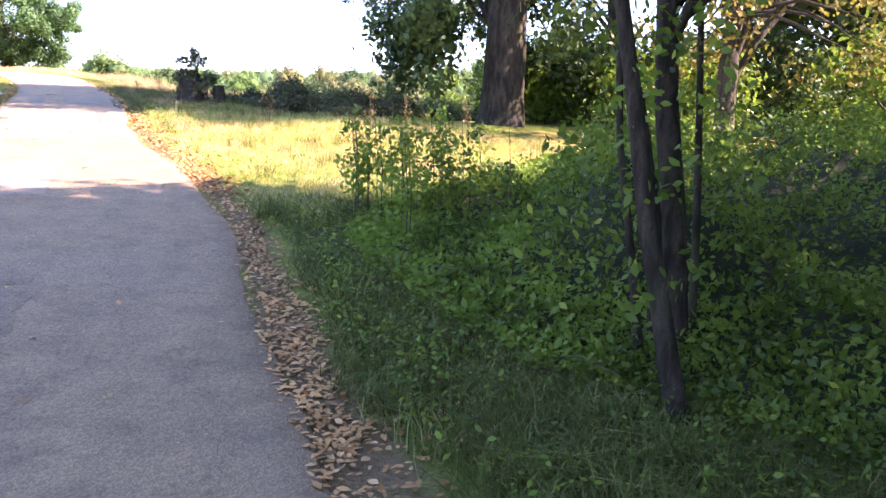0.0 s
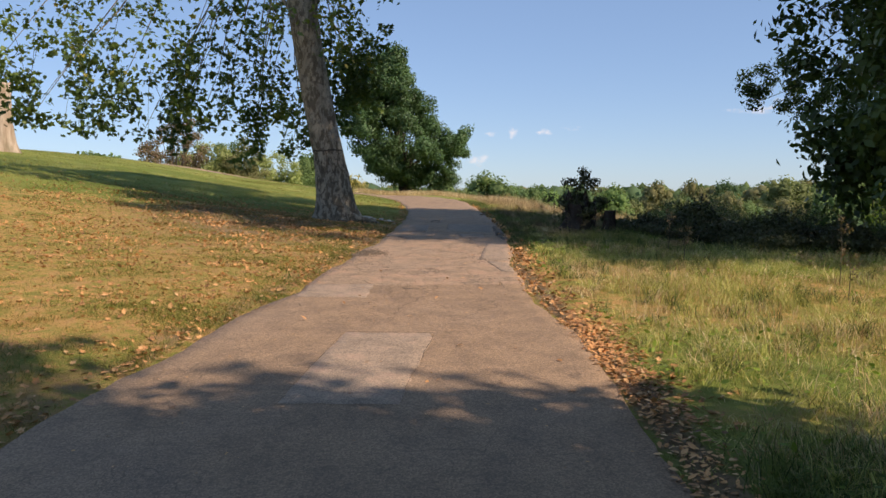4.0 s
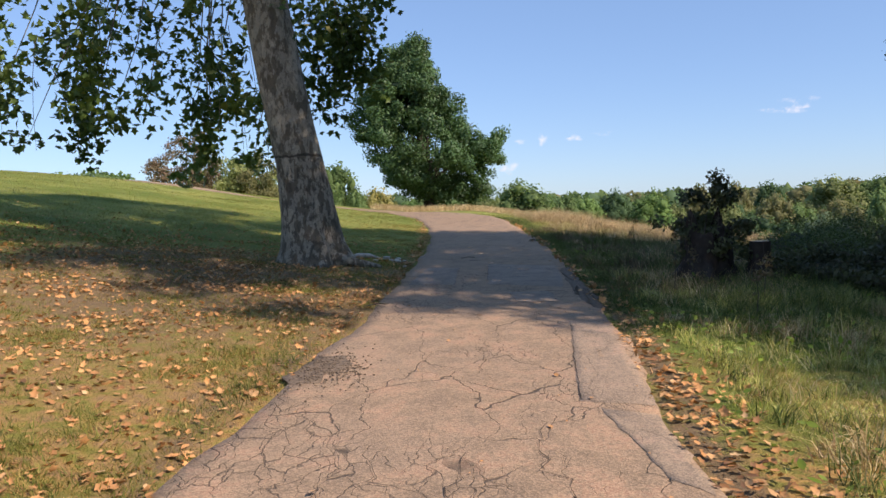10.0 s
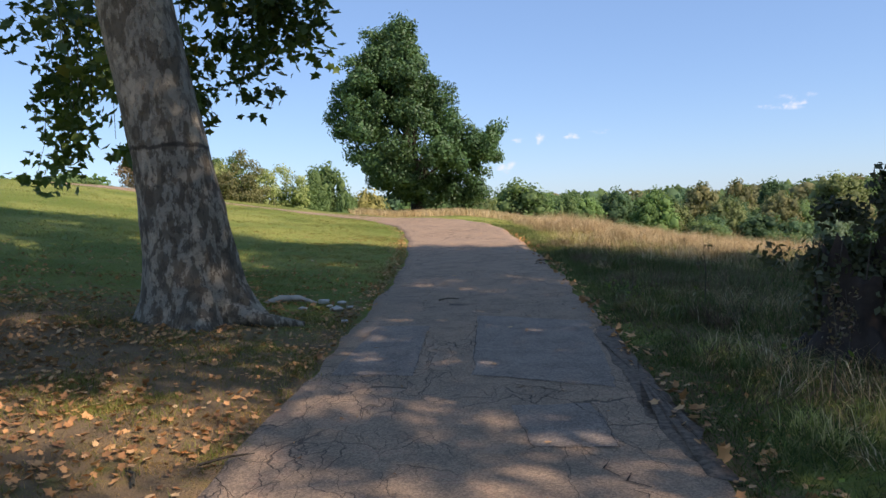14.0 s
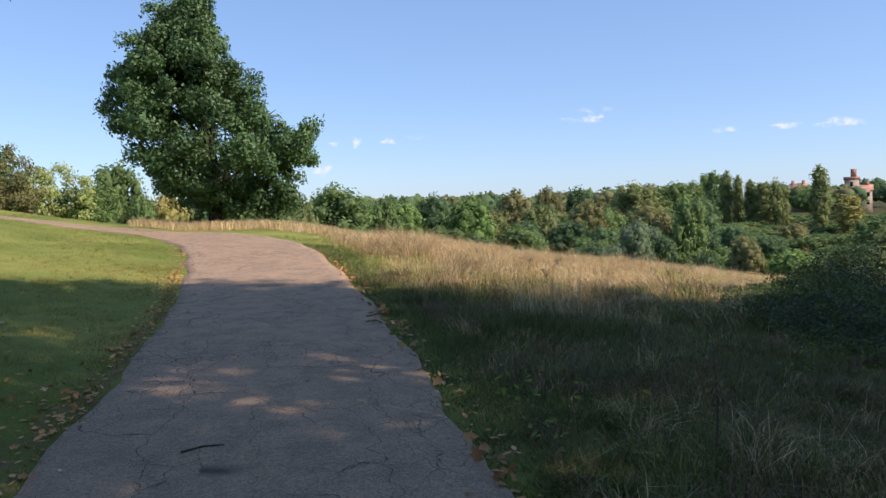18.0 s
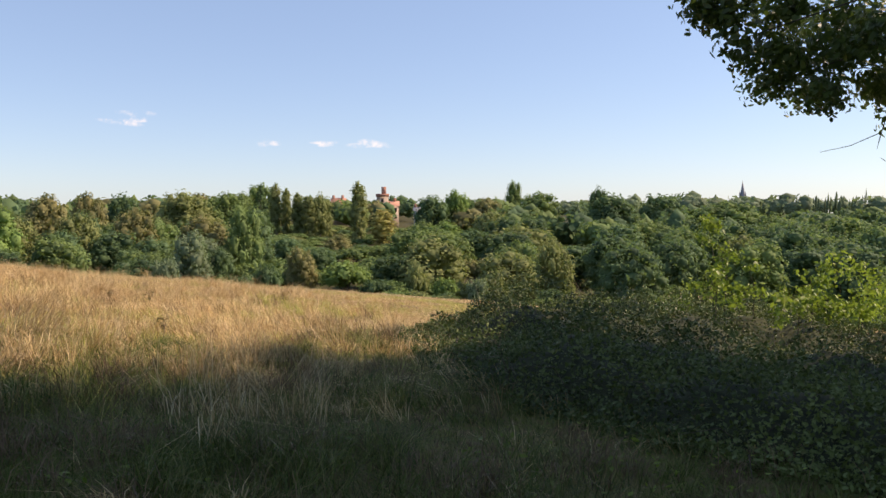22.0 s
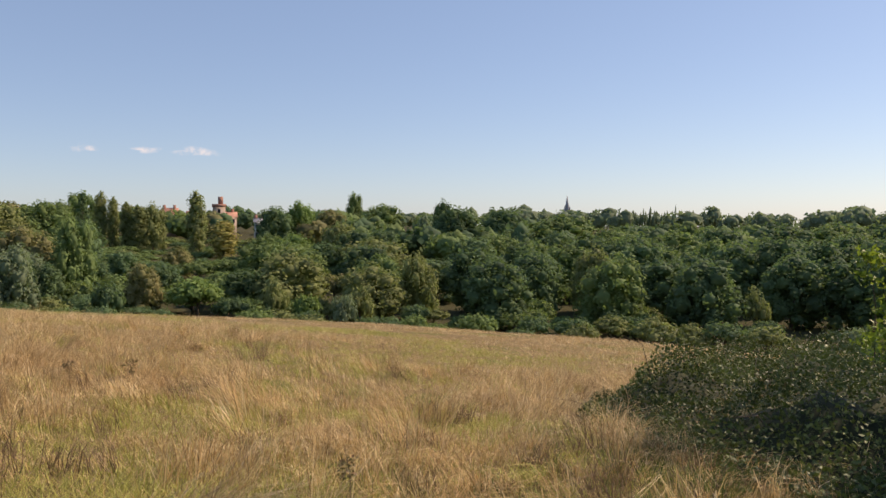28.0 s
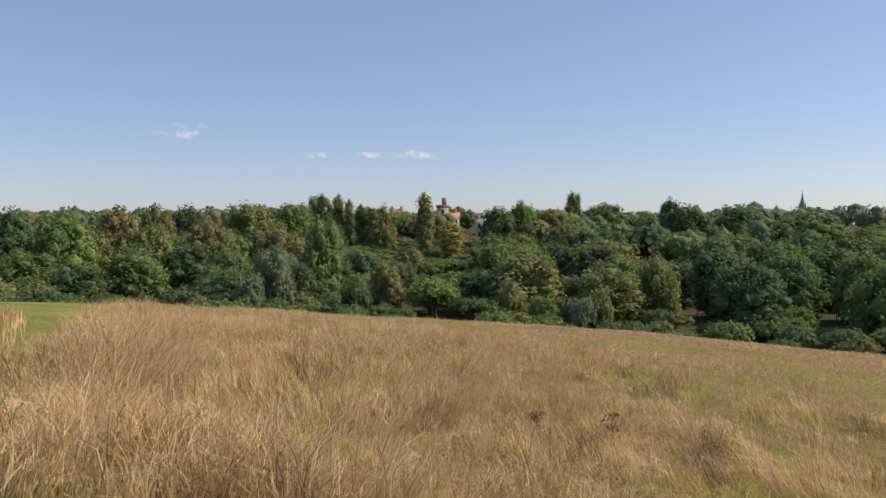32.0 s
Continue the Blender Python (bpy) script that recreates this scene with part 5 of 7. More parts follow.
rng = np.random.default_rng(13)
gz = float(land(13, 5.5))
near_tree("amber_tree", "slender tree with thin amber autumn leaves", ([(13, 5.5, gz - 0.1), (13.1, 5.6, gz + 2), (13.5, 5.8, gz + 4.5), (13.6, 6, gz + 7)], [0.24, 0.2, 0.15, 0.06]), m_bark_dark,
          spread_over(110, lambda u: (1.6 + 6.2 * u, 14.2, 4.6, 3.8 * math.sin(math.pi * (0.25 + 0.6 * u))), rng, 0.4), 0.6, 60, LEAF_OVAL, 0.14, leaf_amber, 131, 0.2, 0.1, 60)

# bleached stub of a dead tree on the lawn's brow
gz = float(land(-16.4, 29.4))
rng = np.random.default_rng(14)
v, q = flared_trunk([(-16.4, 29.4, gz - 0.1), (-16.45, 29.4, gz + 1.2), (-16.5, 29.4, gz + 2.0), (-16.55, 29.4, gz + 2.75)], [0.42, 0.36, 0.38, 0.46], [(0.2, 0.25), (2.5, 0.2), (-1.6, 0.2)], rng)
top = v[-22:].mean(0)
v = np.concatenate([v, [top - np.array([0, 0, 0.08])]])
v[-23:-1, 2] += rng.uniform(-0.1, 0.12, 22)
cap = np.array([(len(v) - 23 + i, len(v) - 23 + (i + 1) % 22, len(v) - 1) for i in range(22)])
tagged(new("dead_tree", np_mesh("dead_tree", v, [q, cap], m_dead, smooth=True)), "tall bleached stub of a dead tree on the lawn", "tree stump")

# ---- grass, litter and scrub ----
def tufts(name, label, x, y, per, height, width, mat, seed, spread=0.05, lean=0.3, tuft_lean=0.25, wind=(0.0, 0.0), single=False):
    """Tufts of blades at x, y; blades of one tuft lean together."""
    rng = np.random.default_rng(seed)
    n = len(x)
    X = np.repeat(x, per) + rng.normal(size=n * per) * spread
    Y = np.repeat(y, per) + rng.normal(size=n * per) * spread
    H = np.repeat(np.broadcast_to(height, (n,)), per)
    base = np.stack([X, Y, land(X, Y) - 0.015], 1)
    tl = np.repeat(rng.normal(size=(n, 2)) * tuft_lean + (wind if isinstance(wind, np.ndarray) else np.array(wind)), per, axis=0)
    v, q, t = blades(base, H, width, rng, lean, single=single)
    v = v.reshape(-1, 3 if single else 5, 3)
    if not single:
        v[:, 2:4, :2] += (0.22 * H)[:, None, None] * tl[:, None]
    v[:, -1, :2] += (0.8 * H)[:, None] * tl
    root = v[:, :2].mean(1)
    reach = np.hypot(v[:, -1, 0] - root[:, 0], v[:, -1, 1] - root[:, 1]) / np.maximum(v[:, -1, 2] - root[:, 2], 1e-3)
    v[:, -1, 2] = root[:, 2] + (v[:, -1, 2] - root[:, 2]) / np.sqrt(1 + 0.55 * reach ** 2)      # the further it leans, the lower its tip
    ob = new(name, np_mesh(name, v.reshape(-1, 3), [q, t], mat))
    return tagged(ob, label, "grass", kind="stuff")


def sprinkle(n, x0, x1, y0, y1, weight, rng):
    x, y = rng.uniform(x0, x1, n), rng.uniform(y0, y1, n)
    k = rng.random(n) < weight(x, y)
    return x[k], y[k]


def off_path(x, y, gap=0.0):
    return (x < edge_l(y) - gap) | (x > edge_r(y) + gap) | (y > 35.5)


rng = np.random.default_rng(101)
# mown lawn
x, y = sprinkle(42000, -9, 0.2, -6, 40, lambda x, y: ((x < edge_l(y) - 0.02) & (edge_l(y) - x < 9)) * (1.0 - 0.75 * litter_weight(x, y)) * np.exp(-(edge_l(y) - x) / 5) * (0.25 + 0.75 * (wave(x, y, 1.6) > 0.38)) * (1 - 0.2 * dry_weight(x, y)), rng)
tufts("lawn_grass", "short mown lawn, green and yellowing in patches", x, y, 7, 0.05 + 0.03 * wave(x, y, 2.2), 0.007, grass_lawn, 102, 0.04, 0.5, single=True)
x, y = sprinkle(20000, -24, -3, 0, 60, lambda x, y: (edge_l(y) - x > 5) * 0.9, rng)
tufts("lawn_grass", "short mown lawn, green and yellowing in patches", x, y, 6, 0.06, 0.016, grass_lawn, 103, 0.10, 0.5, single=True)
# tufts and dry wisps in the lawn beside the path
x, y = sprinkle(26000, -6.5, 0.0, -1, 17, lambda x, y: (x < edge_l(y) - 0.03) * np.exp(-(edge_l(y) - x) / 3.5) * (0.08 + 0.92 * (wave(x, y, 2.6, 0.9) > 0.56)), rng)
tufts("lawn_grass", "green tufts in the parched lawn", x, y, 12, 0.04 + 0.05 * wave(x, y, 3.1), 0.008, grass_lawn, 118, 0.06, 0.8, 0.5, single=True)
x, y = sprinkle(15000, -6.5, 0.0, -1, 17, lambda x, y: (x < edge_l(y) - 0.03) * np.exp(-(edge_l(y) - x) / 3.5), rng)
tufts("lawn_grass", "dry yellow wisps in the parched lawn", x, y, 9, 0.045, 0.007, grass_parched, 119, 0.08, 1.0, 0.6, single=True)
# close-cropped blades, half green and half parched, over the whole near lawn
x, y = sprinkle(92000, -7.5, 0.0, -1.5, 29, lambda x, y: (x < edge_l(y) - 0.03) * np.exp(-(edge_l(y) - x) / 3.2), rng)
half = rng.random(len(x)) < 0.18 + 0.38 * wave(x, y, 1.4, 0.3)
for k, mat, seed, words in ((half, grass_lawn, 144, "close-cropped green lawn grass"), (~half, grass_parched, 145, "close-cropped parched lawn grass")):
    tufts("lawn_grass", words, x[k], y[k], 7, 0.035, 0.006, mat, seed, 0.05, 1.0, 0.5, single=True)
# dark green tufts left along the mower's edge
x, y = sprinkle(5000, -4.0, 0.0, -2, 12, lambda x, y: np.exp(-((edge_l(y) - x - 0.22) / 0.14) ** 2) * (wave(x, y, 2.8, 1.2) > 0.52), rng)
tufts("lawn_grass", "dark green tufts along the edge of the path", x, y, 14, 0.06 + 0.05 * wave(x, y, 3.0), 0.006, grass_green, 146, 0.05, 0.7, 0.5, single=True)
# wayside grass, greener and longer
x, y = sprinkle(46000, 0.4, 9.5, -7, 36, lambda x, y: (x > edge_r(y) + 0.12 + 0.25 * wave(x, y, 2.0)) * np.exp(-(x - edge_r(y)) / 4.5) * (1 - straw_weight(x, y)) * (1 - 0.3 * dry_weight(x, y)), rng)
hgt = (0.07 + 0.15 * sstep(x - edge_r(y), 0.3, 1.5)) * (0.4 + 1.1 * wave(x, y, 1.9, 1.0))
hgt = hgt * (1 - 0.4 * sstep(-y, 1.0, 2.5)) * (1 - 0.35 * sstep(y, -0.5, 1.5) * (1 - sstep(y, 9, 12)))
# pale blades where sun falls, dark ones where shade falls
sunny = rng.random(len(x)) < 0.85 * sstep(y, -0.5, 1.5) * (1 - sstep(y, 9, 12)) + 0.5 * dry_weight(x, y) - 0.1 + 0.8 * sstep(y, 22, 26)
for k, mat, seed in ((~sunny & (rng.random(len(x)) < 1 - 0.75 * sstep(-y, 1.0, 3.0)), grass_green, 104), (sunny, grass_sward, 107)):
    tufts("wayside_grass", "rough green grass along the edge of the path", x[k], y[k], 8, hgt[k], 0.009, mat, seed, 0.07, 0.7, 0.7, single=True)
x, y = sprinkle(17000, 2.2, 9.0, 13, 28, lambda x, y: (x > edge_r(y) + 0.15 + 0.2 * wave(x, y, 2.0)) * (1 - straw_weight(x, y)) * np.exp(-(x - edge_r(y)) / 6), rng)
# brown blades mixed in, partly to darken the shaded stretch
mixed = rng.random(len(x)) < 0.25 + 0.4 * (wave(x, y, 1.1, 0.4) > 0.55)
for k, mat, seed in ((~mixed, grass_green, 108), (mixed, grass_stalk, 109)):
    tufts("wayside_grass", "rough shaded grass of mixed green and withered brown", x[k], y[k], 8, 0.06 + 0.12 * wave(x[k], y[k], 1.6, 1.0), 0.010, mat, seed, 0.08, 0.9, 0.8, single=True)
x, y = sprinkle(12000, 0.6, 3.4, -6.5, 1.6, lambda x, y: (x > edge_r(y) + 0.26 + 0.3 * wave(x, y, 2.6)) * (0.6 + 0.4 * sstep(y, -2.6, -0.8)) * (1 - sstep(y, 0.2, 1.4)), rng)
tufts("wayside_grass", "long soft green grass in the shade of the scrub", x, y, 9, 0.10 + 0.16 * wave(x, y, 1.7, 2.0), 0.006, grass_green, 106, 0.05, 0.7, 0.8)
x, y = sprinkle(9000, 1.5, 8, 1.5, 30, lambda x, y: (x > edge_r(y) + 0.7) * np.clip((wave(x, y, 0.9, 2.0) > 0.55) * 0.6 + 0.5 * dry_weight(x, y), 0, 1) * np.exp(-(x - edge_r(y)) / 3.0) * (1 - straw_weight(x, y)), rng)
tufts("wayside_straw", "dry yellow grass leaning in the wayside", x, y, 6, 0.14 + 0.2 * wave(x, y, 1.4), 0.004, grass_straw, 105, 0.09, 0.7, 0.8)
# arching tussocks that make the verge uneven
for n, mat, seed, words, tall in ((2600, grass_sward, 141, "arching yellow-green tussocks in the verge", 0.17), (900, grass_green, 142, "lush green tussocks in the verge", 0.19), (950, grass_straw, 143, "bleached straw tussocks in the verge", 0.16)):
    x, y = sprinkle(n, 1.4, 8.5, -1.5, 15, lambda x, y: (x > edge_r(y) + 0.5) * np.exp(-(x - edge_r(y)) / 5) * (0.35 + 0.65 * (wave(x, y, 1.5, seed) > 0.5)), rng)
    tufts("verge_tussocks", words, x, y, 34, tall * (0.5 + wave(x, y, 2.1, 0.5)), 0.006, mat, seed, 0.06, 0.85, 0.45)
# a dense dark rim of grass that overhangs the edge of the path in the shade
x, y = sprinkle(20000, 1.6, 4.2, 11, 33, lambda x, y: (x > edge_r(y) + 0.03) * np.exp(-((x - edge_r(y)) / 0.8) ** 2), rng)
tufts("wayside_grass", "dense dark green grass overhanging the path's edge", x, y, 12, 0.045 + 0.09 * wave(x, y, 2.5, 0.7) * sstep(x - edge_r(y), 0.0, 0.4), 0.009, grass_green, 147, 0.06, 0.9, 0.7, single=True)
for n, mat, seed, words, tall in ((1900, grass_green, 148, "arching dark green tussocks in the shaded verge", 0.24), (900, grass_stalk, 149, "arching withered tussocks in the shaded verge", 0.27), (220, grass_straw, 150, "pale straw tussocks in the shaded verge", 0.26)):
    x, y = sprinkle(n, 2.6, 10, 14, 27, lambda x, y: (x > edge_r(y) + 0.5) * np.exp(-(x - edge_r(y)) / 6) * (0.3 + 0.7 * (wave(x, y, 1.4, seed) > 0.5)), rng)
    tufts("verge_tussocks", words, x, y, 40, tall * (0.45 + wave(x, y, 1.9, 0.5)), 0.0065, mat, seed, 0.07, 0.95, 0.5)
# tussocks of straw and brown stalks in the shaded verge
x, y = sprinkle(5200, 2.4, 10, 15.5, 31, lambda x, y: np.exp(-((x - edge_r(y) - 1.9) / 0.55) ** 2) * (wave(x, y, 1.7, 0.9) > 0.42), rng)
tufts("verge_tussocks", "withered brown tussocks along the shaded verge", x, y, 9, 0.12 + 0.18 * wave(x, y, 2.2, 0.5), 0.005, grass_stalk, 128, 0.08, 0.6, 0.7)
x, y = sprinkle(2600, 2.8, 12, 14, 31, lambda x, y: (x > edge_r(y) + 1.0) * (wave(x, y, 1.5, 2.6) > 0.54) * (1 - 0.8 * straw_weight(x, y)), rng)
tufts("verge_tussocks", "loose wisps of straw over the rough grass", x, y, 7, 0.12 + 0.16 * wave(x, y, 1.2, 0.5), 0.0045, grass_straw, 129, 0.10, 0.75, 0.8)
x, y = sprinkle(700, 2.8, 13, 13, 33, lambda x, y: (x > edge_r(y) + 1.3) * (0.1 + 0.9 * (wave(x, y, 1.1, 4.1) > 0.55)), rng)
tufts("verge_stalks", "thin brown withered stalks standing in the grass", x, y, 4, 0.22 + 0.2 * wave(x, y, 2.6, 0.2), 0.005, grass_stalk, 130, 0.12, 0.45, 0.5)
# the dry meadow, thick at hand and thinner far off
def turf_weight(x, y):
    """Hollows in the meadow where short green turf shows."""
    w = 0
    for cx, cy, rx, ry in ((7.2, 31.0, 1.3, 1.0), (5.6, 26.8, 1.3, 0.9), (9.0, 27.6, 1.6, 1.0), (21.0, 33.5, 4.0, 1.4), (9.4, 30.4, 1.8, 1.2), (14.0, 34.5, 3.0, 1.6), (19.0, 36.0, 4.5, 2.4), (5.4, 28.0, 1.4, 0.8), (10.6, 29.4, 1.2, 1.3), (6.2, 34.6, 1.2, 0.8), (26.0, 43.0, 5.0, 2.0)):
        w = w + np.exp(-((x - cx) / rx) ** 2 - ((y - cy) / ry) ** 2)
    return np.clip(w * (0.4 + wave(x, y, 1.9, 0.8)) + 0.55 * (wave(x, y, 0.75, 0.3) < 0.36), 0, 1)


def meadow_height(x, y):
    clump = 0.4 * wave(x, y, 0.42, 0.7) + 0.35 * wave(x, y, 1.3) + 0.35 * wave(x, y, 2.9, 1.9)
    return (0.12 + 0.70 * clump ** 1.6) * (1 - 0.6 * turf_weight(x, y)) * (1 - 0.5 * sstep(x, 10, 28)) * (1 - 0.3 * sstep(y, 40, 55)) * (1 - 0.5 * np.exp(-((x - 3.2) / 0.7) ** 2) * sstep(y, 30, 33)) + 0.2 * np.exp(-((x - 4.8 - 0.405 * (y - 36)) / 0.7) ** 2) * sstep(y, 34.5, 36.5)


def swirl(x, y):
    """How the dry grass has been laid by wind and rain."""
    a_ = 6.0 * wave(x, y, 0.45, 1.1) + 3.0 * wave(x, y, 1.3, 0.2)
    s_ = 0.25 + 0.75 * wave(x, y, 1.1, 2.2)
    return np.stack([s_ * np.cos(a_) - 0.15, s_ * np.sin(a_) + 0.1], 1)


for n, u0, u1, y0, y1, per, wd, seed in ((15000, 0.6, 8, 22, 46, 20, 0.0058, 110), (15000, 8, 20, 20, 62, 13, 0.010, 111), (15000, 20, 46, 12, 85, 7, 0.022, 112), (7000, 46, 78, 8, 100, 6, 0.045, 113)):
    x, y = sprinkle(n, u0 + 2, u1 + 2, y0, y1, lambda x, y: np.clip(straw_weight(x, y) + (0.02 + 0.12 * sstep(y, 22, 25)) * (x > edge_r(y) + 1.0) * (y < 40), 0, 1) * (1 - 0.85 * turf_weight(x, y)) * (0.12 + 0.88 * (wave(x, y, 4.1, 1.3) + 0.6 * wave(x, y, 1.6, 0.4) > 0.78)), rng)
    tufts("meadow_grass", "tall dry straw-coloured meadow grass", x, y, per, meadow_height(x, y), wd, grass_straw, seed, 0.075 if u0 < 20 else 0.3, 0.5, 0.8, swirl(x, y), single=u0 >= 8)
x, y = sprinkle(26000, 3.0, 30, 22, 66, lambda x, y: straw_weight(x, y) * (0.12 + 0.88 * turf_weight(x, y)), rng)
tufts("meadow_greens", "green grass showing through the dry meadow", x, y, 11, 0.09 + 0.10 * wave(x, y, 1.8), 0.011, grass_sward, 115, 0.10, 0.7, 0.5, single=True)
x, y = sprinkle(9000, 2.6, 11, 25, 38, lambda x, y: (x > edge_r(y) + 0.8) * straw_weight(x, y) * (0.1 + 0.9 * turf_weight(x, y)), rng)
tufts("meadow_greens", "short yellow-green turf between the dry tussocks", x, y, 12, 0.08 + 0.10 * wave(x, y, 2.3), 0.008, grass_sward, 126, 0.12, 0.8, 0.5, single=True)
# arching tussocks that give the meadow its uneven surface
for n, mat, seed, words, tall, wide in ((1500, grass_straw, 151, "pale arching straw tussocks in the meadow", 0.50, 0.006), (500, grass_stalk, 152, "withered brown tussocks in the meadow", 0.42, 0.006), (650, grass_sward, 153, "green tussocks among the dry meadow grass", 0.26, 0.008)):
    x, y = sprinkle(n, 3.2, 17, 24.5, 44, lambda x, y: np.clip(straw_weight(x, y) + 0.3 * (x > edge_r(y) + 1.0) * (y > 25), 0, 1) * np.exp(-np.hypot(x - 5, y - 31) / 9) * (0.15 + 0.85 * (wave(x, y, 0.9, seed) > 0.5)), rng)
    tufts("meadow_tussocks", words, x, y, 46, tall * (0.45 + wave(x, y, 1.9, 0.5)), wide, mat, seed, 0.09, 0.55, 0.55, swirl(x, y))
# low broad-leaved herbs in the grass
rng_h = np.random.default_rng(117)
x, y = sprinkle(16000, 1.0, 8, -3, 22, lambda x, y: (x > edge_r(y) + 0.35) * (wave(x, y, 1.3, 3.0) > 0.56) * np.exp(-(x - edge_r(y)) / 4), rng_h)
v, f = scatter(LEAF_OVAL, np.stack([x, y, land(x, y) + rng_h.uniform(0.03, 0.13, len(x))], 1), 0.055, rng_h, 0.0, 0.5)
tagged(new("verge_herbs", np_mesh("verge_herbs", v, [f], leaf_shoot)), "low bright green herbs among the wayside grass", "herbs", kind="stuff")
x, y = sprinkle(34000, 0.6, 4.5, -6.5, 0.5, lambda x, y: (x > edge_r(y) + 0.32 + 0.25 * wave(x, y, 3.0, 0.4)) * (0.35 + 0.65 * (wave(x, y, 2.4, 1.0) > 0.5)), rng_h)
v, f = scatter(LEAF_OVAL, np.stack([x, y, land(x, y) + rng_h.uniform(0.02, 0.24, len(x))], 1), 0.036, rng_h, 0.0, 0.4)
tagged(new("verge_herbs", np_mesh("verge_herbs", v, [f], leaf_shrub)), "dark low weeds and ivy under the wayside scrub", "herbs", kind="stuff")
# tall grass under the oak and over the brow
x, y = sprinkle(2600, -3.2, 7, 36.5, 46, lambda x, y: 1.0 * (y > 39.6 - 0.55 * x) * (x < 3.6 + (y - 36) * 0.3), rng)
tufts("brow_grass", "dry grass fringing the brow under the oak", x, y, 9, 0.32, 0.012, grass_straw, 116, 0.12, 0.3)

# fallen leaves
def leaves_on(name, label, n, x0, x1, y0, y1, weight, size, template, seed, lift=0.012, flat=0.78):
    rng = np.random.default_rng(seed)
    x, y = sprinkle(n, x0, x1, y0, y1, weight, rng)
    on = ~off_path(x, y)
    p = np.stack([x, y, land(x, y) + np.where(on, 0.027, lift) + 0.006 * rng.random(len(x))], 1)
    v, f = scatter(template, p, size, rng, 0.0, flat)
    return tagged(new(name, np_mesh(name, v, [f], leaf_fallen)), label, "leaves", kind="stuff")


def edge_drift(x, y):
    w = np.exp(-((x - edge_r(y) - 0.08) / 0.16) ** 2) * np.where(y > 18, 0.5, 0.7) * (0.35 + 0.65 * (wave(x, y, 1.6, 2.2) > 0.48)) + 0.4 * np.exp(-((edge_l(y) - x - 0.12) / 0.18) ** 2)
    return w * off_path(x, y, -0.06)


leaves_on("fallen_leaves", "brown fallen leaves drifted along the path's edges", 70000, -4.5, 4, -6.5, 33, edge_drift, 0.055, LEAF_OVAL, 120, 0.012)
leaves_on("fallen_leaves", "big brown plane leaves lying on the lawn", 90000, -10, 0, -3, 28, lambda x, y: (x < edge_l(y) - 0.02) * litter_weight(x, y) * (0.3 + 0.7 * (wave(x, y, 2.3, 0.4) > 0.47)), 0.048, LEAF_PLANE, 121, 0.014, 0.55)
leaves_on("fallen_leaves", "big tan plane leaves along the sunny verge", 9000, 1, 3.2, 1.5, 14, lambda x, y: np.exp(-((x - edge_r(y) - 0.25) / 0.28) ** 2) * 0.8 * (1 - 0.7 * sstep(y, 9, 11.5)) * off_path(x, y, -0.05), 0.05, LEAF_PLANE, 122, 0.014, 0.55)
leaves_on("fallen_leaves", "brown leaves littering the ground under the scrub", 4500, 0.8, 4.2, -6.5, -0.8, lambda x, y: (x > edge_r(y) + 0.1) * 0.55 * sstep(-y, 0.8, 2.5), 0.055, LEAF_OVAL, 125, 0.02)
leaves_on("fallen_leaves", "curled tan leaves lodged against the shaded verge", 3600, 1.6, 3.6, 12, 30, lambda x, y: np.exp(-((x - edge_r(y) - 0.02) / 0.09) ** 2) * (0.25 + 0.75 * (wave(x, y, 2.4, 1.2) > 0.5)), 0.075, LEAF_PLANE, 128, 0.05, 0.35)
leaves_on("fallen_leaves", "tiny pale leaf scraps strewn over the asphalt", 3600, -2.8, 2.4, -6, 26, lambda x, y: 0.6 * ~off_path(x, y) * np.exp(-(y + 6) / 14), 0.022, LEAF_DIAMOND, 127, 0.006)
leaves_on("fallen_leaves", "a few pale leaves scattered on the asphalt", 420, -2.6, 2.4, -6, 30, lambda x, y: 0.55 * ~off_path(x, y), 0.055, LEAF_OVAL, 123, 0.012)


leaves_on("fallen_leaves", "thick drift of tan leaves beside the start of the path", 42000, 0.3, 2.4, -6.5, 4.5, lambda x, y: (0.4 + 0.5 * (wave(x, y, 1.9, 0.7) > 0.5)) * np.exp(-((x - edge_r(y) - 0.13) / 0.18) ** 2) * off_path(x, y, -0.05), 0.042, LEAF_OVAL, 124, 0.016)


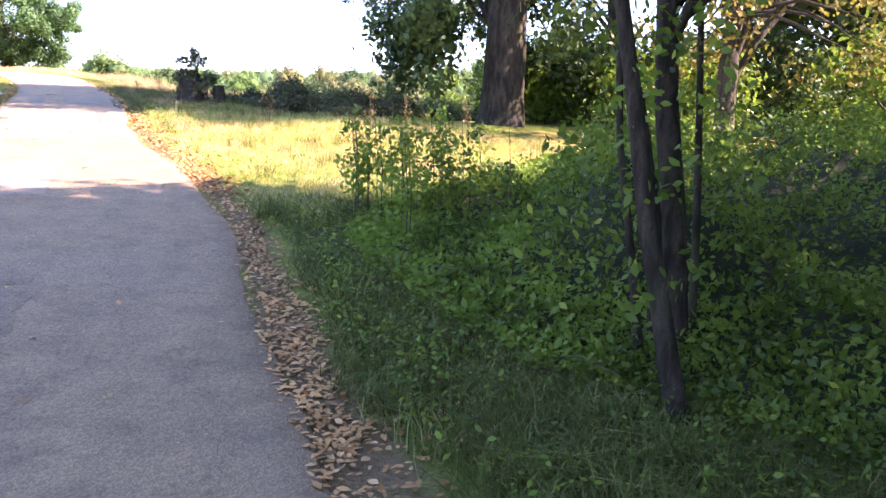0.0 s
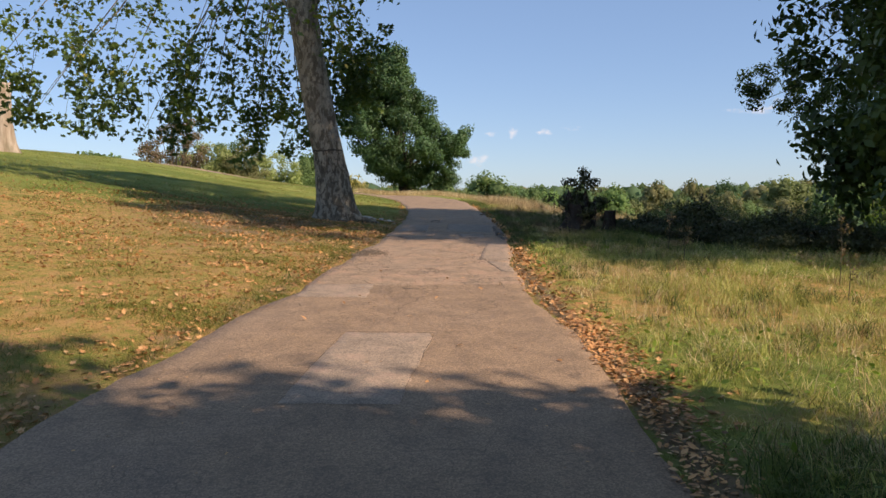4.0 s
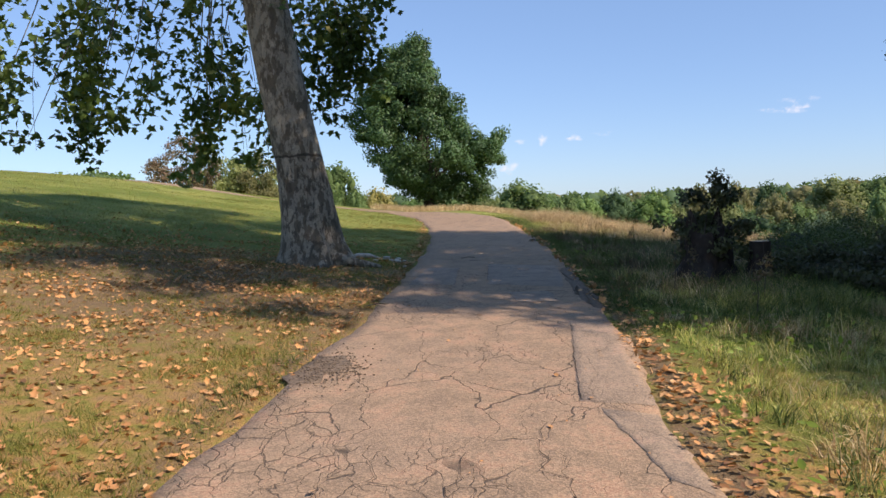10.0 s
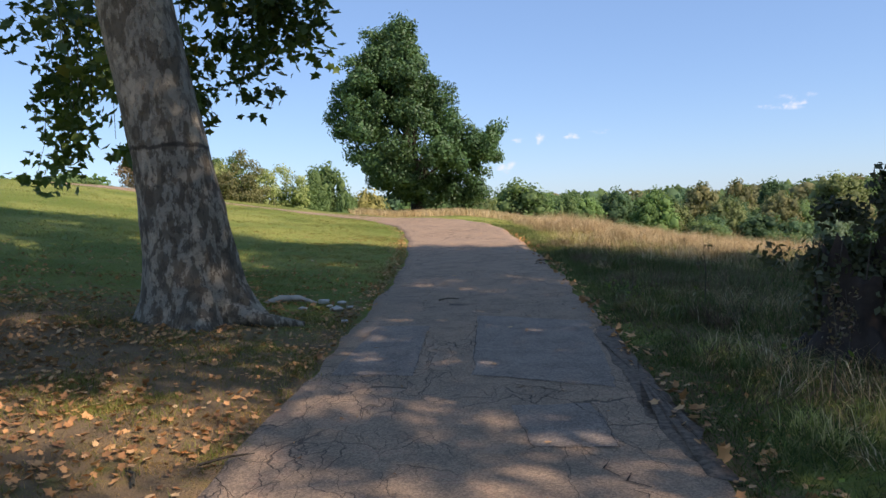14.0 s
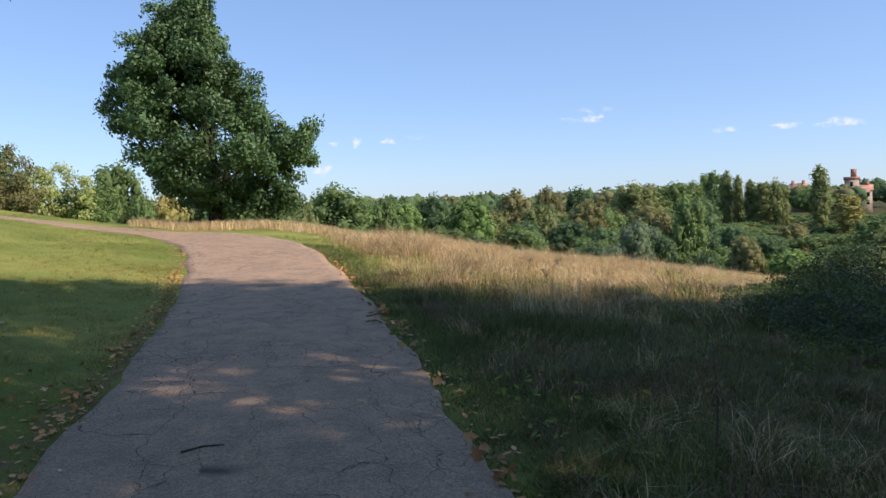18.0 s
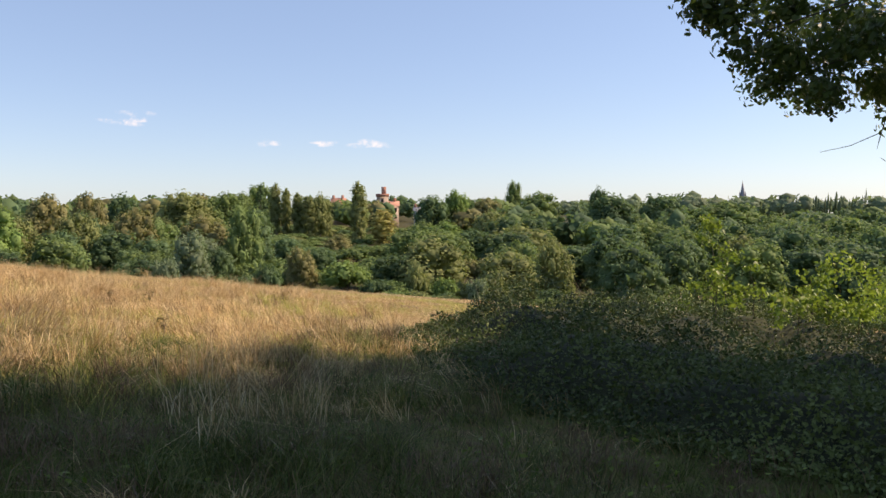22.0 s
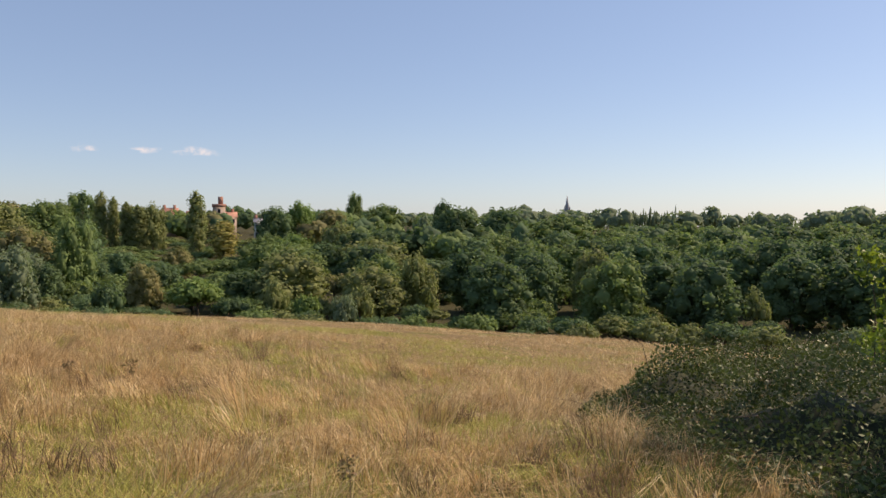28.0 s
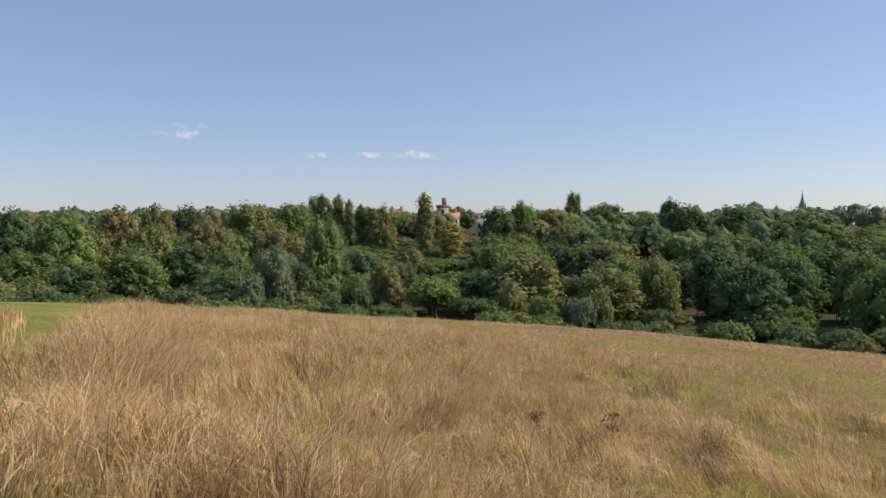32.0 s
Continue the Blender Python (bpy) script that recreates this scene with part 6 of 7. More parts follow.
def thicket(name, label, category, outline, top, n, template, size, mat, seed, stems=60, core=True, fringe=None, flat=0.3):
    """A mass of scrub over an outline on the ground. top(x, y, depth) gives its height; depth is the distance in from the outline."""
    rng = np.random.default_rng(seed)
    O = np.array(outline, dtype=float)
    A, B = O, np.roll(O, -1, axis=0)

    def depth(x, y):
        P = np.stack([x, y], -1)[..., None, :]
        d = B - A
        t = np.clip(((P - A) * d).sum(-1) / (d * d).sum(-1), 0, 1)
        dist = np.linalg.norm(P - (A + t[..., None] * d), axis=-1).min(-1)
        ins = np.zeros(np.shape(x), bool)
        for (ax, ay), (bx, by) in zip(A, B):
            c_ = ((ay > y) != (by > y)) & (x < (bx - ax) * (y - ay) / (by - ay + 1e-12) + ax)
            ins ^= c_
        return np.where(ins, dist, -dist)

    t = thing(name, (0, 0, 0), label, category)
    lo, hi = O.min(0), O.max(0)
    # dark sheet under the leaves, standing in for the shade between them
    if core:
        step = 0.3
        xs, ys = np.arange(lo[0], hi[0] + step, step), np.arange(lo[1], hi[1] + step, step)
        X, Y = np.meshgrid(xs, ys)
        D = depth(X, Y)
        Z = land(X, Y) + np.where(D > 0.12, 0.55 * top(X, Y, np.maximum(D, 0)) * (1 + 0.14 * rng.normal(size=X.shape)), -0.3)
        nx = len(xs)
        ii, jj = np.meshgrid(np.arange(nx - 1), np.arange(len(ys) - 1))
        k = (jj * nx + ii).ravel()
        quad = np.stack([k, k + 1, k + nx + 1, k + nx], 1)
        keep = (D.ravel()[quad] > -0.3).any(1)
        child("shade_core", np_mesh("shade_core", np.stack([X.ravel(), Y.ravel(), Z.ravel()], 1), [quad[keep]], m_shade_core), t)
    x, y = rng.uniform(lo[0] - 0.2, hi[0] + 0.2, n * 6), rng.uniform(lo[1] - 0.2, hi[1] + 0.2, n * 6)
    D = depth(x, y)
    k = (D > -0.12) & (rng.random(n * 6) < 0.14 + 0.86 * np.exp(-np.maximum(D, 0) / 1.8))
    x, y, D = x[k][:n], y[k][:n], np.maximum(D[k][:n], 0)
    h = top(x, y, D) * (1 + 0.10 * rng.normal(size=len(x)))
    z = land(x, y) + h * np.where(rng.random(len(x)) < 0.3 + 0.5 * sstep(D, 0, 1.2), rng.uniform(0.74, 1.06, len(x)), rng.uniform(0.08, 0.9, len(x)))
    v, f = scatter(template, np.stack([x, y, z], 1), size, rng, 0.1, flat)
    child("foliage", np_mesh("foliage", v, [f], mat), t)
    cs = []
    for _ in range(stems):      # sprigs arching out of the mass
        i = rng.integers(0, len(x))
        a, b_ = rng.uniform(0, 6.28), rng.uniform(0.15, 0.45)
        for k in np.linspace(0, 1, 6):
            cs.append((x[i] + b_ * k * math.cos(a), y[i] + b_ * k * math.sin(a), float(land(x[i], y[i])) + h[i] * (0.85 + 0.3 * math.sin(2.2 * k) * rng.uniform(0.7, 1.2))))
    v, f = leafy(np.array(cs), 0.05, 5, template, size, rng)
    child("foliage", np_mesh("foliage", v, [f], mat), t)
    for _ in range(min(stems, 160)):
        i = rng.integers(0, len(x))
        a, b_ = rng.uniform(0, 6.28), rng.uniform(0.3, 0.9)
        g0 = float(land(x[i], y[i]))
        p = [(x[i], y[i], g0 + 0.3 * h[i]), (x[i] + 0.4 * b_ * math.cos(a), y[i] + 0.4 * b_ * math.sin(a), g0 + h[i] * 1.02), (x[i] + b_ * math.cos(a), y[i] + b_ * math.sin(a), g0 + h[i] * rng.uniform(0.95, 1.2))]
        v, q = tube(p, [0.007, 0.005, 0.002], 4)
        child("stem", np_mesh("stem", v, [q], m_twig), t)
    return t


def mounds(edge_h, full_h, run, seed, box_, n, size):
    """Uneven scrub: overlapping humps of different height."""
    rng = np.random.default_rng(seed)
    cx, cy = rng.uniform(box_[0], box_[1], n), rng.uniform(box_[2], box_[3], n)
    k, s = rng.uniform(0.45, 1.15, n), size * rng.uniform(0.6, 1.4, n)

    def top(x, y, d):
        m = np.zeros(np.shape(x))
        for i in range(n):
            m = np.maximum(m, k[i] * np.exp(-((x - cx[i]) ** 2 + (y - cy[i]) ** 2) / s[i] ** 2))
        return edge_h + (full_h - edge_h) * sstep(d, 0, run) * (0.10 + 1.05 * m)
    return top


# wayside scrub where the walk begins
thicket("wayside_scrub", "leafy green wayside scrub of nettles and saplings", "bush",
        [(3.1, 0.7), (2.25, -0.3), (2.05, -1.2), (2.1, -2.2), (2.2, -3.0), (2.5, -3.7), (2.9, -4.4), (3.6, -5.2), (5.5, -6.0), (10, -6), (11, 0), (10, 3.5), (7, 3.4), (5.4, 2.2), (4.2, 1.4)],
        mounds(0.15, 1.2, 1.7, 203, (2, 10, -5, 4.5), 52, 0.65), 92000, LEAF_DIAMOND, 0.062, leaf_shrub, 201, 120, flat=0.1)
rng = np.random.default_rng(202)
spray = [(rng.uniform(2.4, 3.8), rng.uniform(-0.8, 1.1)) for _ in range(26)]
cs = []
for x, y in spray:
    g = float(land(x, y))
    cs += [(x + rng.normal() * 0.06, y + rng.normal() * 0.06, g + 0.35 + 0.09 * i) for i in range(int(rng.integers(3, 9)))]
v, f = leafy(np.array(cs), 0.11, 16, LEAF_OVAL, 0.055, rng)
tall = thing("tall_weeds", (0, 0, 0), "upright leafy weed stalks edging the scrub", "weeds")
child("foliage", np_mesh("foliage", v, [f], leaf_shrub), tall)
for x, y in spray:
    g = float(land(x, y))
    v, q = tube([(x, y, g - 0.02), (x + 0.02, y, g + 0.5), (x, y + 0.03, g + 1.0)], [0.006, 0.005, 0.002], 4)
    child("stem", np_mesh("stem", v, [q], m_twig), tall)

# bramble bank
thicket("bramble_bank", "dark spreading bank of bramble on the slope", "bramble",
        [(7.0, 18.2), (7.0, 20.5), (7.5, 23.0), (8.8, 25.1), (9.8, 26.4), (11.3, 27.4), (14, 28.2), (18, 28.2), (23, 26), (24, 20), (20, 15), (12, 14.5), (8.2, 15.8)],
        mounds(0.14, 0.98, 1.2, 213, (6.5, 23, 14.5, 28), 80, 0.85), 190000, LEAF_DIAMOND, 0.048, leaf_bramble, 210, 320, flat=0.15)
rng = np.random.default_rng(211)
shoots = thing("bramble_shoots", (0, 0, 0), "sunlit young shoots rising from the bramble bank", "bramble")
cs = []
for cx, cy, hh, n in ((16.8, 24.5, 1.75, 14), (16.9, 24.3, 1.3, 10), (17.6, 24.0, 0.9, 10), (19.0, 23.3, 1.0, 12), (19.8, 23.0, 1.35, 16), (20.4, 22.7, 1.2, 12), (18.4, 22.2, 0.7, 10), (15.8, 24.0, 0.7, 8), (21.2, 22.5, 0.9, 10), (17.2, 22.4, 0.6, 12), (16.2, 22.6, 0.5, 10), (19.4, 21.6, 0.6, 12)):
    g = float(land(cx, cy)) + 0.75
    v, q = tube([(cx, cy, g - 0.6), (cx + 0.1, cy, g + hh * 0.5), (cx - 0.05, cy + 0.1, g + hh)], [0.012, 0.009, 0.003], 5)
    child("stem", np_mesh("stem", v, [q], m_twig), shoots)
    cs += [(cx + rng.normal() * 0.22, cy + rng.normal() * 0.22, g + hh * rng.random()) for _ in range(n)]
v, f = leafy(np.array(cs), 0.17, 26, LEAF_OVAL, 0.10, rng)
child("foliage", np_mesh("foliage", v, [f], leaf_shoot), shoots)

# dark thorny hedge with old stumps
thicket("thorn_hedge", "dark tangled hedge of thorn and ivy", "hedge",
        [(4.9, 15.9), (4.75, 14.6), (5.0, 13.4), (5.6, 12.2), (6.6, 11.0), (8.2, 10.6), (9.2, 11.6), (8.8, 13.5), (6.5, 16), (5.6, 16.4)],
        mounds(0.24, 0.80, 0.9, 223, (3.4, 9, 8.5, 16.5), 40, 0.55), 52000, LEAF_WIDE, 0.05, leaf_hedge, 220, 260, flat=0.2)
rng = np.random.default_rng(221)
gs = float(land(3.7, 14.7))
cs = [(3.68 + rng.normal() * 0.20, 14.75 + rng.normal() * 0.22, gs + rng.uniform(0.3, 0.86)) for _ in range(44)] + [(4.1 + rng.normal() * 0.22, 14.9 + rng.normal() * 0.25, gs + rng.uniform(0.3, 0.8)) for _ in range(26)] + [(3.45 + 0.1 * i, 14.6 + 0.1 * math.sin(i), gs + rng.uniform(0.95, 1.25)) for i in range(8)] + [(3.80 + 0.04 * math.sin(2 * i), 14.3, gs + 1.05 + 0.07 * i) for i in range(6)]
v, f = leafy(np.array(cs), 0.12, 60, LEAF_DIAMOND, 0.065, rng)
ivy = thing("ivy_clump", (0, 0, 0), "dark ivy and sprouts growing over an old stump", "ivy")
child("foliage", np_mesh("foliage", v, [f], leaf_hedge), ivy)
for i in range(9):
    a_ = i * 0.7
    p = [(3.68 + 0.27 * math.cos(a_ + 0.5 * k), 14.65 + 0.27 * math.sin(a_ + 0.5 * k), gs - 0.03 + 0.95 * k) for k in np.linspace(0, 1, 6)]
    v, q = tube(p, np.linspace(0.014, 0.005, 6), 5)
    child("stem", np_mesh("stem", v, [q], m_twig), ivy)


def old_stump(x, y, hgt, rad, seed, label, lobes=5, cut=False):
    """A stump: fluted, flaring into roots, its top sawn flat or broken and jagged."""
    rng = np.random.default_rng(seed)
    g = float(land(x, y))
    t = thing("old_stump", (0, 0, 0), label, "tree stump")
    sides, rings = 26, 14
    a = np.linspace(0, 2 * np.pi, sides, endpoint=False)
    ph = rng.uniform(0, 6.28, 3)
    v = []
    for i in range(rings):
        k = i / (rings - 1)
        r_ = rad * (0.82 + 0.75 * (1 - k) ** 4) * (1 + 0.16 * np.sin(lobes * a + ph[0] + 0.8 * k) * (1 - 0.4 * k) + 0.07 * np.sin(9 * a + ph[1] + 2 * k) + 0.03 * rng.normal(size=sides))
        z = g - 0.06 + (hgt + 0.06) * k + (0 if cut or i < rings - 2 else 1) * hgt * 0.22 * (np.sin(2 * a + ph[2]) + 0.5 * np.sin(7 * a) + 0.35 * rng.normal(size=sides)) * (i - rings + 3) / 2
        v.append(np.stack([x + r_ * np.cos(a) + 0.10 * k * rad, y + r_ * np.sin(a), z * np.ones(sides)], 1))
    v.append(np.array([[x + 0.1 * rad, y, g + hgt * (0.985 if cut else 0.72)]]))
    v = np.concatenate(v)
    i, j = np.meshgrid(np.arange(rings - 1), np.arange(sides), indexing="ij")
    q = np.stack([i * sides + j, i * sides + (j + 1) % sides, (i + 1) * sides + (j + 1) % sides, (i + 1) * sides + j], -1).reshape(-1, 4)
    child("trunk", np_mesh("trunk", v[:-1], [q], m_char), t)
    top = np.array([((rings - 1) * sides + k, (rings - 1) * sides + (k + 1) % sides, rings * sides) for k in range(sides)])
    child("top", np_mesh("top", v[-sides - 1:], [top - (rings - 1) * sides], m_stick if cut else m_char), t, "pale sawn top" if cut else "")
    for k in range(lobes):
        an = (np.pi / 2 - ph[0] + 2 * np.pi * k) / lobes
        ln = rad * rng.uniform(1.9, 2.8)
        p = [(x + rad * 0.7 * math.cos(an), y + rad * 0.7 * math.sin(an), g + 0.34 * hgt), (x + rad * 1.3 * math.cos(an), y + rad * 1.3 * math.sin(an), g + 0.10 * hgt), (x + ln * math.cos(an), y + ln * math.sin(an), float(land(x + ln * math.cos(an), y + ln * math.sin(an))) - 0.03)]
        w, qq = tube(p, [rad * 0.30, rad * 0.26, rad * 0.12], 8)
        w += rng.normal(size=w.shape) * 0.008
        child("root", np_mesh("root", w, [qq], m_char), t)


old_stump(3.68, 14.62, 0.72, 0.30, 231, "rotting hollow tree stump, dark and ivy-covered")
old_stump(4.42, 14.55, 0.55, 0.15, 232, "short sawn stump with a pale cut top", 4, True)
old_stump(4.05, 15.0, 0.62, 0.20, 233, "broken dark stump wrapped in ivy stems", 5)

# tall weeds standing in the verge
weed_rng = np.random.default_rng(240)
for x, y, hgt in ((3.0, 13.6, 0.75), (3.3, 16.9, 0.8), (2.9, 18.4, 0.5), (4.4, 10.4, 0.8), (4.0, 8.5, 0.6), (5.3, 6.6, 0.9), (5.8, 6.2, 0.8), (4.9, 5.7, 0.55), (6.5, 5.2, 0.9), (3.4, 14.2, 0.6), (3.2, 11.6, 0.5), (3.6, 12.4, 0.7), (8.3, 33.6, 0.36), (8.9, 33.1, 0.38), (6.3, 27.2, 0.4)):
    g = float(land(x, y))
    w = thing("weed", (x, y, g), "dead seed-headed dock stalk standing in rough grass", "weed", "weed stalks in the verge")
    v, q = tube([(0, 0, -0.02), (0.03, 0.02, hgt * 0.5), (0.02, 0.06, hgt)], [0.006, 0.005, 0.002], 4)
    child("stem", np_mesh("stem", v, [q], m_twig), w)
    cs = np.array([(0.03 + weed_rng.normal() * 0.04, 0.04 + weed_rng.normal() * 0.04, hgt * (0.45 + 0.5 * weed_rng.random())) for _ in range(9)])
    v, f = leafy(cs, 0.05, 10, LEAF_DIAMOND, 0.035, weed_rng)
    tagged(child("seed_head", np_mesh("seed_head", v, [f], leaf_thorn), w), kind="stuff")

# ---- repairs and breaks in the asphalt ----
def slab_patch(name, label, corners, mat, lift=0.006, seed=1, ragged=0.010):
    """A thin repair lying on the path, its outline slightly ragged."""
    rng = np.random.default_rng(seed)
    C = np.array(corners, dtype=float)
    ring = []
    for a, b_ in zip(C, np.roll(C, -1, axis=0)):
        n = max(2, int(np.linalg.norm(b_ - a) / 0.12))
        for i in range(n):
            ring.append(a + (b_ - a) * i / n + rng.normal(size=2) * ragged)
    ring = np.array(ring)
    mid = ring.mean(0)
    rings = [mid + (ring - mid) * s for s in (1.0, 0.99, 0.66, 0.33)]
    vs = [np.column_stack([r, land(r[:, 0], r[:, 1]) + 0.02 + 0.006 * np.sin(3.1 * r[:, 0]) * np.sin(1.7 * r[:, 1]) + (lift if i else 0.002)]) for i, r in enumerate(rings)]
    n = len(ring)
    v = np.concatenate(vs + [[np.append(mid, float(land(*mid)) + 0.02 + lift)]])
    q = np.concatenate([np.stack([o + np.arange(n), o + (np.arange(n) + 1) % n, o + n + (np.arange(n) + 1) % n, o + n + np.arange(n)], 1) for o in (0, n, 2 * n)])
    tri = np.stack([3 * n + np.arange(n), 3 * n + (np.arange(n) + 1) % n, np.full(n, 4 * n)], 1)
    return tagged(new(name, np_mesh(name, v, [q, tri], mat)), label, "path patch", kind="structure")


def crack(points, width, seed, wander=0.028):
    rng = np.random.default_rng(seed)
    P = np.array(points, dtype=float)
    t = np.linspace(0, len(P) - 1, 12 * (len(P) - 1) + 1)
    c_ = np.stack([np.interp(t, range(len(P)), P[:, i]) for i in range(2)], 1) + rng.normal(size=(len(t), 2)) * wander
    d = np.gradient(c_, axis=0)
    nrm = np.stack([-d[:, 1], d[:, 0]], 1) / (np.linalg.norm(d, axis=1, keepdims=True) + 1e-9)
    w = width * rng.uniform(0.3, 1.3, len(t))[:, None] * np.sin(np.linspace(0.15, np.pi - 0.1, len(t)))[:, None]
    e = [c_ + nrm * w, c_ - nrm * w]
    v = np.concatenate([np.column_stack([k_, land(k_[:, 0], k_[:, 1]) + 0.0265 + 0.006 * np.sin(3.1 * k_[:, 0]) * np.sin(1.7 * k_[:, 1])]) for k_ in e])
    n = len(t)
    q = np.stack([np.arange(n - 1), np.arange(1, n), n + np.arange(1, n), n + np.arange(n - 1)], 1)
    return tagged(new("path_crack", np_mesh("path_crack", v, [q], m_char)), "long dark crack across the asphalt", "crack", kind="structure")

slab_patch("asphalt_patch", "old grey-blue worn patch in the path", [(-1.51, -0.61), (-0.45, -0.66), (-0.31, -1.11), (-0.41, -1.64), (-0.65, -2.17), (-0.9, -2.41), (-1.9, -2.2)], m_patch_old, 0.004, 309, 0.02)
slab_patch("asphalt_patch", "square grey asphalt repair in the path", [(-0.58, 4.0), (0.19, 3.9), (-0.08, 2.0), (-0.85, 2.05)], m_patch, 0.004, 301)
slab_patch("asphalt_patch", "long grey asphalt repair along the path's edge", [(1.39, 11.6), (1.72, 11.3), (1.46, 8.75), (1.02, 8.88)], m_patch, 0.004, 302)
slab_patch("asphalt_patch", "worn dark repair at the path's edge", [(1.12, 8.72), (1.42, 8.55), (1.36, 7.4), (1.2, 7.6)], m_patch, 0.004, 303)
slab_patch("asphalt_patch", "wide grey asphalt repair across the path", [(-1.2, 6.5), (-0.45, 6.45), (-0.5, 5.6), (-1.28, 5.7)], m_patch, 0.004, 304)
slab_patch("asphalt_patch", "dark asphalt repair under the plane", [(-0.30, 14.4), (-0.2, 15.3), (-0.08, 16.3), (0.42, 16.2), (0.32, 14.34)], m_patch_dark, 0.004, 305)
slab_patch("asphalt_patch", "large dark asphalt repair beside the verge", [(0.75, 14.3), (0.9, 16.7), (1.95, 16.2), (1.68, 13.8)], m_patch_dark, 0.004, 306)
slab_patch("asphalt_patch", "small dark rectangular asphalt repair", [(0.96, 13.5), (1.46, 13.47), (1.44, 12.7), (1.0, 12.75)], m_patch_dark, 0.004, 307)
slab_patch("crumbled_edge", "crumbled gravelly hole at the path's edge", [(-0.95, 9.45), (-0.92, 9.8), (-0.82, 10.3), (-0.6, 10.22), (-0.52, 9.95), (-0.66, 9.8), (-0.7, 9.5)], m_gravel, 0.004, 308, 0.04)
slab_patch("crumbled_edge", "dark crumbled strip along the path's edge", [(1.70, 13.2), (1.80, 14.0), (1.84, 15.0), (1.96, 15.9), (2.08, 15.9), (2.0, 14.6), (1.93, 13.2), (1.86, 12.2), (1.76, 12.3)], m_gravel, 0.004, 310, 0.015)
grit = np.random.default_rng(309)
gxy = np.stack([grit.normal(-0.68, 0.14, 520), grit.normal(9.85, 0.28, 520)], 1)
parts = []
for x_, y_ in gxy:
    s_ = grit.uniform(0.004, 0.011)
    parts.append(lumpy((x_, y_, float(land(x_, y_)) + 0.028 + 0.3 * s_), (s_, s_, 0.6 * s_), grit, ico(1), 0.2))
v, f = merge(parts)
tagged(new("loose_gravel", np_mesh("loose_gravel", v, [f], m_gravel)), "loose gravel broken from the path's crumbled edge", "gravel", kind="stuff")
for i, (pts, w) in enumerate((([(-0.91, -2.38), (-0.7, -2.29), (-0.53, -2.08), (-0.39, -1.95)], 0.010), ([(-0.5, -0.93), (-0.38, -0.76), (-0.23, -0.87)], 0.008), ([(-1.5, -0.65), (-1.34, -0.56), (-0.94, -0.65), (-0.48, -0.7)], 0.007),
                              ([(0.41, 7.32), (0.3, 6.2), (-0.03, 5.2), (-0.27, 4.31)], 0.007), ([(-0.42, 4.46), (-0.44, 5.23), (-0.37, 5.78)], 0.006), ([(-0.03, 6.71), (-0.07, 5.91), (0.04, 5.2)], 0.006),
                              ([(1.27, 12.67), (1.38, 12.29), (1.5, 11.9)], 0.012), ([(0.91, 14.02), (1.2, 13.84), (1.52, 13.0)], 0.010), ([(1.33, 17.25), (1.49, 17.44), (1.63, 17.34)], 0.010),
                              ([(0.95, 17.2), (0.9, 16.5), (0.83, 15.8), (0.75, 14.3)], 0.006), ([(1.58, 18.55), (1.59, 17.58), (1.62, 16.62)], 0.007), ([(0.72, 8.9), (0.66, 7.9), (0.86, 6.9), (0.7, 6.0)], 0.007),
                              ([(0.25, 8.3), (0.2, 7.4), (0.34, 6.6)], 0.007), ([(0.35, 11.4), (0.5, 10.6), (0.42, 9.8), (0.55, 9.2)], 0.006), ([(2.0, 20.0), (1.85, 21.2), (1.95, 22.4)], 0.008), ([(2.15, 21.8), (1.9, 22.6), (2.05, 23.5)], 0.008))):
    crack(pts, 0.42 * w, 320 + i)

# tarred seams round the repairs
for i, pts in enumerate(([(-0.85, 2.05), (-0.58, 4.0), (0.19, 3.9), (-0.08, 2.0)], [(1.40, 11.6), (1.2, 10.2), (1.02, 8.88), (1.3, 8.8)], [(0.75, 14.3), (0.83, 15.5), (0.9, 16.7)], [(0.75, 14.3), (1.2, 14.05), (1.68, 13.8)],
                         [(-0.30, 14.4), (0.0, 14.37), (0.32, 14.34)], [(0.32, 14.34), (0.38, 15.3), (0.42, 16.2)], [(1.46, 13.47), (1.44, 12.7), (1.0, 12.75), (0.96, 13.5)])):
    crack(pts, 0.003, 360 + i, 0.006)

# pale surface root and flints by the plane
rng = np.random.default_rng(330)


def on_land(x, y, dz=0.0):
    return (x, y, float(land(x, y)) + dz)


v, q = tube([on_land(-1.45, 17.45, -0.01), on_land(-1.3, 17.6, 0.03), on_land(-1.12, 17.72, 0.03), on_land(-0.9, 17.72, -0.015)], [0.03, 0.045, 0.04, 0.02], 8)
tagged(new("surface_root", np_mesh("surface_root", v, [q], m_stick, smooth=True)), "pale worn root lying along the ground", "root")
v, q = tube([on_land(-1.5, 16.2, 0.10), on_land(-1.15, 16.1, 0.05), on_land(-0.8, 16.25, 0.0)], [0.12, 0.08, 0.04], 8)
tagged(new("surface_root", np_mesh("surface_root", v, [q], m_plane, smooth=True)), "mottled root spreading from the plane's foot", "root")
for x, y, s in ((-0.82, 17.68, 0.07), (-0.62, 17.74, 0.05), (-0.61, 17.23, 0.075), (-0.96, 17.13, 0.05), (-0.5, 17.5, 0.04), (-0.72, 17.45, 0.035), (-0.45, 16.6, 0.04)):
    v, f = lumpy(on_land(x, y, s * 0.3), (s, s * 0.7, s * 0.45), rng, ICO2, 0.25)
    tagged(new("stone", np_mesh("stone", v, [f], m_stone)), "pale rough flint lying on bare soil", "stone", "flints by the plane tree")
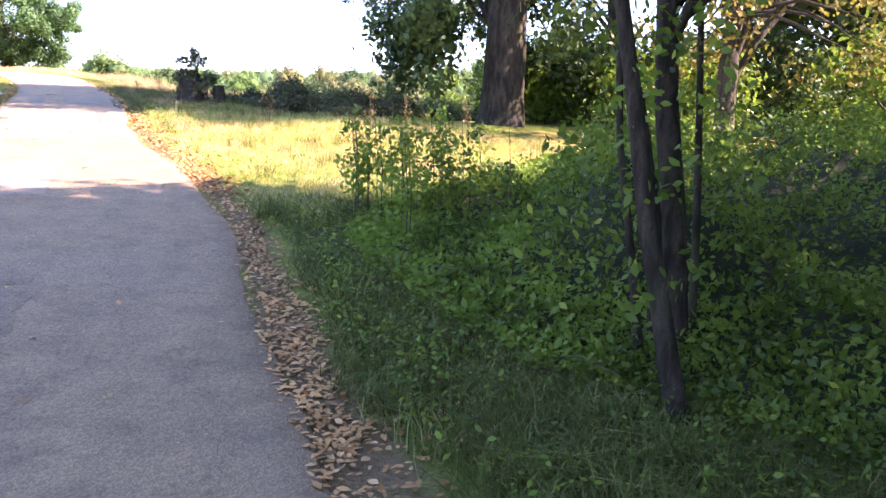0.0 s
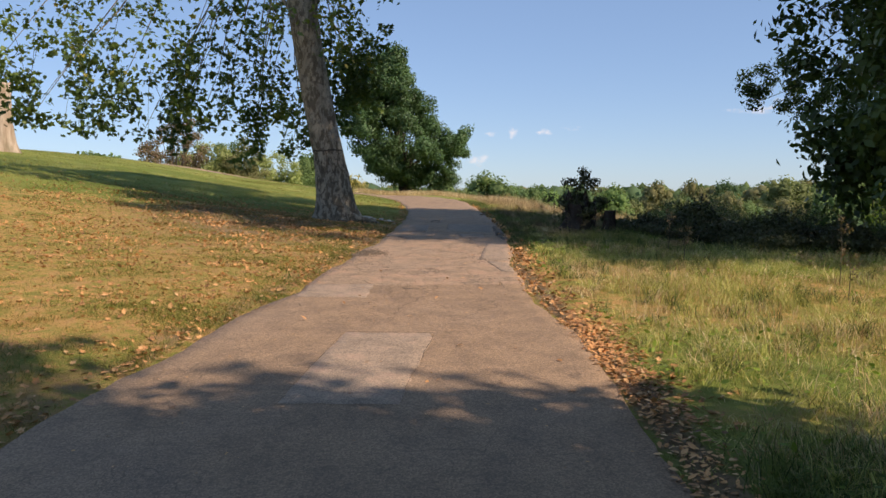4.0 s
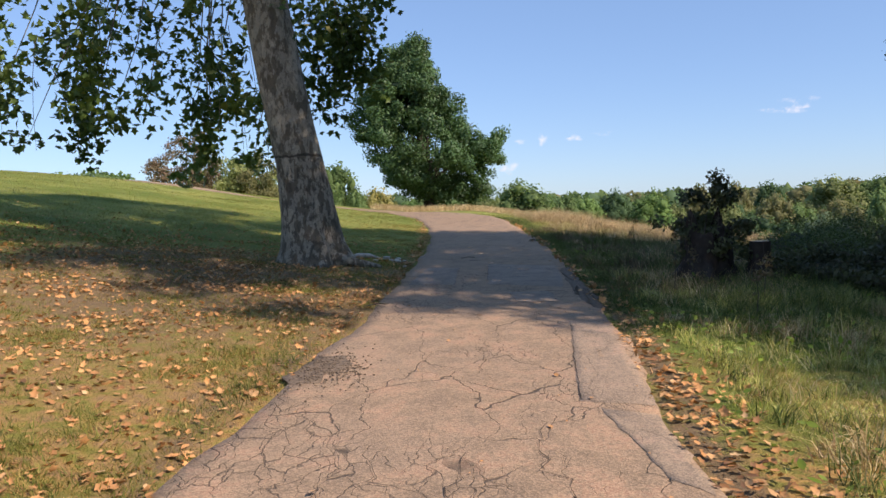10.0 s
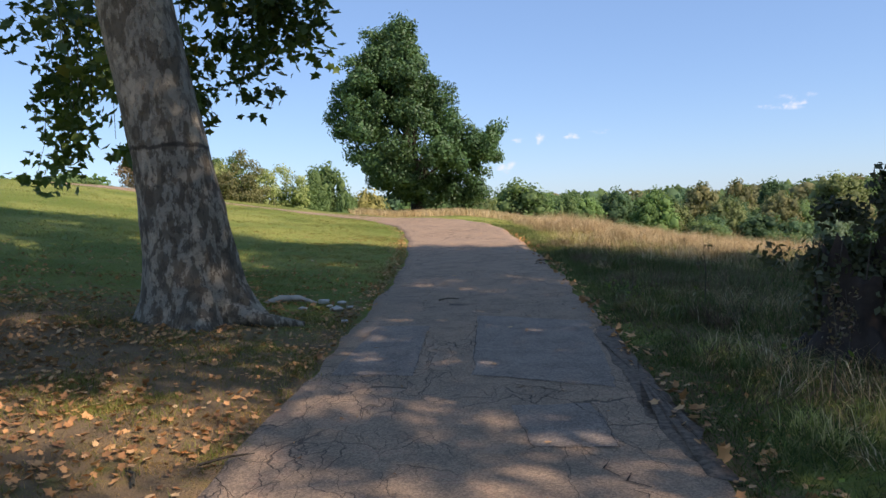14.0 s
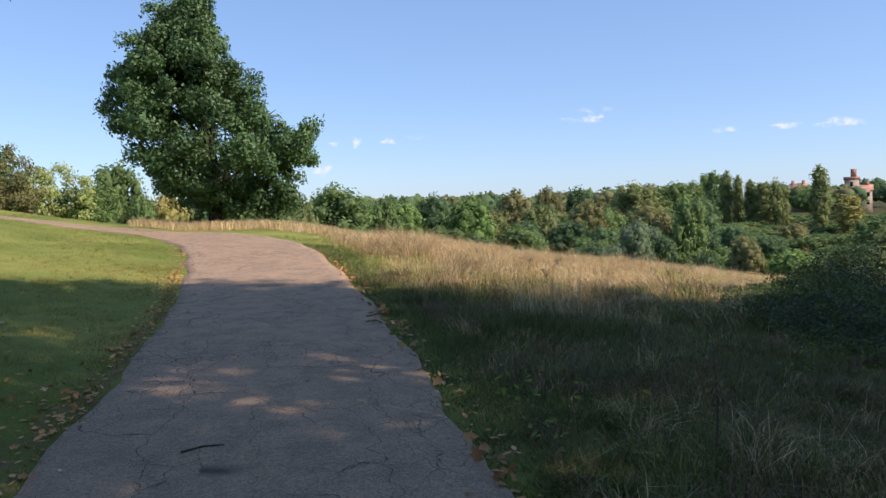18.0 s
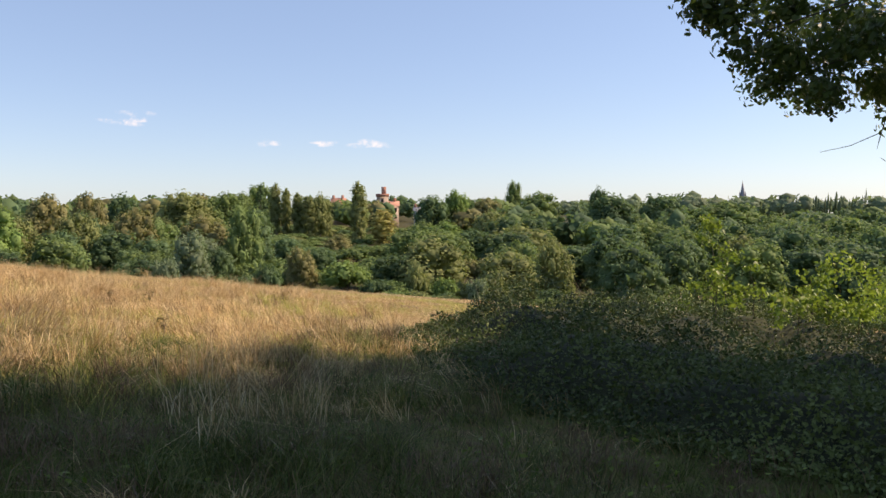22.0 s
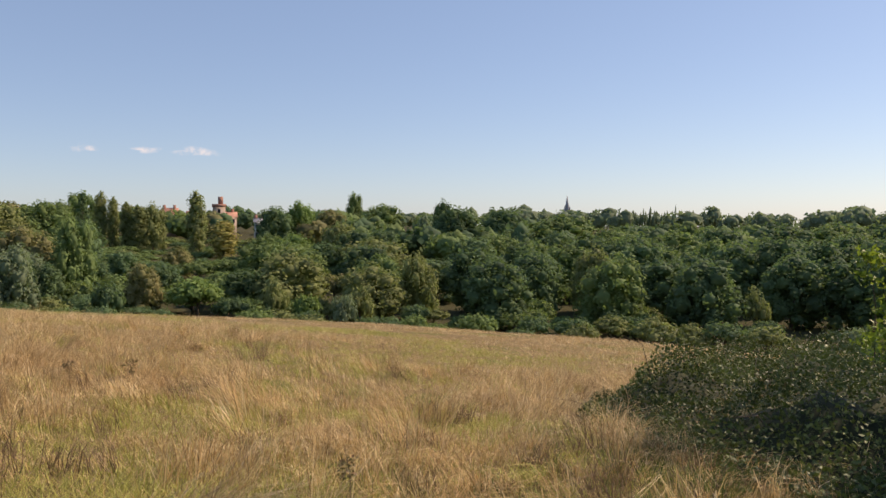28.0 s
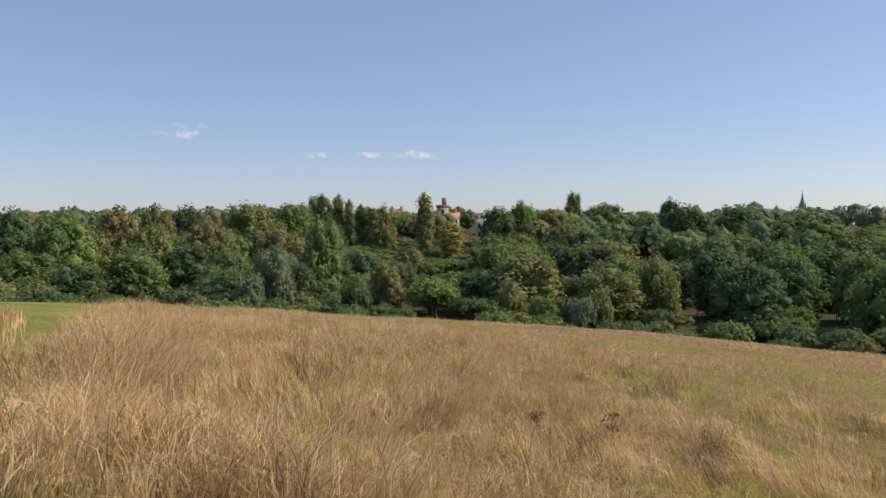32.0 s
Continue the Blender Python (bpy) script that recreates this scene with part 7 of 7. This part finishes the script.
for x, y, a, ln in ((2.2, 22.4, 0.3, 0.35), (2.3, 21.9, 2.0, 0.25), (0.5, 17.9, 0.1, 0.25), (-0.7, 12.6, 0.4, 0.3), (-0.9, 12.3, 1.9, 0.25), (1.9, -2.6, 0.4, 0.5), (3.0, -3.9, 0.2, 0.7)):
    z = float(land(x, y)) + 0.03
    v, q = tube([(x, y, z), (x + 0.5 * ln * math.cos(a), y + 0.5 * ln * math.sin(a), z + 0.02), (x + ln * math.cos(a + 0.2), y + ln * math.sin(a + 0.2), z)], [0.008, 0.007, 0.004], 5)
    tagged(new("stick", np_mesh("stick", v, [q], m_twig)), "short dry stick fallen by the path", "stick", "fallen sticks")

# bare twigs hanging from the bough
for pts in ([(14.0, 21.3, 3.6), (13.9, 21.4, 3.15), (13.5, 21.7, 2.95), (13.1, 22.0, 2.85)], [(13.9, 21.4, 3.15), (13.7, 21.4, 2.9)], [(14.4, 20.7, 3.3), (14.2, 20.8, 2.8), (13.8, 21.1, 2.55), (13.5, 21.3, 2.75)]):
    v, q = tube([(x + 0.5, y - 0.6, z + 0.5) for x, y, z in pts], np.linspace(0.010, 0.003, len(pts)), 5)
    tagged(new("hanging_twig", np_mesh("hanging_twig", v, [q], m_bark_dark)), "bare twig hanging from the oak bough", "twig")

# ---- buildings beyond the trees ----
def box(x0, x1, y0, y1, z0, z1):
    v = np.array([(x, y, z) for z in (z0, z1) for x, y in ((x0, y0), (x1, y0), (x1, y1), (x0, y1))], dtype=float)
    return v, np.array([(0, 1, 5, 4), (1, 2, 6, 5), (2, 3, 7, 6), (3, 0, 4, 7), (4, 5, 6, 7), (3, 2, 1, 0)])


def gable(x0, x1, y0, y1, z0, z1):
    m = (y0 + y1) / 2
    v = np.array([(x0, y0, z0), (x1, y0, z0), (x1, y1, z0), (x0, y1, z0), (x0, m, z1), (x1, m, z1)], dtype=float)
    return v, [(0, 1, 5, 4), (2, 3, 4, 5)], [(1, 2, 5), (3, 0, 4)]


def at_bearing(az, r, el):
    return 2.1 + r * math.sin(radians(az)), 25 + r * math.cos(radians(az)), 2.82 + r * math.tan(radians(el))


def house(name, label, az, r, el_eaves, el_ridge, width, depth, wall_mat, roof_mat, windows=4, tower=None):
    x, y, eaves = at_bearing(az, r, el_eaves)
    ridge = at_bearing(az, r, el_ridge)[2]
    z0 = float(land(x, y))
    t = thing(name, (x, y, z0), label, "house")
    t.rotation_euler = (0, 0, -radians(az))
    e, p = eaves - z0, ridge - z0
    v, q = box(-width / 2, width / 2, 0, depth, -2, e)
    child("wall", np_mesh("wall", v, [q], wall_mat), t)
    v, q, g_ = gable(-width / 2 - 0.4, width / 2 + 0.4, -0.4, depth + 0.4, e, p)
    child("roof", np_mesh("roof", v, [np.array(q), np.array(g_)], roof_mat), t)
    for row in range(2):
        for i in range(windows):
            wx = -width / 2 + (i + 0.5) * width / windows
            v, q = box(wx - 0.55, wx + 0.55, -0.04, 0.1, e - 2.4 - 3 * row, e - 0.8 - 3 * row)
            child("window", np_mesh("window", v, [q], m_glass), t)
    for cx in (-0.35, 0.3):
        v, q = box(cx * width - 0.6, cx * width + 0.6, depth / 2 - 0.5, depth / 2 + 0.5, e, p + 1.2)
        child("chimney", np_mesh("chimney", v, [q], m_brick), t)
    if tower:
        tx, tw, tel, turret = tower
        tz = at_bearing(az, r, tel)[2] - z0
        v, q = box(tx - tw / 2, tx + tw / 2, -1, tw - 1, -2, tz)
        tw_ob = child("tower", np_mesh("tower", v, [q], wall_mat), t)
        v, q = box(tx - tw / 2 - 0.3, tx + tw / 2 + 0.3, -1.3, tw - 0.7, tz - 0.9, tz + 0.3)
        child("parapet", np_mesh("parapet", v, [q], m_brick), tw_ob)
        v, q = box(tx - 0.4, tx + 1.6, 0.5, 2.5, tz, at_bearing(az, r, turret)[2] - z0)
        child("turret", np_mesh("turret", v, [q], m_brick), tw_ob)
        v, q = box(tx - 0.5, tx + 0.5, -1.06, -0.9, tz - 3.4, tz - 1.6)
        child("window", np_mesh("window", v, [q], m_glass), tw_ob)
    return t


house("brick_mansion", "red-brick mansion with a square tower above the trees", 42.9, 330, 0.55, 0.95, 8, 9, m_stucco, m_tile, 3, (-2.9, 5.0, 1.42, 2.0))
house("brick_house", "red-brick house with a tiled roof among trees", 39.1, 345, 0.55, 1.2, 6.2, 8, m_stucco, m_tile, 3)
house("brick_house", "red-tiled house half hidden by poplars", 40.6, 350, 0.3, 0.8, 6, 8, m_brick, m_tile, 3)
house("white_house", "small white house among the trees", 45.2, 300, 0.2, 0.5, 4, 6, m_pale, m_slate, 2)

x, y, tip = at_bearing(67.4, 1100, 2.2)
z0 = float(land(x, y))
church = thing("church", (x, y, z0), "distant church with a slender stone spire", "church")
church.rotation_euler = (0, 0, -radians(67.4))
body = at_bearing(67.4, 1100, 1.05)[2] - z0
v, q = box(-4, 4, -4, 4, -3, body)
child("tower", np_mesh("tower", v, [q], m_slate), church)
a = np.linspace(0, 2 * np.pi, 8, endpoint=False)
v = np.concatenate([np.stack([4.0 * np.cos(a), 4.0 * np.sin(a), np.full(8, body)], 1), np.stack([2.0 * np.cos(a), 2.0 * np.sin(a), np.full(8, body + 0.42 * (tip - z0 - body))], 1), [(0, 0, tip - z0)]])
q = [(i, (i + 1) % 8, 8 + (i + 1) % 8, 8 + i) for i in range(8)]
tri = [(8 + i, 8 + (i + 1) % 8, 16) for i in range(8)]
child("spire", np_mesh("spire", v, [np.array(q), np.array(tri)], m_slate), church)
for sx in (-1, 1):
    for sy in (-1, 1):
        v, q = tube([(3.6 * sx, 3.6 * sy, body - 0.5), (3.6 * sx, 3.6 * sy, body + 3), (3.6 * sx, 3.6 * sy, body + 7)], [0.8, 0.7, 0.05], 6)
        child("pinnacle", np_mesh("pinnacle", v, [q], m_slate), church)

# ---- small fair-weather clouds ----
m_cloud = bpy.data.materials.new("thin_cloud")
m_cloud.use_nodes = True
nt = m_cloud.node_tree
at = nt.nodes.new("ShaderNodeAttribute")
at.attribute_name = "soft"
# the clouds' sunlit white is put in as emission
em = node(nt, "ShaderNodeEmission", Strength=0.95)
em.inputs["Color"].default_value = (0.93, 0.94, 1.0, 1)
tp = nt.nodes.new("ShaderNodeBsdfTransparent")
ms = nt.nodes.new("ShaderNodeMixShader")
nt.links.new(calc(nt, 'MULTIPLY', at.outputs["Fac"], span(nt, noise_tex(nt, 0.03, 5, 0.6), 0.38, 0.66, 0.0, 0.75)), ms.inputs[0])
nt.links.new(tp.outputs[0], ms.inputs[1])
nt.links.new(em.outputs[0], ms.inputs[2])
nt.links.new(ms.outputs[0], nt.nodes["Material Output"].inputs["Surface"])


def cloud(az, el, wide, high, n):
    """A wisp of cloud, part of the sky far beyond the woods, thinning towards its rim."""
    x, y, z = at_bearing(az, 1800, el)
    s = 1800 * math.tan(radians(1))
    rings, seg = 6, 28
    v, soft = [(x, y, z)], [1.0]
    for i in range(1, rings + 1):
        k = i / rings
        for j in range(seg):
            a_ = 2 * math.pi * j / seg
            r_ = k * (1 + 0.2 * math.sin(3 * a_ + az) + 0.12 * math.sin(5 * a_ + el))
            o = 0.5 * wide * s * r_ * math.cos(a_)
            v.append((x + o * math.cos(radians(az)), y - o * math.sin(radians(az)), z + 0.5 * high * s * r_ * math.sin(a_)))
            soft.append(max(0.0, 1 - k * k))
    tri = [(0, 1 + j, 1 + (j + 1) % seg) for j in range(seg)]
    q = [(1 + i * seg + j, 1 + i * seg + (j + 1) % seg, 1 + (i + 1) * seg + (j + 1) % seg, 1 + (i + 1) * seg + j) for i in range(rings - 1) for j in range(seg)]
    me = np_mesh("cloud", v, [np.array(tri), np.array(q)], m_cloud)
    at_ = me.color_attributes.new("soft", 'FLOAT_COLOR', 'POINT')
    at_.data.foreach_set("color", np.repeat(np.array(soft, dtype=np.float32), 4))
    ob = tagged(new("cloud_backdrop", me), "small thin white fair-weather cloud", "cloud", kind="structure")
    ob.visible_shadow = False


for az, el, wide, high, n in ((24.8, 6.85, 2.4, 0.9, 9), (24.0, 6.4, 3.4, 0.6, 5), (7.4, 5.25, 0.8, 0.9, 4), (5.8, 5.15, 0.9, 0.4, 3), (9.7, 5.25, 1.2, 0.5, 4), (11.7, 5.5, 1.4, 0.4, 3), (33.6, 5.15, 1.8, 0.6, 6), (37.6, 5.15, 2.0, 0.5, 6), (40.8, 5.1, 3.4, 0.7, 7), (4.9, 3.2, 1.8, 0.9, 4)):
    cloud(az, el, wide, high, n)
